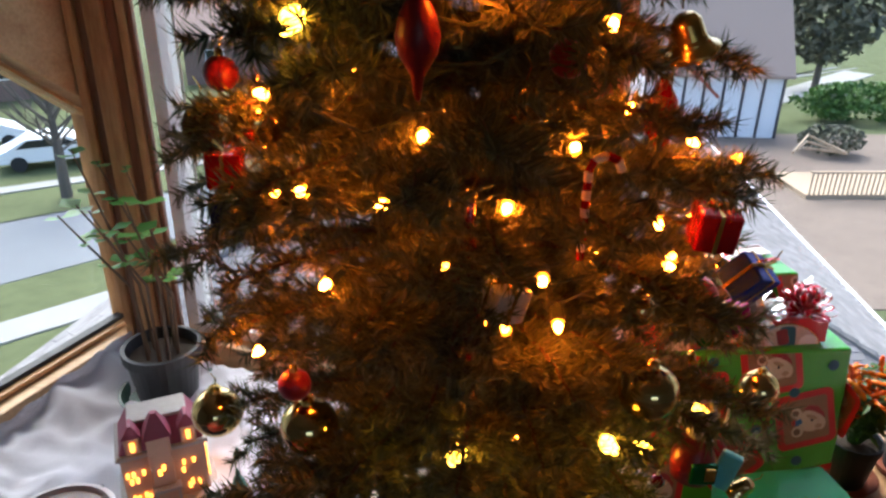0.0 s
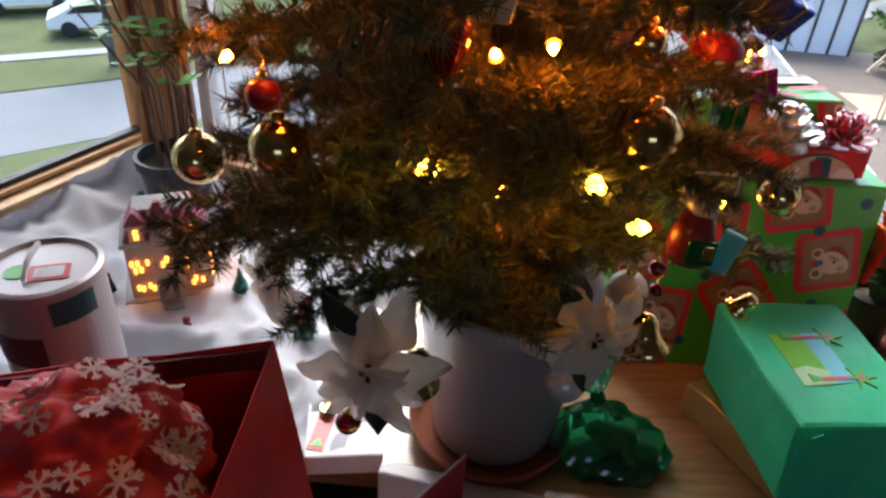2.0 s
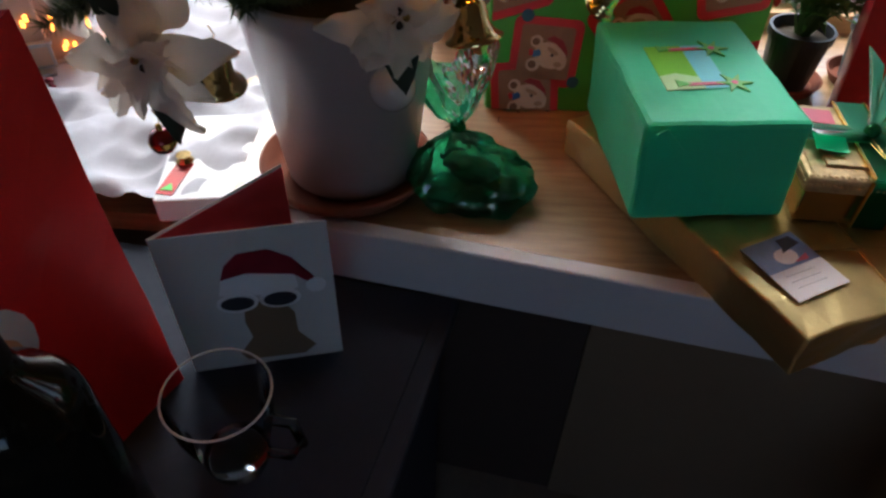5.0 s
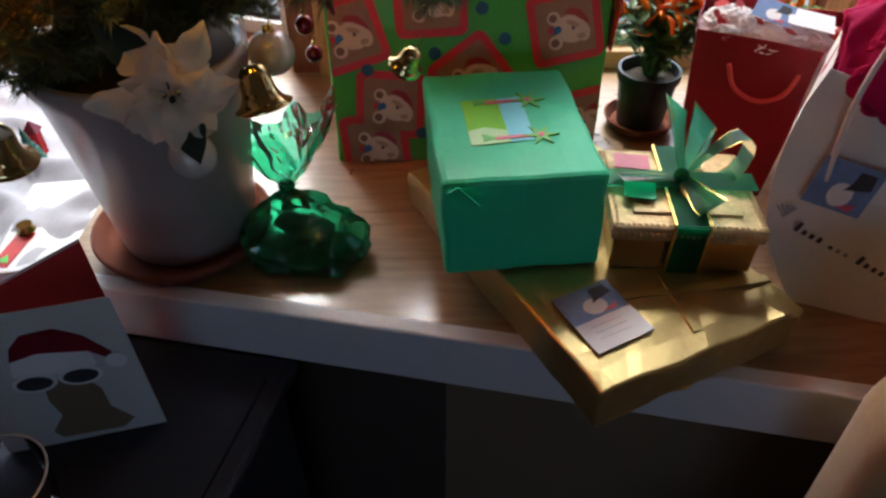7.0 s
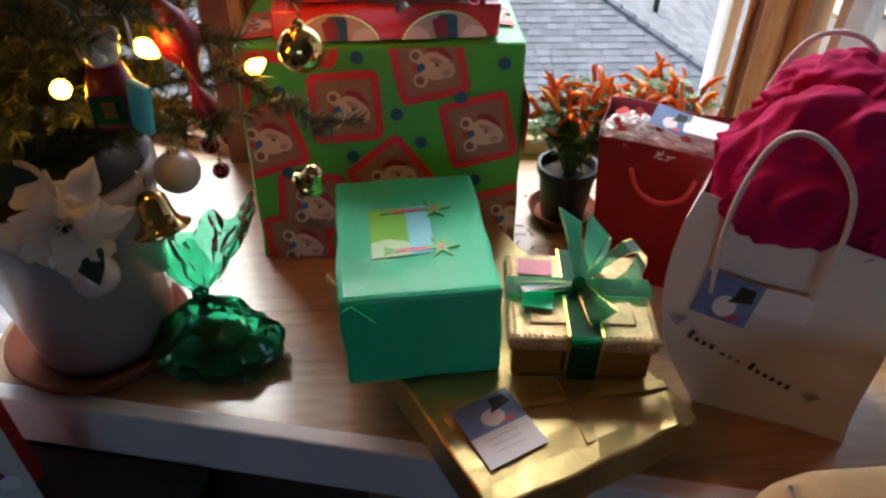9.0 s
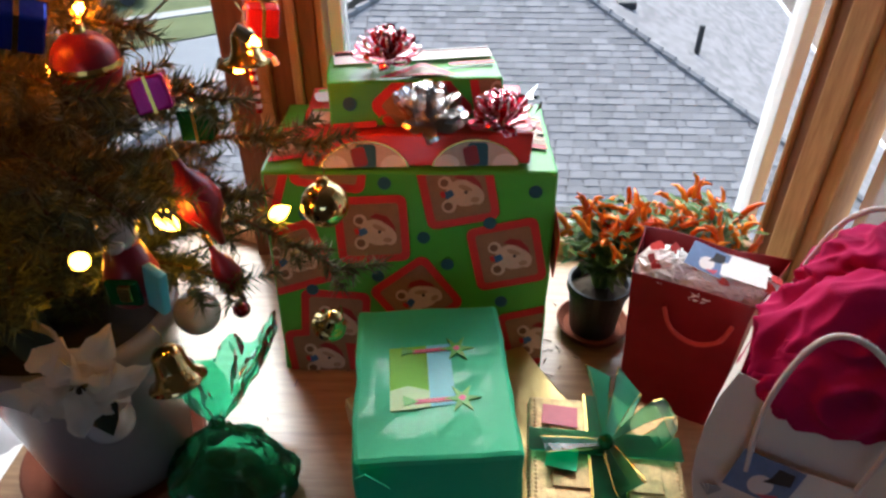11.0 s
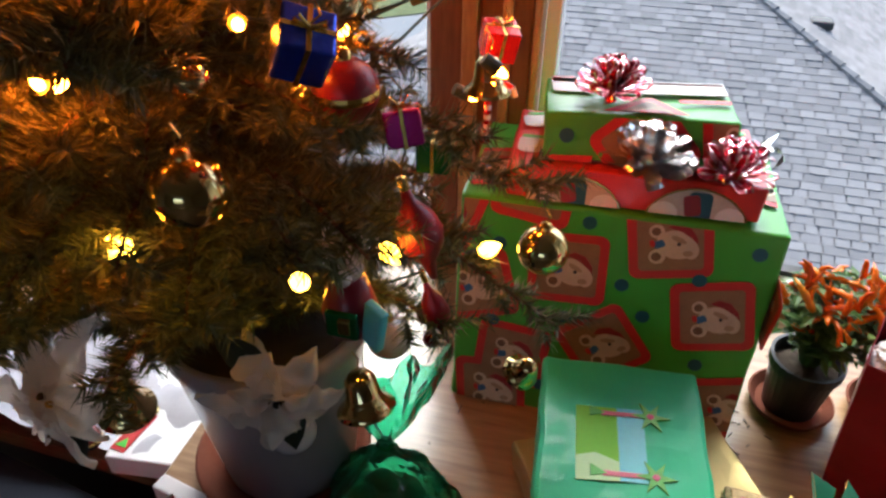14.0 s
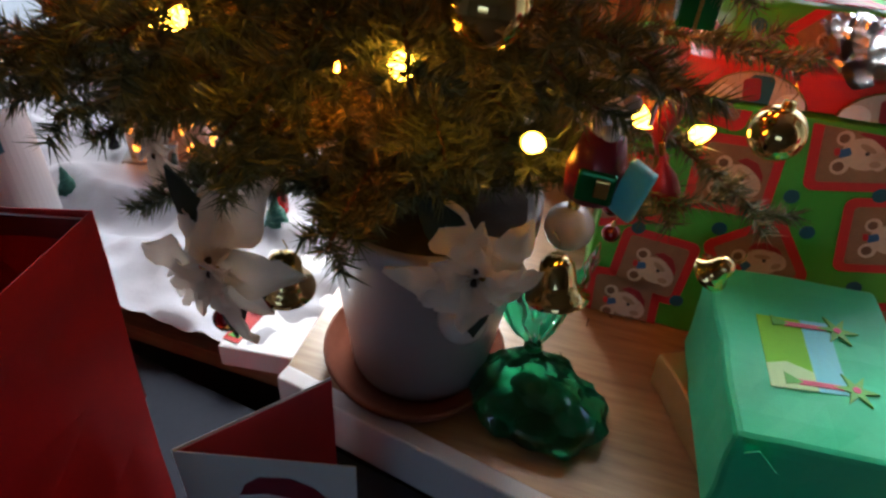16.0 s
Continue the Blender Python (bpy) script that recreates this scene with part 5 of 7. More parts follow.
LEANX = -0.20  # the trunk leans towards the street window
segs = []
level = 0
z = 0.285
while z < 1.25:
    cnt = 15 if z < 0.95 else 9
    for k in range(cnt):
        a = 2 * math.pi * (k + 0.37 * level) / cnt + rng.uniform(-0.16, 0.16)
        zz = z + rng.uniform(-0.02, 0.02)
        L = reach(zz) * rng.uniform(0.72, 1.05)
        if zz < 0.33 and math.cos(a) > 0.1:
            L *= 0.72
        if zz < 0.8 and math.sin(a) > 0.2:
            L *= 0.70
        if zz < 0.62 and math.cos(a) < -0.25:
            L *= 1.26 if zz < 0.46 else 1.07
        if zz < 0.345 and math.sin(a) < -0.35:
            L *= 0.5
        if zz < 0.40 and math.sin(a) < -0.3 and math.cos(a) > 0.1:
            L *= 0.6
        d = Vector((math.cos(a), math.sin(a), 0))
        rise = 0.10 + 0.25 * max(0, zz - 0.4)
        p0 = Vector((LEANX * (zz - 0.25), 0, zz - 0.18 - 0.02))
        pts = []
        for j in range(6):
            s = j / 5
            pts.append(p0 + d * L * s + Vector((0, 0, L * (rise * s + 0.22 * s * s - 0.28 * s ** 3))))
        part("branch", tube(pts, [0.004, 0.0035, 0.003, 0.0025, 0.002, 0.0012], 5), "bark", tree)
        for j in range(5):
            if j > 0:
                segs.append((pts[j], pts[j + 1], 1.0))
        side = d.cross(Vector((0, 0, 1)))
        for j in range(1, 17):
            s = 0.14 + 0.82 * j / 16
            i0 = min(4, int(s * 5))
            base = pts[i0].lerp(pts[i0 + 1], s * 5 - i0)
            sg = 1 if j % 2 else -1
            tl = (0.085 - 0.05 * s) * rng.uniform(0.7, 1.2) * (L / 0.28)
            td = (d * 0.75 + side * sg * rng.uniform(0.6, 1.0) + Vector((0, 0, rng.uniform(-0.35, 0.5) if zz > 0.33 else rng.uniform(-0.1, 0.5)))).normalized()
            tip = base + td * tl + Vector((0, 0, -0.006))
            segs.append((base, tip, 0.9))
    level += 1
    z += 0.050 if z < 0.95 else 0.08
# low bough that reaches over the mint parcel
boughs = [((-0.05, -0.05, 0.20), (-0.15, -0.11, 0.235), (-0.26, -0.15, 0.215)), ((-0.03, -0.06, 0.18), (-0.10, -0.13, 0.21), (-0.19, -0.18, 0.19)),
          ((-0.06, -0.02, 0.19), (-0.18, -0.05, 0.22), (-0.30, -0.07, 0.195)), ((-0.02, -0.06, 0.17), (-0.06, -0.13, 0.19), (-0.10, -0.175, 0.175)),
          ((0.06, 0.0, 0.14), (0.20, 0.02, 0.165), (0.305, 0.012, 0.105)), ((0.05, 0.02, 0.20), (0.18, 0.05, 0.24), (0.285, 0.05, 0.235)), ((-0.05, -0.05, 0.10), (-0.15, -0.09, 0.10), (-0.235, -0.11, 0.065)), ((-0.05, 0.0, 0.14), (-0.17, -0.03, 0.14), (-0.26, -0.04, 0.10))]
for p in boughs:
    pts = [Vector(q) for q in p]
    part("bough", tube(pts, [0.003, 0.0025, 0.0015], 5), "bark", tree)
    for a, b in zip(pts, pts[1:]):
        segs.append((a, b, 1.0))
        for j in range(5):
            o = a.lerp(b, (j + 0.5) / 5)
            dv = (b - a).normalized()
            sd = dv.cross(Vector((0, 0, 1))).normalized() * (1 if j % 2 else -1)
            segs.append((o, o + (dv + sd * 0.9 + Vector((0, 0, rng.uniform(-0.2, 0.3)))).normalized() * rng.uniform(0.03, 0.055), 0.9))

nv, nf = [], []
P0 = np.array([s[0] for s in segs])
P1 = np.array([s[1] for s in segs])
ln = np.linalg.norm(P1 - P0, axis=1)
per = np.maximum(3, (ln * 2500).astype(int))
idx = np.repeat(np.arange(len(segs)), per)
N = len(idx)
tt_ = rng.uniform(0, 1, N)
base = P0[idx] + (P1 - P0)[idx] * tt_[:, None]
dv = ((P1 - P0) / ln[:, None])[idx]
rv = rng.normal(size=(N, 3))
perp = np.cross(dv, rv)
perp /= np.linalg.norm(perp, axis=1)[:, None]
nd = dv * rng.uniform(0.35, 0.9, N)[:, None] + perp
nd /= np.linalg.norm(nd, axis=1)[:, None]
length = rng.uniform(0.012, 0.023, N)
sd = np.cross(nd, rng.normal(size=(N, 3)))
sd /= np.linalg.norm(sd, axis=1)[:, None]
wd = 0.00095
quad = np.empty((N, 3, 3))
quad[:, 0] = base - sd * wd
quad[:, 1] = base + sd * wd
quad[:, 2] = base + nd * length[:, None]
me = bpy.data.meshes.new("crown")
me.vertices.add(N * 3)
me.vertices.foreach_set("co", quad.ravel())
me.loops.add(N * 3)
me.loops.foreach_set("vertex_index", np.arange(N * 3))
me.polygons.add(N)
me.polygons.foreach_set("loop_start", np.arange(N) * 3)
me.update(calc_edges=True)
me.materials.append(M["needle"])
crown = new("crown", me)
crown.parent = tree
crown["kind"] = "stuff"

# lights on the tree
lights = thing("light_string", "string of warm coloured lights wound through the tree", "string lights")
BULBS = [(0.048, 0.445, 0.480, 1), (0.201, 0.505, 0.650, 0), (-0.065, 0.475, 0.682, 0), (-0.059, 0.470, 0.805, 1), (-0.009, 0.480, 0.673, 0), (0.171, 0.468, 0.465, 1),
         (0.293, 0.585, 0.670, 0), (-0.115, 0.510, 0.533, 0), (0.365, 0.700, 0.516, 0), (0.300, 0.585, 0.406, 1), (0.333, 0.735, 0.475, 0), (0.309, 0.690, 0.575, 0),
         (0.360, 0.690, 0.335, 1), (0.105, 0.520, 0.430, 0), (0.235, 0.560, 0.375, 1), (0.135, 0.520, 0.700, 0), (-0.100, 0.560, 0.650, 0), (0.130, 0.500, 0.560, 0),
         (0.225, 0.620, 0.520, 0), (0.040, 0.520, 0.600, 0), (0.330, 0.760, 0.560, 0), (0.000, 0.780, 0.500, 0), (0.180, 0.860, 0.600, 0),
         (0.060, 0.470, 0.830, 0), (0.300, 0.640, 0.620, 0), (0.270, 0.700, 0.460, 0), (-0.090, 0.500, 0.745, 0), (0.085, 0.510, 0.660, 0), (0.160, 0.530, 0.610, 0), (0.185, 0.560, 0.720, 0), (-0.030, 0.515, 0.760, 0), (0.020, 0.500, 0.720, 0), (0.110, 0.480, 0.610, 0),
         (0.240, 0.560, 0.700, 0), (0.090, 0.520, 0.540, 0), (0.230, 0.545, 0.590, 0), (-0.055, 0.500, 0.600, 0), (0.145, 0.490, 0.800, 0), (0.265, 0.620, 0.560, 0)]
wirepts = []
for bx_, by_, bz_, big_ in BULBS:
    axis = Vector((bx_ - TX, by_ - TY, random.uniform(-0.25, 0.2))).normalized()
    r = 0.0080 if big_ else 0.0039
    b = lathe([(0.0, 0.0), (r * 0.55, 0.001), (r * 0.95, r * 0.7), (r, r * 1.2), (r * 0.75, r * 2.0), (r * 0.3, r * 2.7), (0.0, r * 2.9)], 14)
    o = part("bulb", b, "bulb_yellow" if big_ else "bulb", lights, smooth=True)
    o.matrix_basis = Matrix.Translation((bx_, by_, bz_)) @ axis.to_track_quat("Z", "Y").to_matrix().to_4x4()
    s = part("socket", lathe([(0.0, -0.014), (0.0058, -0.014), (0.0064, 0.001), (0.0, 0.001)], 10), "wire", lights)
    s.matrix_basis = o.matrix_basis.copy()
    wirepts.append(Vector((bx_, by_, bz_)) - axis * 0.016)
wirepts.sort(key=lambda p: p.z)
for a, b in zip(wirepts, wirepts[1:]):
    if (a - b).length < 0.30:
        m_ = (a + b) / 2
        ctr = Vector((TX, TY, m_.z))
        m_ = ctr + (m_ - ctr) * 1.0 - Vector((0, 0, 0.02))
        part("wire", tube([a, a.lerp(m_, 0.6), m_, m_.lerp(b, 0.4), b], 0.0014, 5), "wire", lights)


# ---------------------------------------------------------------- ornaments
def hook(g, r, h=0.022):
    part("hook", tube([(0, 0, r + 0.004), (0.003, 0, r + h * 0.6), (-0.002, 0, r + h)], 0.0007, 5), "gold_trim", g)


def bauble(x, y, z, r, mat, label, band=False):
    r *= 0.86
    g = thing("ball_ornament", label, "ornament", x, y, z, group="tree ornaments")
    part("ball", ball(r, n=24), mat, g, smooth=True)
    part("cap", lathe([(0.0, r + 0.006), (r * 0.22, r + 0.005), (r * 0.25, r - 0.002)], 14), "gold_trim", g, smooth=True)
    if band:
        part("band", lathe([(r * 0.99, -0.003), (r * 1.02, 0.0), (r * 0.99, 0.003)], 28), "gold_trim", g)
    hook(g, r)


for x, y, z, r, mat, lab, band in (
    (0.422, 0.670, 0.366, 0.027, "gold_metal", "shiny gold ball hanging from the tip of a branch", False),
    (-0.079, 0.495, 0.462, 0.029, "gold_metal", "shiny gold ball on the tree", False),
    (-0.196, 0.615, 0.388, 0.031, "gold_metal", "shiny gold ball on the tree", False),
    (0.211, 0.488, 0.498, 0.030, "gold_metal", "shiny gold ball on the tree", False),
    (-0.104, 0.525, 0.721, 0.024, "gold_metal", "shiny gold ball on the tree", False),
    (0.281, 0.585, 0.535, 0.028, "red_matt", "dark red ball with a gold band", True),
    (-0.132, 0.540, 0.753, 0.0155, "red_matt", "dark red fabric drum ornament", False),
    (-0.148, 0.530, 0.716, 0.017, "bark", "brown pine cone ornament", False),
    (0.118, 0.490, 0.773, 0.016, "red_matt", "dark red berry ball high on the tree", False),
    (-0.088, 0.492, 0.507, 0.016, "red_matt", "dark red berry ball among the needles", False),
    (0.278, 0.650, 0.240, 0.028, "pearl", "pearl white ball hanging below the branches", False),
    (0.204, 0.560, 0.172, 0.028, "pearl", "pearl white ball in front of the pot", False),
    (0.312, 0.668, 0.262, 0.012, "red_glass", "small red ball hanging on a thread", False),
    (0.318, 0.668, 0.230, 0.011, "red_glass", "small red ball hanging on a thread", False),
    (-0.034, 0.530, 0.115, 0.017, "red_glass", "small red apple ornament with a gold top", True),
    (0.205, 0.520, 0.560, 0.016, "gold_metal", "small gold ball among the needles", False),
):
    bauble(x, y, z, r, mat, lab, band)


def spindle(x, y, z, h, r, lean, mat, label):
    g = thing("spindle_ornament", label, "ornament", x, y, z, group="tree ornaments")
    g.matrix_basis = pose(x, y, z, 0, lean, 0)
    part("body", lathe([(0.0, -h / 2), (r * 0.16, -h * 0.47), (r * 0.3, -h * 0.3), (r * 0.85, -h * 0.14), (r, 0.0), (r * 0.8, h * 0.16), (r * 0.28, h * 0.32), (r * 0.16, h * 0.46), (0.0, h / 2)], 24), mat, g, smooth=True)
    part("cap", lathe([(0.0, h / 2 + 0.006), (r * 0.2, h / 2 + 0.005), (r * 0.22, h / 2 - 0.006)], 12), "gold_trim", g)
    hook(g, h / 2)


spindle(0.051, 0.490, 0.580, 0.190, 0.0200, 2, "red_glass", "long shiny red spindle ornament")
spindle(0.014, 0.465, 0.790, 0.085, 0.015, 0, "red_matt", "dark red spindle ornament")
spindle(0.224, 0.585, 0.712, 0.095, 0.015, -4, "red_foil", "bright red spindle ornament")
spindle(0.322, 0.620, 0.398, 0.098, 0.021, -16, "red_matt", "dark red spindle ornament tilting on a branch")
spindle(0.344, 0.595, 0.338, 0.075, 0.012, -18, "red_matt", "small dark red spindle ornament")


def mini_gift(x, y, z, s, mat, rz, label, tilt=0, shape=(1, 1, 1)):
    g = thing("gift_ornament", label, "ornament", group="tree ornaments")
    g.matrix_basis = pose(x, y, z, tilt, tilt * 0.6, rz)
    w, d, h = s * shape[0], s * shape[1], s * shape[2]
    part("box", bx(w, d, h, z=-h / 2, bev=0.002), mat, g)
    part("ribbon", bx(w * 0.1, d + 0.001, h + 0.001, z=-h / 2 - 0.0005), "gold_trim", g)
    part("ribbon", bx(w + 0.001, d * 0.1, h + 0.001, z=-h / 2 - 0.0005), "gold_trim", g)
    for a in (-1, 1):
        part("bow_loop", tube([(0, 0, h / 2), (a * w * 0.25, 0, h / 2 + 0.008), (a * w * 0.3, 0.002, h / 2 + 0.002), (0, 0, h / 2)], 0.0012, 5), "gold_trim", g)
    hook(g, h / 2, 0.02)


mini_gift(0.078, 0.470, 0.598, 0.030, "white_gift", 25, "small frosted white gift box ornament", 12)
mini_gift(0.290, 0.512, 0.593, 0.031, "blue_foil", 30, "small shiny blue gift box ornament", 32)
mini_gift(0.252, 0.510, 0.640, 0.033, "red_foil", -10, "small shiny red gift box ornament", 6)
mini_gift(0.323, 0.585, 0.514, 0.026, "magenta_foil", 20, "small magenta gift box ornament", -14)
mini_gift(0.330, 0.640, 0.466, 0.027, "green_foil", 5, "small green gift box ornament", 0)
mini_gift(0.345, 0.810, 0.500, 0.032, "red_foil", 25, "small red foil gift box ornament", 12)
mini_gift(-0.123, 0.490, 0.695, 0.025, "red_foil", 5, "small red gift box ornament", 0)
mini_gift(-0.130, 0.505, 0.655, 0.022, "navy_foil", 5, "small navy gift box ornament", 0)


def candy_cane(x, y, z, h):
    g = thing("candy_cane", "red and white striped candy cane hanging on the tree", "ornament", x, y, z, group="tree ornaments")
    pts = [Vector((0, 0, -h / 2 + h * 0.8 * k / 10)) for k in range(11)] + [Vector((0.012 - 0.012 * math.cos(a), 0, h * 0.3 + 0.012 * math.sin(a))) for a in (0.8, 1.6, 2.4, 3.1)]
    for k, (a, b) in enumerate(zip(pts, pts[1:])):
        part("stripe", tube([a, b], 0.0032, 10), ("red_foil", "paper")[k % 2], g)


candy_cane(0.135, 0.472, 0.672, 0.085)
candy_cane(0.352, 0.735, 0.46, 0.06)


def bell(x, y, z, r, mat, label, rx=0, ry=0):
    g = thing("bell_ornament", label, "ornament", group="tree ornaments")
    g.matrix_basis = pose(x, y, z, rx, ry, 0)
    part("bell", lathe([(0.0, r * 1.5), (r * 0.35, r * 1.45), (r * 0.55, r * 1.2), (r * 0.62, r * 0.5), (r * 0.8, r * 0.15), (r * 1.05, 0.0), (r * 1.0, -0.001), (r * 0.7, r * 0.2), (r * 0.5, r * 1.1), (0.0, r * 1.35)], 26), mat, g, smooth=True)
    part("clapper", ball(r * 0.22, 0, 0, r * 0.05, n=10), "gold_trim", g, smooth=True)
    hook(g, r * 1.5)


bell(0.037, 0.530, 0.185, 0.028, "gold_metal", "shiny gold bell hanging in front of the pot", 5, 8)
bell(0.284, 0.566, 0.226, 0.027, "gold_metal", "gold bell with a gold bow beside the pot", -10, -12)
bell(0.085, 0.462, 0.738, 0.014, "gold_trim", "gold bell high on the tree")
bell(0.228, 0.550, 0.770, 0.021, "gold_trim", "gold bell high on the tree", 10, -25)
bell(0.415, 0.655, 0.222, 0.018, "gold_metal", "little gold bell at the tip of the low bough", 20, 25)
bell(0.355, 0.715, 0.49, 0.020, "gold_metal", "gold bell near the window post")

mouse = thing("figure_ornament", "small painted figure ornament in a red coat with a blue book", "ornament", 0.290, 0.540, 0.388, group="tree ornaments")
part("coat", lathe([(0.0, -0.030), (0.020, -0.030), (0.022, -0.01), (0.014, 0.018), (0.0, 0.02)], 18), "red_matt", mouse, smooth=True)
hb = ball(0.015, 0, 0, 0.030, 1, 1, 0.95, 14)
ball(0.007, -0.012, 0, 0.042, 1, 0.5, 1, 10, hb)
ball(0.007, 0.012, 0, 0.042, 1, 0.5, 1, 10, hb)
ball(0.007, 0.003, -0.014, 0.027, 1, 1.2, 0.8, 10, hb)
part("head", hb, "pearl", mouse, smooth=True)
part("green_apron", bx(0.026, 0.006, 0.024, 0.002, -0.021, -0.024, 0.002), "green_foil", mouse)
part("yellow_patch", bx(0.010, 0.004, 0.014, 0.006, -0.026, -0.016, 0.001), "gold_trim", mouse)
part("blue_book", bx(0.020, 0.008, 0.044, 0.026, -0.016, -0.034, 0.002, rot=(0, 12, -30)), "aqua", mouse)
part("white_frame", tube([(-0.02, 0.006, 0.02), (-0.018, 0.004, 0.056), (0.026, 0.0, 0.058), (0.026, 0.0, 0.03)], 0.0018, 6), "paper", mouse)


def poinsettia(x, y, z, face, r, label):
    g = thing("poinsettia", label, "artificial flower", group="white poinsettias")
    g.matrix_basis = Matrix.Translation((x, y, z)) @ Vector(face).to_track_quat("Z", "Y").to_matrix().to_4x4()
    pb = bmesh.new()
    rows = []
    for k in range(11):
        s = k / 10
        w = 0.62 * math.sin(math.pi * min(1, s * 0.92 + 0.06)) ** 0.8 * (1 - 0.3 * s)
        zc = 0.16 * math.sin(s * 2.6) - 0.14 * s * s
        rows.append([pb.verts.new((s * r, j * w * r * 0.5, zc * r + 0.10 * r * abs(j) * (1 + 0.5 * math.sin(s * 9)))) for j in (-1, -0.67, -0.33, 0, 0.33, 0.67, 1)])
    for a, b in zip(rows, rows[1:]):
        for j in range(6):
            pb.faces.new((a[j], b[j], b[j + 1], a[j + 1]))
    crumple(pb, 0.15 * r, 2.0 / r, r * 40)
    crumple(pb, 0.06 * r, 7.0 / r, r * 90)
    first = part("petal", pb, "petal", g, smooth=True)
    for k in range(14):
        o = first if k == 0 else new("petal", first.data)
        o.parent = g
        sc = (1.0 if k < 6 else 0.74) * random.uniform(0.85, 1.1)
        o.matrix_basis = pose(0, 0, 0.004 if k >= 6 else 0, random.uniform(-18, 18), random.uniform(-18, 36) - (14 if k >= 6 else 0), k * 60 + (30 if k >= 6 else 0) + random.uniform(-9, 9)) @ Matrix.Diagonal((sc, sc, sc, 1))
    for k in range(4):
        part("stamen", ball(0.0042, 0.007 * math.cos(k * 1.6), 0.007 * math.sin(k * 1.6), 0.008, n=8), ("gold_trim", "soil")[k % 2], g)
    for k in range(2):
        lf_ = bmesh.new()
        a = 2.2 + 2.6 * k
        d_, n_ = Vector((math.cos(a), math.sin(a), 0)), Vector((-math.sin(a), math.cos(a), 0))
        side_ = [[d_ * r * q + n_ * e * r * 0.24 * math.sin(math.pi * min(1, q / 1.15)) + Vector((0, 0, -0.012 + 0.05 * r * abs(e))) for e in (-1, 0, 1)] for q in (0.15, 0.4, 0.65, 0.9, 1.15)]
        vv = [[lf_.verts.new(p) for p in row] for row in side_]
        for ra, rb in zip(vv, vv[1:]):
            for e in (0, 1):
                lf_.faces.new((ra[e], rb[e], rb[e + 1], ra[e + 1]))
        part("leaf", lf_, "dark_leaf", g, "dark green silk leaf", True)


poinsettia(0.214, 0.532, 0.262, (0.35, -1, 0.10), 0.072, "white silk poinsettia on the pot's rim")
poinsettia(-0.004, 0.492, 0.232, (-0.15, -1, 0.10), 0.080, "white silk poinsettia hanging low on the tree")
poinsettia(-0.125, 0.600, 0.255, (-0.6, -0.8, 0.1), 0.060, "white silk poinsettia at the edge of the tree")

# ---------------------------------------------------------------- the white village and what stands by it
cloth = bmesh.new()
NX, NY = 110, 84
for i in range(NX + 1):
    for j in range(NY + 1):
        x, y = -1.06 + 1.055 * i / NX, 0.60 + 0.82 * j / NY
        q = Vector((x * 5, y * 5, 0))
        h = 0.030 * noise.noise(q) + 0.062 * (0.5 - abs(noise.noise(q * 1.7 + Vector((4, 0, 0))))) + 0.022 * (0.5 - abs(noise.noise(q * 4.1 + Vector((1, 7, 0)))))
        wall_x = -1.05 + (y - 0.42) * 0.45
        if x < wall_x + 0.12:
            h += 0.05 * (1 - max(0, (x - wall_x)) / 0.12)
        flat_ = min(1, math.hypot(x + 0.42, y - 0.97) / 0.16)
        cloth.verts.new((max(x, wall_x + 0.02), min(y, 1.40 + (-0.6 - x) * 0.0 if x < -0.5 else 1.34 - (x + 0.5) * 0.4), -0.046 + h * flat_ * 0.9))
cloth.verts.ensure_lookup_table()
for i in range(NX):
    for j in range(NY):
        a = i * (NY + 1) + j
        cloth.faces.new([cloth.verts[k] for k in (a, a + NY + 1, a + NY + 2, a + 1)])
tagged(link("white_cloth", cloth, "cloth", smooth=True), "rumpled white cloth spread as snow under the village", "cloth")

vil = thing("village_house", "lit ceramic village house with a dark red mansard roof", "village house", -0.420, 0.975, -0.044, 22)
vil.scale = (1.12, 1.12, 1.42)
W, D, H = 0.118, 0.085, 0.075
part("base", bx(W + 0.024, D + 0.02, 0.010, bev=0.003), "village_stone", vil)
part("wall", bx(W, D, H, z=0.008, bev=0.002), "village_wall", vil)
part("cornice", bx(W + 0.010, D + 0.010, 0.006, z=H + 0.006, bev=0.002), "village_stone", vil)
part("roof", hull([(-W / 2, -D / 2, H + 0.012), (W / 2, -D / 2, H + 0.012), (W / 2, D / 2, H + 0.012), (-W / 2, D / 2, H + 0.012)],
                  [(-W * 0.36, -D * 0.30, H + 0.042), (W * 0.36, -D * 0.30, H + 0.042), (W * 0.36, D * 0.30, H + 0.042), (-W * 0.36, D * 0.30, H + 0.042)], 0.002), "village_roof", vil)
part("roof_top", bx(W * 0.7, D * 0.56, 0.004, z=H + 0.042, bev=0.002), "village_stone", vil)
part("tower", bx(0.032, 0.016, H + 0.026, -0.004, -D / 2 - 0.004, 0.008, 0.002), "village_wall", vil)
part("tower_roof", hull([(-0.024, -D / 2 - 0.016, H + 0.034), (0.016, -D / 2 - 0.016, H + 0.034), (0.016, -D / 2 + 0.02, H + 0.034), (-0.024, -D / 2 + 0.02, H + 0.034)],
                        [(-0.008, -D / 2 - 0.002, H + 0.062), (0.0, -D / 2 - 0.002, H + 0.062), (0.0, -D / 2 + 0.006, H + 0.062), (-0.008, -D / 2 + 0.006, H + 0.062)]), "village_roof", vil)
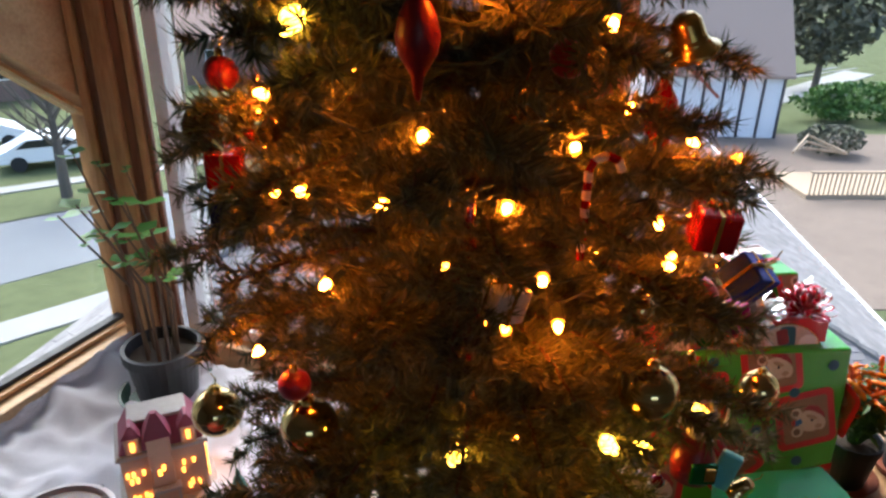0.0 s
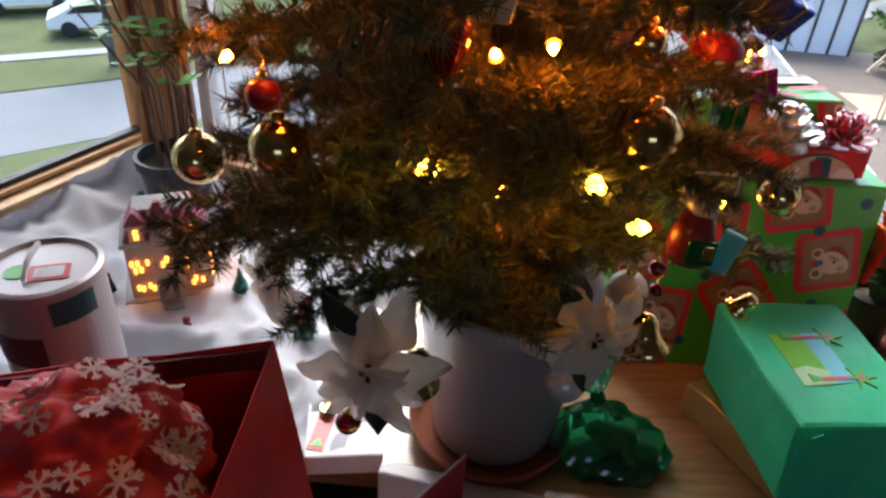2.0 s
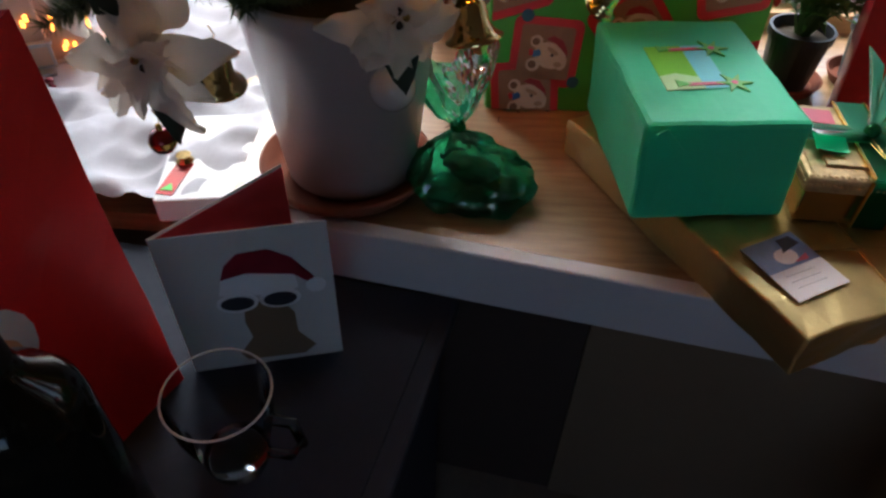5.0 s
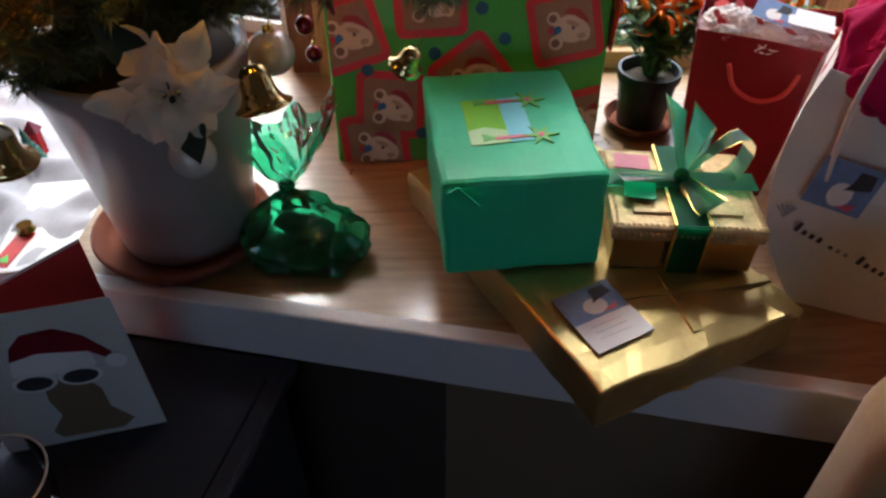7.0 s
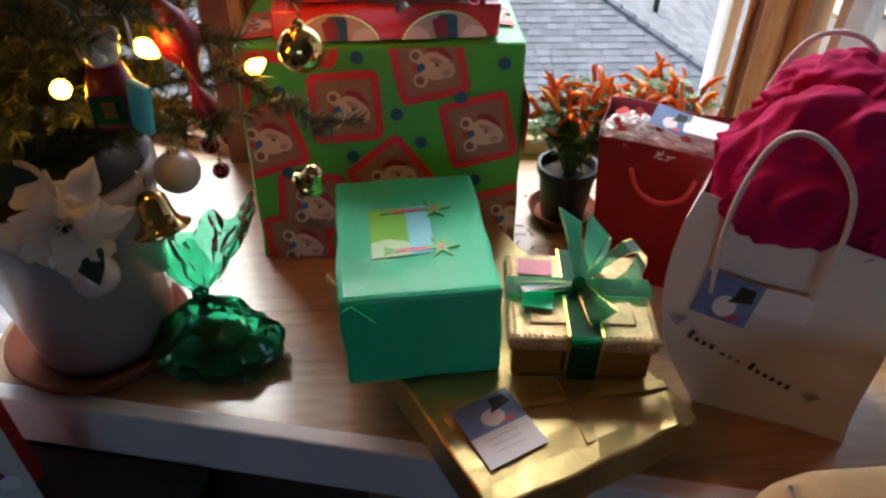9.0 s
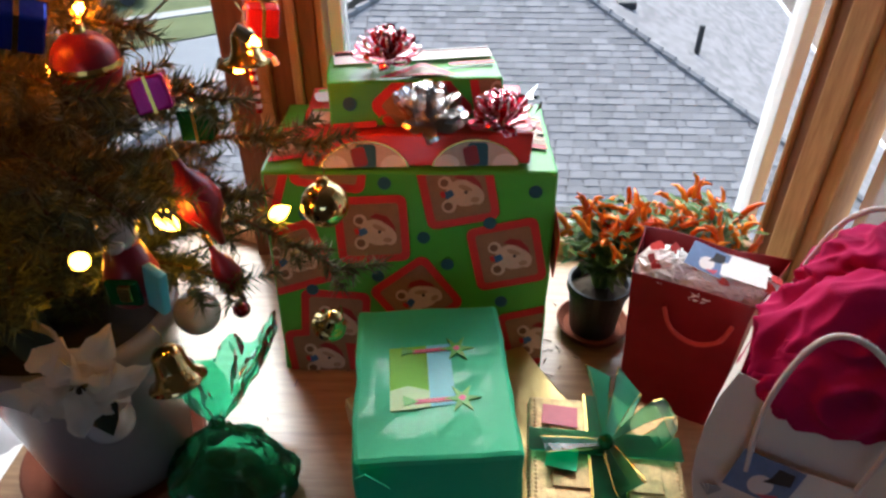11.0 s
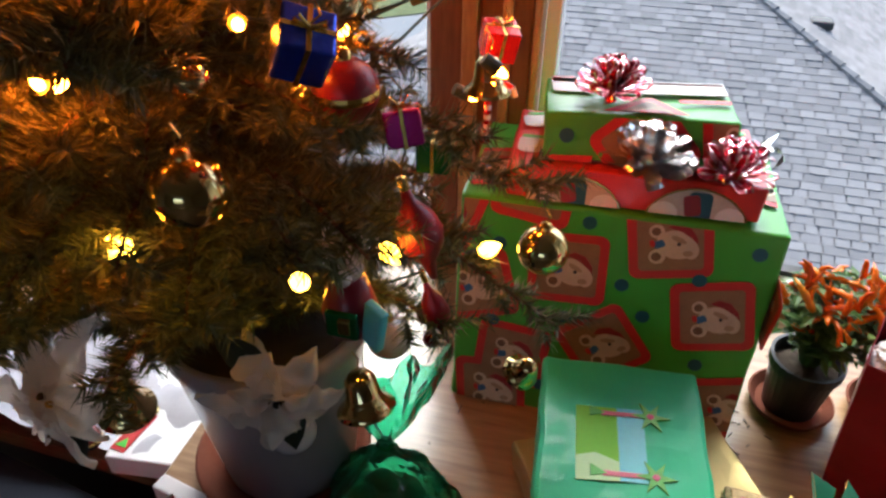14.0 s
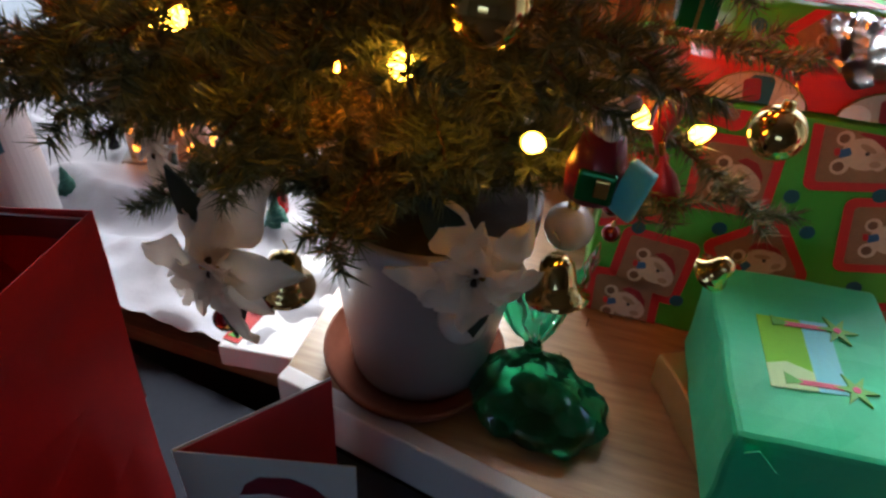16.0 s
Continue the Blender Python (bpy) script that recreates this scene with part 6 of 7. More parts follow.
for s in (-1, 1):
    part("dormer", bx(0.022, 0.020, 0.024, s * 0.038, -D / 2 + 0.008, H + 0.012, 0.002), "village_wall", vil)
    part("dormer_roof", hull([(s * 0.038 - 0.014, -D / 2 - 0.006, H + 0.036), (s * 0.038 + 0.014, -D / 2 - 0.006, H + 0.036), (s * 0.038 + 0.014, -D / 2 + 0.022, H + 0.036), (s * 0.038 - 0.014, -D / 2 + 0.022, H + 0.036)],
                             [(s * 0.038 - 0.002, -D / 2, H + 0.050), (s * 0.038 + 0.002, -D / 2, H + 0.050), (s * 0.038 + 0.002, -D / 2 + 0.02, H + 0.050), (s * 0.038 - 0.002, -D / 2 + 0.02, H + 0.050)]), "village_roof", vil)
    part("window", bx(0.0055, 0.004, 0.011, s * 0.038, -D / 2 - 0.003, H + 0.018), "lit_window", vil)
for px, pz in ((-0.052, 0.056), (-0.044, 0.056), (-0.048, 0.046), (-0.040, 0.047), (-0.030, 0.056), (-0.048, 0.022), (-0.042, 0.020), (-0.032, 0.023), (-0.027, 0.019),
               (0.026, 0.056), (0.024, 0.045), (0.040, 0.056), (0.030, 0.020), (0.034, 0.025), (0.044, 0.022)):
    part("window", bx(0.0040, 0.004, 0.0060, px, -D / 2 - 0.0012, pz), "lit_window", vil)
for pz in (0.062, 0.056):
    part("window", bx(0.005, 0.004, 0.007, -0.008 + (0.006 if pz > 0.06 else 0), -D / 2 - 0.0125, pz), "lit_window", vil)
for py in (-0.022, 0.0, 0.022):
    for pz in (0.02, 0.05):
        part("window", bx(0.003, 0.010, 0.014, W / 2 + 0.001, py, pz), "lit_window", vil)
part("porch", bx(0.040, 0.016, 0.005, -0.002, -D / 2 - 0.014, 0.034, 0.001), "village_stone", vil)
for s in (-1, 1):
    part("porch_post", bx(0.004, 0.004, 0.026, -0.002 + s * 0.016, -D / 2 - 0.019, 0.009), "village_stone", vil)
part("steps", bx(0.030, 0.022, 0.006, -0.002, -D / 2 - 0.020, 0.0, 0.001), "village_stone", vil)


def mini_tree(x, y, z, h, label="small flocked green village tree"):
    g = thing("village_tree", label, "village tree", x, y, z, group="village trees")
    pr = [(0.0, 0.0)]
    for k in range(9):
        s = k / 9
        pr += [(h * 0.30 * (1 - s) + 0.002, h * (0.06 + s * 0.94)), (h * 0.22 * (1 - s) + 0.001, h * (0.10 + s * 0.94))]
    pr.append((0.0, h * 1.05))
    part("crown", crumple(lathe(pr, 16), 0.003, 90, x), "fir_mini", g)
    part("base", lathe([(0.0, 0.0), (0.010, 0.0), (0.010, 0.006), (0.0, 0.006)], 12), "village_stone", g)


mini_tree(-0.285, 0.93, -0.044, 0.075)
mini_tree(-0.15, 0.83, -0.044, 0.080)
mini_tree(-0.31, 1.02, -0.044, 0.045)
mini_tree(-0.50, 0.80, -0.040, 0.05)


def figurine(x, y, z, h, coat, label):
    g = thing("village_figurine", label, "figurine", x, y, z, random.uniform(0, 360), group="village figurines")
    b = lathe([(0.0, 0.0), (h * 0.28, 0.0), (h * 0.22, h * 0.3), (h * 0.14, h * 0.65), (h * 0.07, h * 0.74), (h * 0.15, h * 0.82), (h * 0.15, h * 0.92), (0.0, h)], 14)
    part("figure", b, coat, g, smooth=True)


figurine(-0.345, 0.835, -0.044, 0.042, "red_matt", "little figurine in a long red dress")
figurine(-0.515, 0.93, -0.034, 0.036, "ink", "little lamp-lighter figurine in black")
figurine(-0.205, 0.86, -0.044, 0.030, "navy_foil", "little carol singer figurine in blue")
figurine(-0.235, 0.835, -0.044, 0.028, "village_stone", "little carol singer figurine in grey")
lamp = thing("village_lantern", "small red lit village lantern", "lantern", -0.165, 0.875, -0.044)
part("body", bx(0.016, 0.016, 0.05, bev=0.002), "red_foil", lamp)
part("flame_window", bx(0.007, 0.002, 0.012, 0, -0.0095, 0.012), "lit_window", lamp)
part("roof", hull([(-0.011, -0.011, 0.05), (0.011, -0.011, 0.05), (0.011, 0.011, 0.05), (-0.011, 0.011, 0.05)], [(-0.001, -0.001, 0.066), (0.001, -0.001, 0.066), (0.001, 0.001, 0.066), (-0.001, 0.001, 0.066)]), "red_matt", lamp)

wbx = thing("white_gift_box", "white box with a red tag and a little gold bow", "gift box", -0.055, 0.690, -0.055, 8)
part("box", bx(0.125, 0.19, 0.036, 0, 0, 0, 0.003), "paper", wbx)
part("red_tag", bx(0.022, 0.066, 0.001, -0.042, -0.052, 0.0365, rot=(0, 0, -14)), "red_print", wbx)
part("green_holly", plate([(-0.056, -0.076), (-0.040, -0.079), (-0.044, -0.064)], 0.0008), "leaf_print", wbx).matrix_basis = pose(0, 0, 0.0378)
part("gold_bow", lathe([(0.0, 0.0), (0.012, 0.003), (0.007, 0.008), (0.010, 0.012), (0.0, 0.012)], 9, None, -0.035, -0.018, 0.037), "gold_metal", wbx)

tin = thing("round_tin", "tall round gift tin printed with holiday patches", "tin", -0.388, 0.605, -0.046)
TR, TH = 0.062, 0.292
part("body", lathe([(0.0, 0.0), (TR - 0.002, 0.0), (TR, 0.004), (TR, TH - 0.012), (TR + 0.002, TH - 0.010), (TR + 0.002, TH), (TR - 0.004, TH + 0.002), (TR - 0.008, TH - 0.003), (0.0, TH - 0.003)], 48), "tin", tin, smooth=False)
for k in range(14):
    a0, z0, dz = k * 1.31, 0.03 + 0.055 * (k % 5), 0.042
    b = bmesh.new()
    lo, hi = [], []
    for j in range(6):
        a = a0 + 0.11 * j
        lo.append(b.verts.new(((TR + 0.0008) * math.cos(a), (TR + 0.0008) * math.sin(a), z0)))
        hi.append(b.verts.new(((TR + 0.0008) * math.cos(a), (TR + 0.0008) * math.sin(a), z0 + dz)))
    for j in range(5):
        b.faces.new((lo[j], lo[j + 1], hi[j + 1], hi[j]))
    part("printed_patch", b, ("red_matt", "green_foil", "card_paper", "dark_red", "navy_print")[k % 5], tin)
part("lid_label", plate(rounded(0.042, 0.030, 0.002, 0.012, -0.008, 20), 0.0006), "red_print", tin).matrix_basis = pose(0, 0, TH - 0.002)
part("lid_label_inner", plate(rounded(0.030, 0.020, 0.002, 0.012, -0.008, 20), 0.0010), "card_paper", tin).matrix_basis = pose(0, 0, TH - 0.002)
part("lid_patch", disc(0.014, -0.022, -0.012, TH - 0.0018), "leaf_print", tin)
part("ribbon", tube([(-0.004, -0.03, TH), (-0.008, -0.01, TH + 0.012), (-0.012, 0.022, TH + 0.016)], 0.003, 6), "cord", tin)

# houseplant in the corner
hp = thing("houseplant", "straggly houseplant in a dark green pot in the window corner", "houseplant", -0.50, 1.235, -0.035)
part("pot", lathe([(0.0, 0.0), (0.058, 0.0), (0.072, 0.105), (0.078, 0.105), (0.078, 0.125), (0.070, 0.125), (0.066, 0.10), (0.0, 0.10)], 32), "plastic", hp, smooth=False)
part("saucer", lathe([(0.0, 0.001), (0.085, 0.001), (0.098, 0.022), (0.093, 0.022), (0.08, 0.006), (0.0, 0.006)], 32), "green_pot", hp)
part("soil", disc(0.066, 0, 0, 0.102), "soil", hp)
lvs, lfs = [], []
for k in range(9):
    a = k * 2.4 + 0.6
    r, h = 0.05 + 0.012 * (k % 4), 0.26 + 0.045 * (k % 5)
    tip = Vector((-0.05 + math.cos(a) * r - 0.04 * (k % 2), math.sin(a) * r * 0.7, 0.10 + h))
    mid = Vector((math.cos(a) * 0.04, math.sin(a) * 0.03, 0.10 + h * 0.5))
    part("stem", tube([(math.cos(a) * 0.03, math.sin(a) * 0.03, 0.10), mid, tip], [0.004, 0.003, 0.0015], 6), "twig", hp)
    for j in range(3):
        c = mid.lerp(tip, 0.3 + 0.33 * j)
        for s in range(2):
            ang = a + j * 2 + s * 3.1
            u = Vector((math.cos(ang), math.sin(ang), 0.25)).normalized()
            w = u.cross(Vector((0, 0, 1))).normalized()
            L = random.uniform(0.018, 0.044) * (1.0 if (k + j) % 3 else 1.5)
            i = len(lvs)
            lvs += [tuple(c), tuple(c + u * L * 0.5 + w * L * 0.42), tuple(c + u * L + Vector((0, 0, -0.004))), tuple(c + u * L * 0.5 - w * L * 0.42)]
            lfs.append((i, i + 1, i + 2, i + 3))
raw("leaves", lvs, lfs, "leaf_big", hp)


# ---------------------------------------------------------------- pepper plants
def pepper_plant(x, y, n, spread, height, seed, label):
    rg = np.random.default_rng(seed)
    sc = thing("plant_saucer", "small terracotta saucer under a pepper plant", "plant saucer", x, y, 0.0, group="plant saucers")
    part("dish", lathe([(0.0, 0.002), (0.046, 0.002), (0.055, 0.018), (0.052, 0.019), (0.043, 0.006), (0.0, 0.006)], 32), "terracotta", sc)
    g = thing("pepper_plant", label, "pepper plant", x, y, 0.006, group="pepper plants")
    part("pot", lathe([(0.0, 0.0), (0.034, 0.0), (0.043, 0.075), (0.046, 0.075), (0.046, 0.088), (0.042, 0.088), (0.040, 0.070), (0.0, 0.070)], 30), "plastic", g)
    part("soil", crumple(lathe([(0.041, 0.072), (0.02, 0.076), (0.0, 0.078)], 20), 0.003, 90, seed), "soil", g)
    st = bmesh.new()
    lv, lf = [], []
    pb = bmesh.new()
    path = [(0, 0, 0), (0.0005, 0, 0.008), (0.003, 0, 0.017), (0.009, 0, 0.025), (0.018, 0, 0.029)]
    tube(path, [0.0026, 0.0040, 0.0038, 0.0027, 0.0005], 7, pb)
    pod = None
    for k in range(n):
        a, rr = rg.uniform(0, 2 * math.pi), math.sqrt(rg.uniform(0.02, 1))
        ex, ey = math.cos(a) * rr * spread[0] + spread[2], math.sin(a) * rr * spread[1]
        ez = 0.085 + height * (1 - 0.35 * rr * rr) * rg.uniform(0.75, 1.05)
        tip = Vector((ex, ey, ez))
        mid = Vector((ex * 0.35, ey * 0.35, 0.08 + (ez - 0.08) * 0.55))
        tube([(ex * 0.06, ey * 0.06, 0.07), mid, tip], [0.0022, 0.0016, 0.0008], 5, st)
        for j in range(18):
            c = mid.lerp(tip, rg.uniform(0.0, 1.0)) + Vector(rg.normal(size=3)) * 0.010
            an = rg.uniform(0, 6.28)
            u = Vector((math.cos(an), math.sin(an), rg.uniform(-0.5, 0.4))).normalized()
            w = u.cross(Vector((0, 0, 1))).normalized()
            L = rg.uniform(0.012, 0.026)
            i = len(lv)
            lv += [tuple(c), tuple(c + u * L * 0.45 + w * L * 0.22 + Vector((0, 0, 0.002))), tuple(c + u * L), tuple(c + u * L * 0.45 - w * L * 0.22 + Vector((0, 0, 0.002)))]
            lf.append((i, i + 1, i + 2, i + 3))
        if pod is None:
            pod = part("pepper", pb, "pepper", g, smooth=True)
            o = pod
        else:
            o = new("pepper", pod.data)
            o.parent = g
        s = rg.uniform(0.8, 1.3)
        hang = rg.uniform() < 0.22
        o.matrix_basis = Matrix.Translation(tip) @ pose(0, 0, 0, rg.uniform(-55, 55) + (150 if hang else 0), rg.uniform(-50, 50), rg.uniform(0, 360)) @ Matrix.Diagonal((s, s, s, 1))
    part("stem", st, "stem", g)["kind"] = "stuff"
    raw("leaves", lv, lf, "leaf", g)["kind"] = "stuff"


pepper_plant(0.757, 0.905, 66, (0.085, 0.065, 0.02), 0.125, 3, "potted pepper plant covered in orange chillies")
pepper_plant(0.885, 0.925, 66, (0.085, 0.065, 0.0), 0.125, 8, "potted pepper plant with orange and red chillies behind the red bag")
twg = thing("twig_scraps", "dry leaf and twig scraps on the sill", "debris", kind="stuff")
tb = bmesh.new()
for k in range(26):
    x, y = random.uniform(0.66, 0.74), random.uniform(0.80, 1.03)
    if k > 18:
        x, y = random.uniform(0.25, 0.40), random.uniform(0.70, 0.95)
    a, L = random.uniform(0, 3.1), random.uniform(0.004, 0.014)
    tube([(x, y, 0.0015), (x + math.cos(a) * L, y + math.sin(a) * L, 0.002)], 0.0009, 4, tb)
part("scraps", tb, "twig", twg)

# ---------------------------------------------------------------- the dark chest and what stands on it
CH = -0.072
chest = thing("dark_chest", "dark grey painted chest standing under the window sill", "chest", 0, 0, 0)
top_l = [(0.285, 0.500), (0.215, 0.195), (0.12, -0.02), (-0.80, -0.02), (-0.80, 0.66), (0.0, 0.545)]
part("top", hull([(x, y, CH - 0.020) for x, y in top_l[::-1]], [(x, y, CH) for x, y in top_l[::-1]], 0.006), "chest", chest)
mid_l = [(0.262, 0.49), (0.190, 0.19), (0.10, 0.0), (-0.78, 0.0), (-0.78, 0.64), (0.0, 0.535)]
part("body", hull([(x, y, -0.62) for x, y in mid_l[::-1]], [(x, y, CH - 0.020) for x, y in mid_l[::-1]]), "chest", chest)
part("moulding", hull([(x, y, CH) for x, y in ((0.245, 0.47), (0.255, 0.468), (0.190, 0.20), (0.180, 0.203))], [(x, y, CH + 0.004) for x, y in ((0.246, 0.47), (0.254, 0.468), (0.189, 0.20), (0.181, 0.203))]), "chest", chest)

card = thing("greeting_card", "standing Christmas card picturing a horse in a red cap", "greeting card")
cl, cr, cb = Vector((0.008, 0.374, CH + 0.002)), Vector((0.158, 0.412, CH + 0.002)), Vector((0.100, 0.490, CH + 0.002))
CHH = 0.192
cdir = (cr - cl).normalized()
cn = cdir.cross(Vector((0, 0, 1)))
part("front_leaf", hull([cl, cr, cr - cn * 0.001, cl - cn * 0.001], [p + Vector((0, 0.0, CHH)) for p in (cl, cr, cr - cn * 0.001, cl - cn * 0.001)]), "card_paper", card)
bd = (cb - cl).normalized()
bn = bd.cross(Vector((0, 0, 1)))
part("back_leaf", hull([cl - bn * 0.001, cb - bn * 0.001, cb - bn * 0.002, cl - bn * 0.002], [p + Vector((0, 0, CHH)) for p in (cl - bn * 0.001, cb - bn * 0.001, cb - bn * 0.002, cl - bn * 0.002)]), "card_paper", card)
part("red_inside", hull([cl, cb, cb - bn * 0.0008, cl - bn * 0.0008], [p + Vector((0, 0, CHH - 0.003)) for p in (cl, cb, cb - bn * 0.0008, cl - bn * 0.0008)]), "card_red", card)
cf = on_face(cl + cn * 0.0006, cdir, (0, 0, 1))
for nm, mt_, pts, t in (("brown_muzzle", "tan_panel", [(0.055, 0.010), (0.115, 0.008), (0.128, 0.02), (0.112, 0.045), (0.112, 0.075), (0.100, 0.098), (0.066, 0.098), (0.062, 0.07), (0.066, 0.045), (0.050, 0.022)], 0.0006),
                        ("cap_trim", "paper", [(0.045, 0.112), (0.105, 0.104), (0.120, 0.112), (0.118, 0.130), (0.075, 0.138), (0.050, 0.132)], 0.0009),
                        ("red_cap", "red_matt", [(0.050, 0.133), (0.075, 0.139), (0.117, 0.131), (0.133, 0.115), (0.136, 0.124), (0.118, 0.152), (0.098, 0.166), (0.070, 0.164), (0.056, 0.150)], 0.0011)):
    part(nm, plate(pts, t), {"tan_panel": "tan"}.get(mt_, mt_), card).matrix_basis = cf
for gx in (0.060, 0.101):
    part("sunglass_rim", plate([(gx + 0.020 * math.cos(a), 0.099 + 0.013 * math.sin(a)) for a in [k * math.pi / 8 for k in range(16)]], 0.0013), "paper", card).matrix_basis = cf
    part("sunglass_lens", plate([(gx + 0.016 * math.cos(a), 0.099 + 0.0095 * math.sin(a)) for a in [k * math.pi / 8 for k in range(16)]], 0.0017), "ink", card).matrix_basis = cf
part("pompom", plate([(0.137 + 0.010 * math.cos(k * 0.7), 0.112 + 0.010 * math.sin(k * 0.7)) for k in range(9)], 0.0014), "paper", card).matrix_basis = cf

wine = thing("wine_bottle", "dark wine bottle with a black capsule on the chest", "wine bottle", -0.016, 0.196, CH)
wine.scale = (1.28, 1.28, 1.095)
part("glass", lathe([(0.0, 0.012), (0.020, 0.006), (0.034, 0.0), (0.0375, 0.005), (0.0375, 0.175), (0.036, 0.190), (0.029, 0.205), (0.018, 0.219), (0.0148, 0.232), (0.0142, 0.245)], 40), "bottle", wine, smooth=True)
part("capsule", lathe([(0.0150, 0.228), (0.0148, 0.285), (0.0162, 0.287), (0.0162, 0.298), (0.0148, 0.301), (0.0, 0.301)], 32), "capsule", wine, "black foil capsule", True)

mug = thing("drinking_glass", "empty clear glass mug on the dark chest", "drinking glass", 0.080, 0.277, CH)
bowl = lathe([(0.0, 0.0), (0.026, 0.0), (0.030, 0.010), (0.0345, 0.040), (0.0435, 0.080), (0.0463, 0.112)], 40)
part("bowl", bowl, "mug_glass", mug, smooth=True)
# pearl-coloured ring stands in for the highlight along the clear rim
part("rim", tube([(0.0463 * math.cos(k * math.pi / 16), 0.0463 * math.sin(k * math.pi / 16), 0.113) for k in range(33)], 0.0011, 6), "pearl", mug, "pearl ring painting the glint on the glass rim", True)
part("base", lathe([(0.0, 0.002), (0.027, 0.002), (0.031, 0.018), (0.026, 0.022), (0.0, 0.016)], 30), "tumbler", mug, "thick clear base", True)
part("handle", tube([(0.040, -0.005, 0.085), (0.064, -0.010, 0.088), (0.070, -0.012, 0.060), (0.056, -0.010, 0.034), (0.034, -0.006, 0.030)], 0.005, 8), "tumbler", mug, smooth=True)

santa = bag("santa_gift_bag", "red paper gift bag with a Santa face and tissue",
            [(-0.004, 0.365, CH), (-0.125, 0.10, CH), (-0.36, 0.12, CH), (-0.29, 0.36, CH)][::-1],
            [(-0.088, 0.462, 0.285), (-0.095, 0.170, 0.275), (-0.37, 0.15, 0.27), (-0.345, 0.385, 0.285)][::-1], "santa_bag")
ts = tissue("tissue", santa, -0.205, 0.31, 0.255, 0.098, 0.10, 0.085, "snow_tissue", 4.0, 2.4)
tissue("tissue", santa, -0.16, 0.24, 0.20, 0.055, 0.055, 0.10, "snow_tissue", 7.0, 2.6)
# dark red sheet along the inside of the bag's back panel
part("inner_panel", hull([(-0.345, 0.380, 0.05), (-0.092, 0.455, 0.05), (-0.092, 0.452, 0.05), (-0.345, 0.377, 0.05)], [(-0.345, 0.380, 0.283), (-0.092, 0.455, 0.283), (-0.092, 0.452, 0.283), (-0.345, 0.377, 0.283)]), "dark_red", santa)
part("handle", tube([(-0.30, 0.17, 0.20), (-0.26, 0.165, 0.262), (-0.19, 0.165, 0.272), (-0.13, 0.175, 0.235), (-0.115, 0.18, 0.19)], 0.0045, 8), "red_cord", santa, "red cord handle")
flake = bmesh.new()
for k in range(6):
    a = k * math.pi / 3
    c, s = math.cos(a), math.sin(a)
    hull([(-s * 0.0012, c * 0.0012, 0), (s * 0.0012, -c * 0.0012, 0), (c * 0.014 + s * 0.0012, s * 0.014 - c * 0.0012, 0), (c * 0.014 - s * 0.0012, s * 0.014 + c * 0.0012, 0)],
         [(-s * 0.0012, c * 0.0012, 0.0006), (s * 0.0012, -c * 0.0012, 0.0006), (c * 0.014 + s * 0.0012, s * 0.014 - c * 0.0012, 0.0006), (c * 0.014 - s * 0.0012, s * 0.014 + c * 0.0012, 0.0006)], bm=flake)
    for b_ in (-0.7, 0.7):
        c2, s2 = math.cos(a + b_), math.sin(a + b_)
        ox, oy = c * 0.008, s * 0.008
        hull([(ox - s2 * 0.001, oy + c2 * 0.001, 0), (ox + s2 * 0.001, oy - c2 * 0.001, 0), (ox + c2 * 0.006 + s2 * 0.001, oy + s2 * 0.006 - c2 * 0.001, 0), (ox + c2 * 0.006 - s2 * 0.001, oy + s2 * 0.006 + c2 * 0.001, 0)],
             [(ox - s2 * 0.001, oy + c2 * 0.001, 0.0006), (ox + s2 * 0.001, oy - c2 * 0.001, 0.0006), (ox + c2 * 0.006 + s2 * 0.001, oy + s2 * 0.006 - c2 * 0.001, 0.0006), (ox + c2 * 0.006 - s2 * 0.001, oy + s2 * 0.006 + c2 * 0.001, 0.0006)], bm=flake)
fl = None
faces_ = [p for p in ts.data.polygons if p.normal.z > 0.0 or p.normal.y < 0.0]
for k in range(150):
    p = random.choice(faces_)
    if fl is None:
        fl = part("printed_snowflake", flake, "white_flake", ts)
        o = fl
    else:
        o = new("printed_snowflake", fl.data)
        o.parent = ts
    sc = random.uniform(0.55, 1.25)
    o.matrix_basis = Matrix.Translation(Vector(p.center) + Vector(p.normal) * 0.003) @ Vector(p.normal).to_track_quat("Z", "Y").to_matrix().to_4x4() @ pose(0, 0, 0, 0, 0, random.uniform(0, 60)) @ Matrix.Diagonal((sc, sc, 1, 1))

# face of the bag towards the bottle: from the near rim corner to the far one
n0, n1 = Vector((-0.125, 0.10, CH)), Vector((-0.004, 0.365, CH))
h0, h1 = Vector((-0.095, 0.170, 0.275)), Vector((-0.088, 0.462, 0.285))


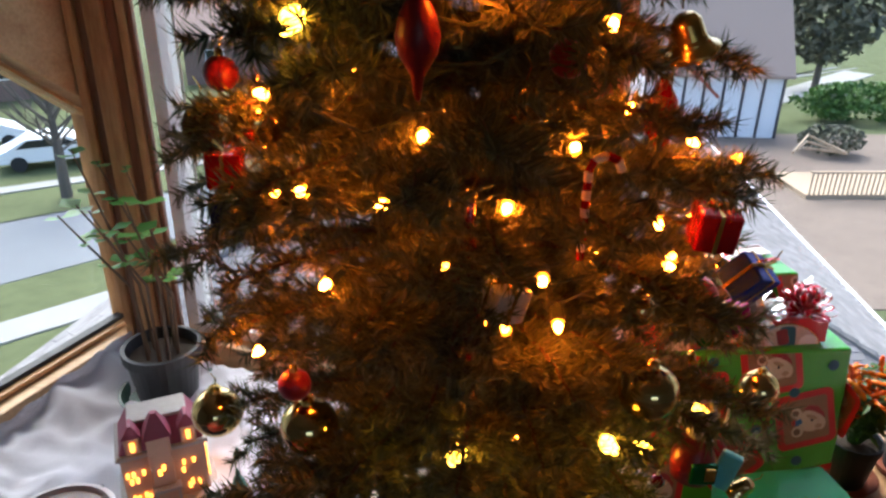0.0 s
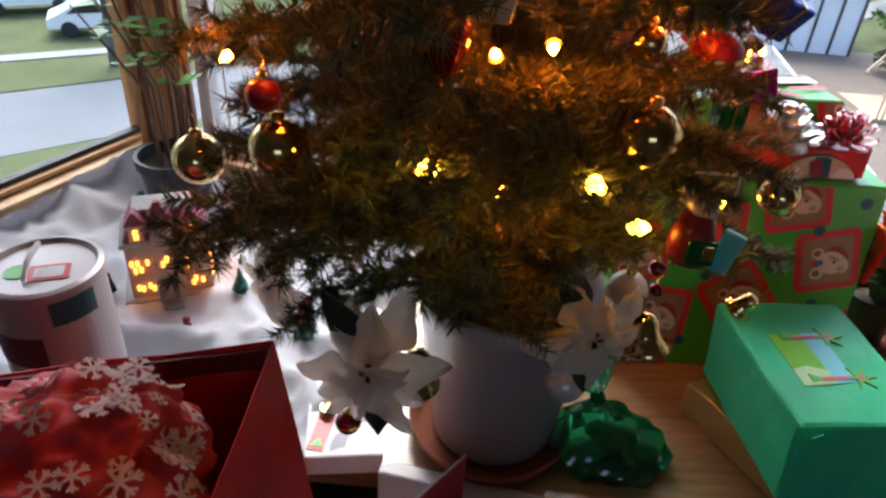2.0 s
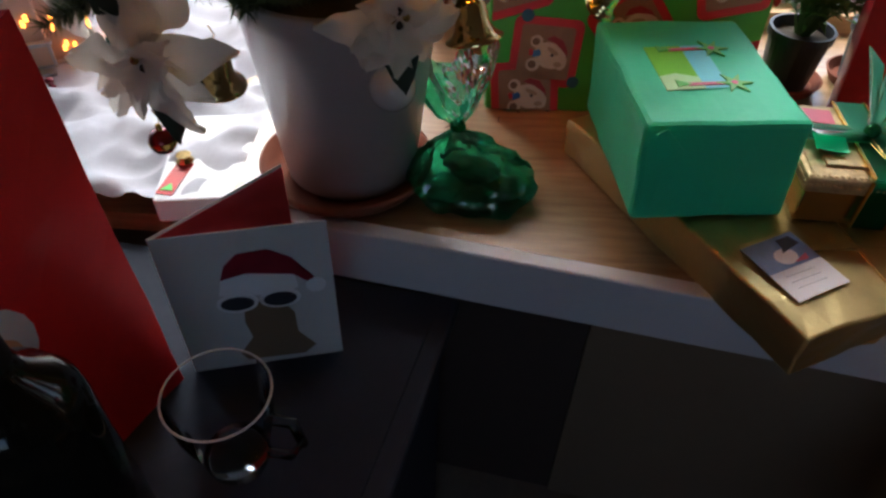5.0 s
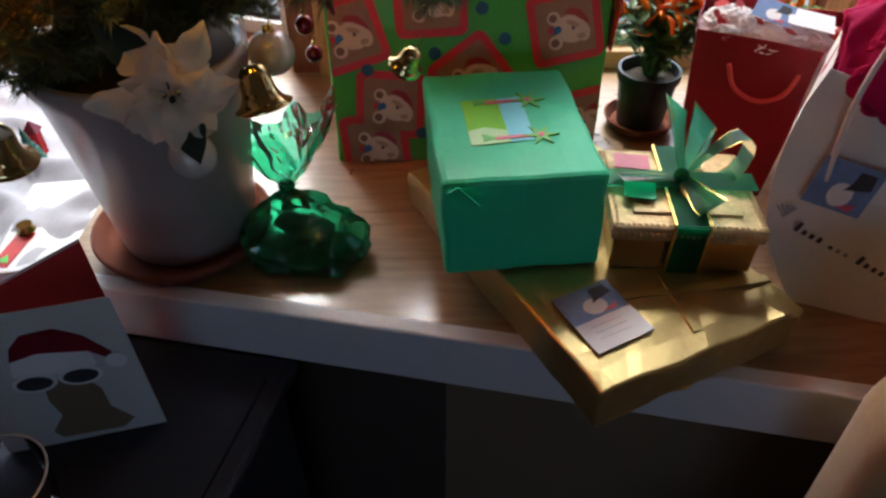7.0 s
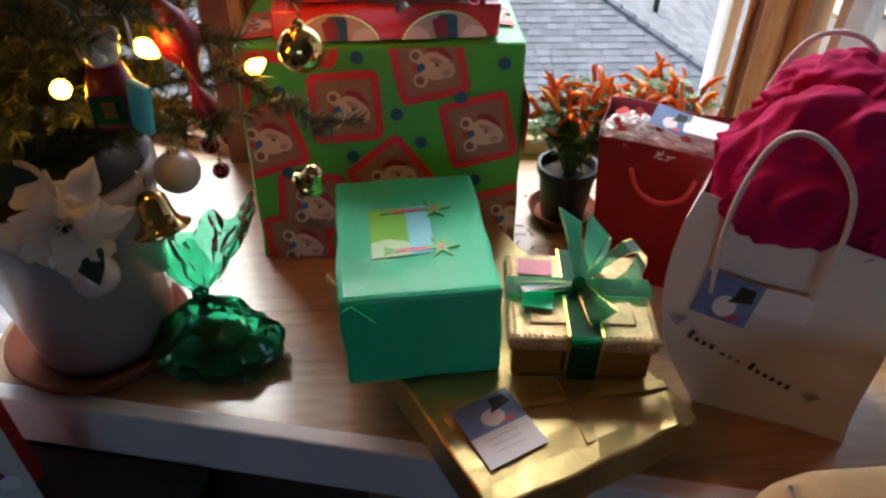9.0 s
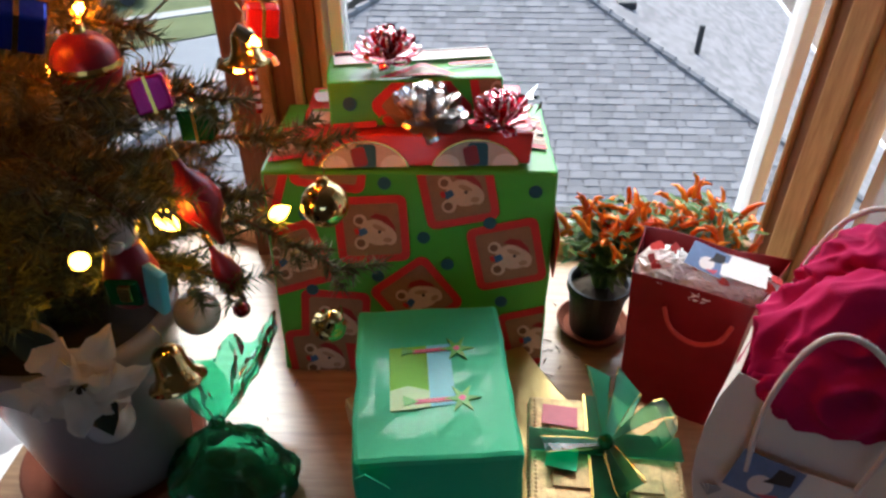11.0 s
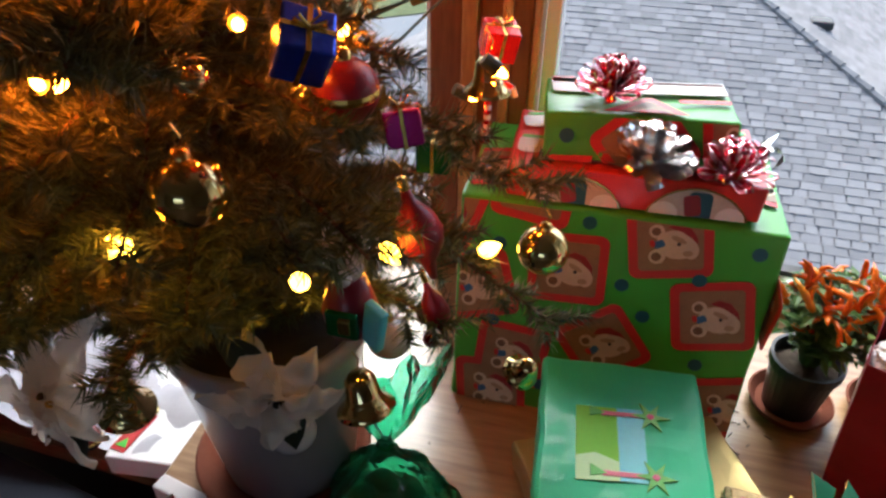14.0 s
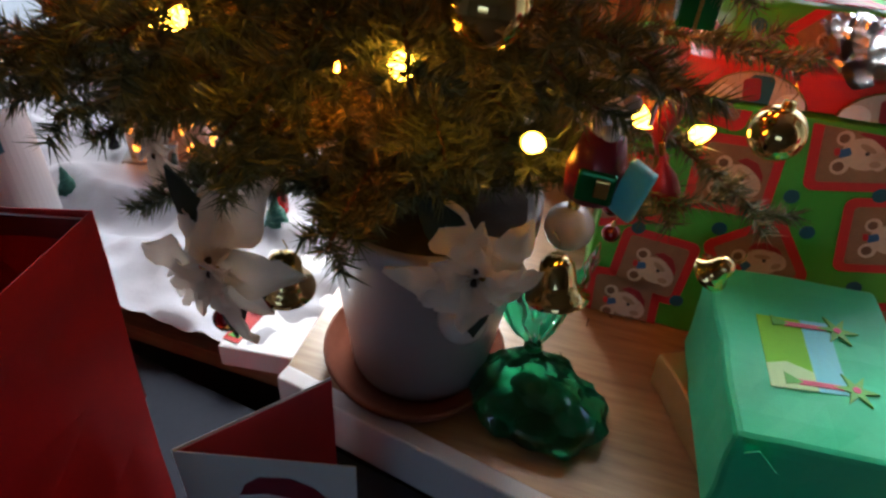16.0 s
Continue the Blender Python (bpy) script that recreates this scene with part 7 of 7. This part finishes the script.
def on_santa(u, v, out=0.007):
    u, v = u - 0.09, v + 0.12
    p = n0.lerp(n1, u).lerp(h0.lerp(h1, u), v)
    r = (n1 - n0).lerp(h1 - h0, v)
    return on_face(p + r.cross(h0 - n0).normalized() * out, r, h0 - n0)


for u, v, s in ((0.44, 0.68, 0.014), (0.20, 0.72, 0.010)):
    part("printed_star", plate([((s if k % 2 == 0 else s * 0.45) * math.cos(k * math.pi / 5 + 0.3), (s if k % 2 == 0 else s * 0.45) * math.sin(k * math.pi / 5 + 0.3)) for k in range(10)], 0.0006), "paper", santa).matrix_basis = on_santa(u, v)
turns_ = [k * math.pi / 12 for k in range(24)]
part("white_beard", plate([(0.086 * math.cos(a), 0.064 * math.sin(a)) for a in turns_], 0.0006), "blue_white", santa).matrix_basis = on_santa(0.38, 0.36, 0.008)
part("peach_face", plate([(0.058 * math.cos(a), 0.034 * math.sin(a)) for a in turns_], 0.0010), "skin_print", santa).matrix_basis = on_santa(0.42, 0.345, 0.0085)
part("red_nose", plate([(0.026 * math.cos(a), 0.014 * math.sin(a)) for a in turns_], 0.0014), "red_matt", santa).matrix_basis = on_santa(0.42, 0.275, 0.009)
part("dark_eye", plate([(0.005 * math.cos(a), 0.005 * math.sin(a)) for a in turns_], 0.0016), "ink", santa).matrix_basis = on_santa(0.38, 0.355, 0.009)

# ---------------------------------------------------------------- chair
chair = thing("upholstered_chair", "tan upholstered chair with a rounded back", "chair", 1.03, 0.20, -0.645, -8)
bpr = [(-0.23, 0.40), (-0.245, 0.74), (-0.235, 0.785), (-0.205, 0.812), (-0.10, 0.826), (0.10, 0.826), (0.205, 0.812), (0.235, 0.785), (0.245, 0.74), (0.23, 0.40)]
part("backrest", hull([(x, 0.035, z) for x, z in bpr], [(x, 0.105, z) for x, z in bpr], 0.022, seg=4), "upholstery", chair, smooth=True)
part("seat", bx(0.47, 0.42, 0.10, 0, -0.15, 0.36, 0.03, seg=4), "upholstery", chair, smooth=True)
for sx in (-0.2, 0.2):
    for sy in (-0.32, 0.07):
        part("leg", bx(0.035, 0.035, 0.37, sx, sy, 0.0, 0.004), "fir_dark", chair)
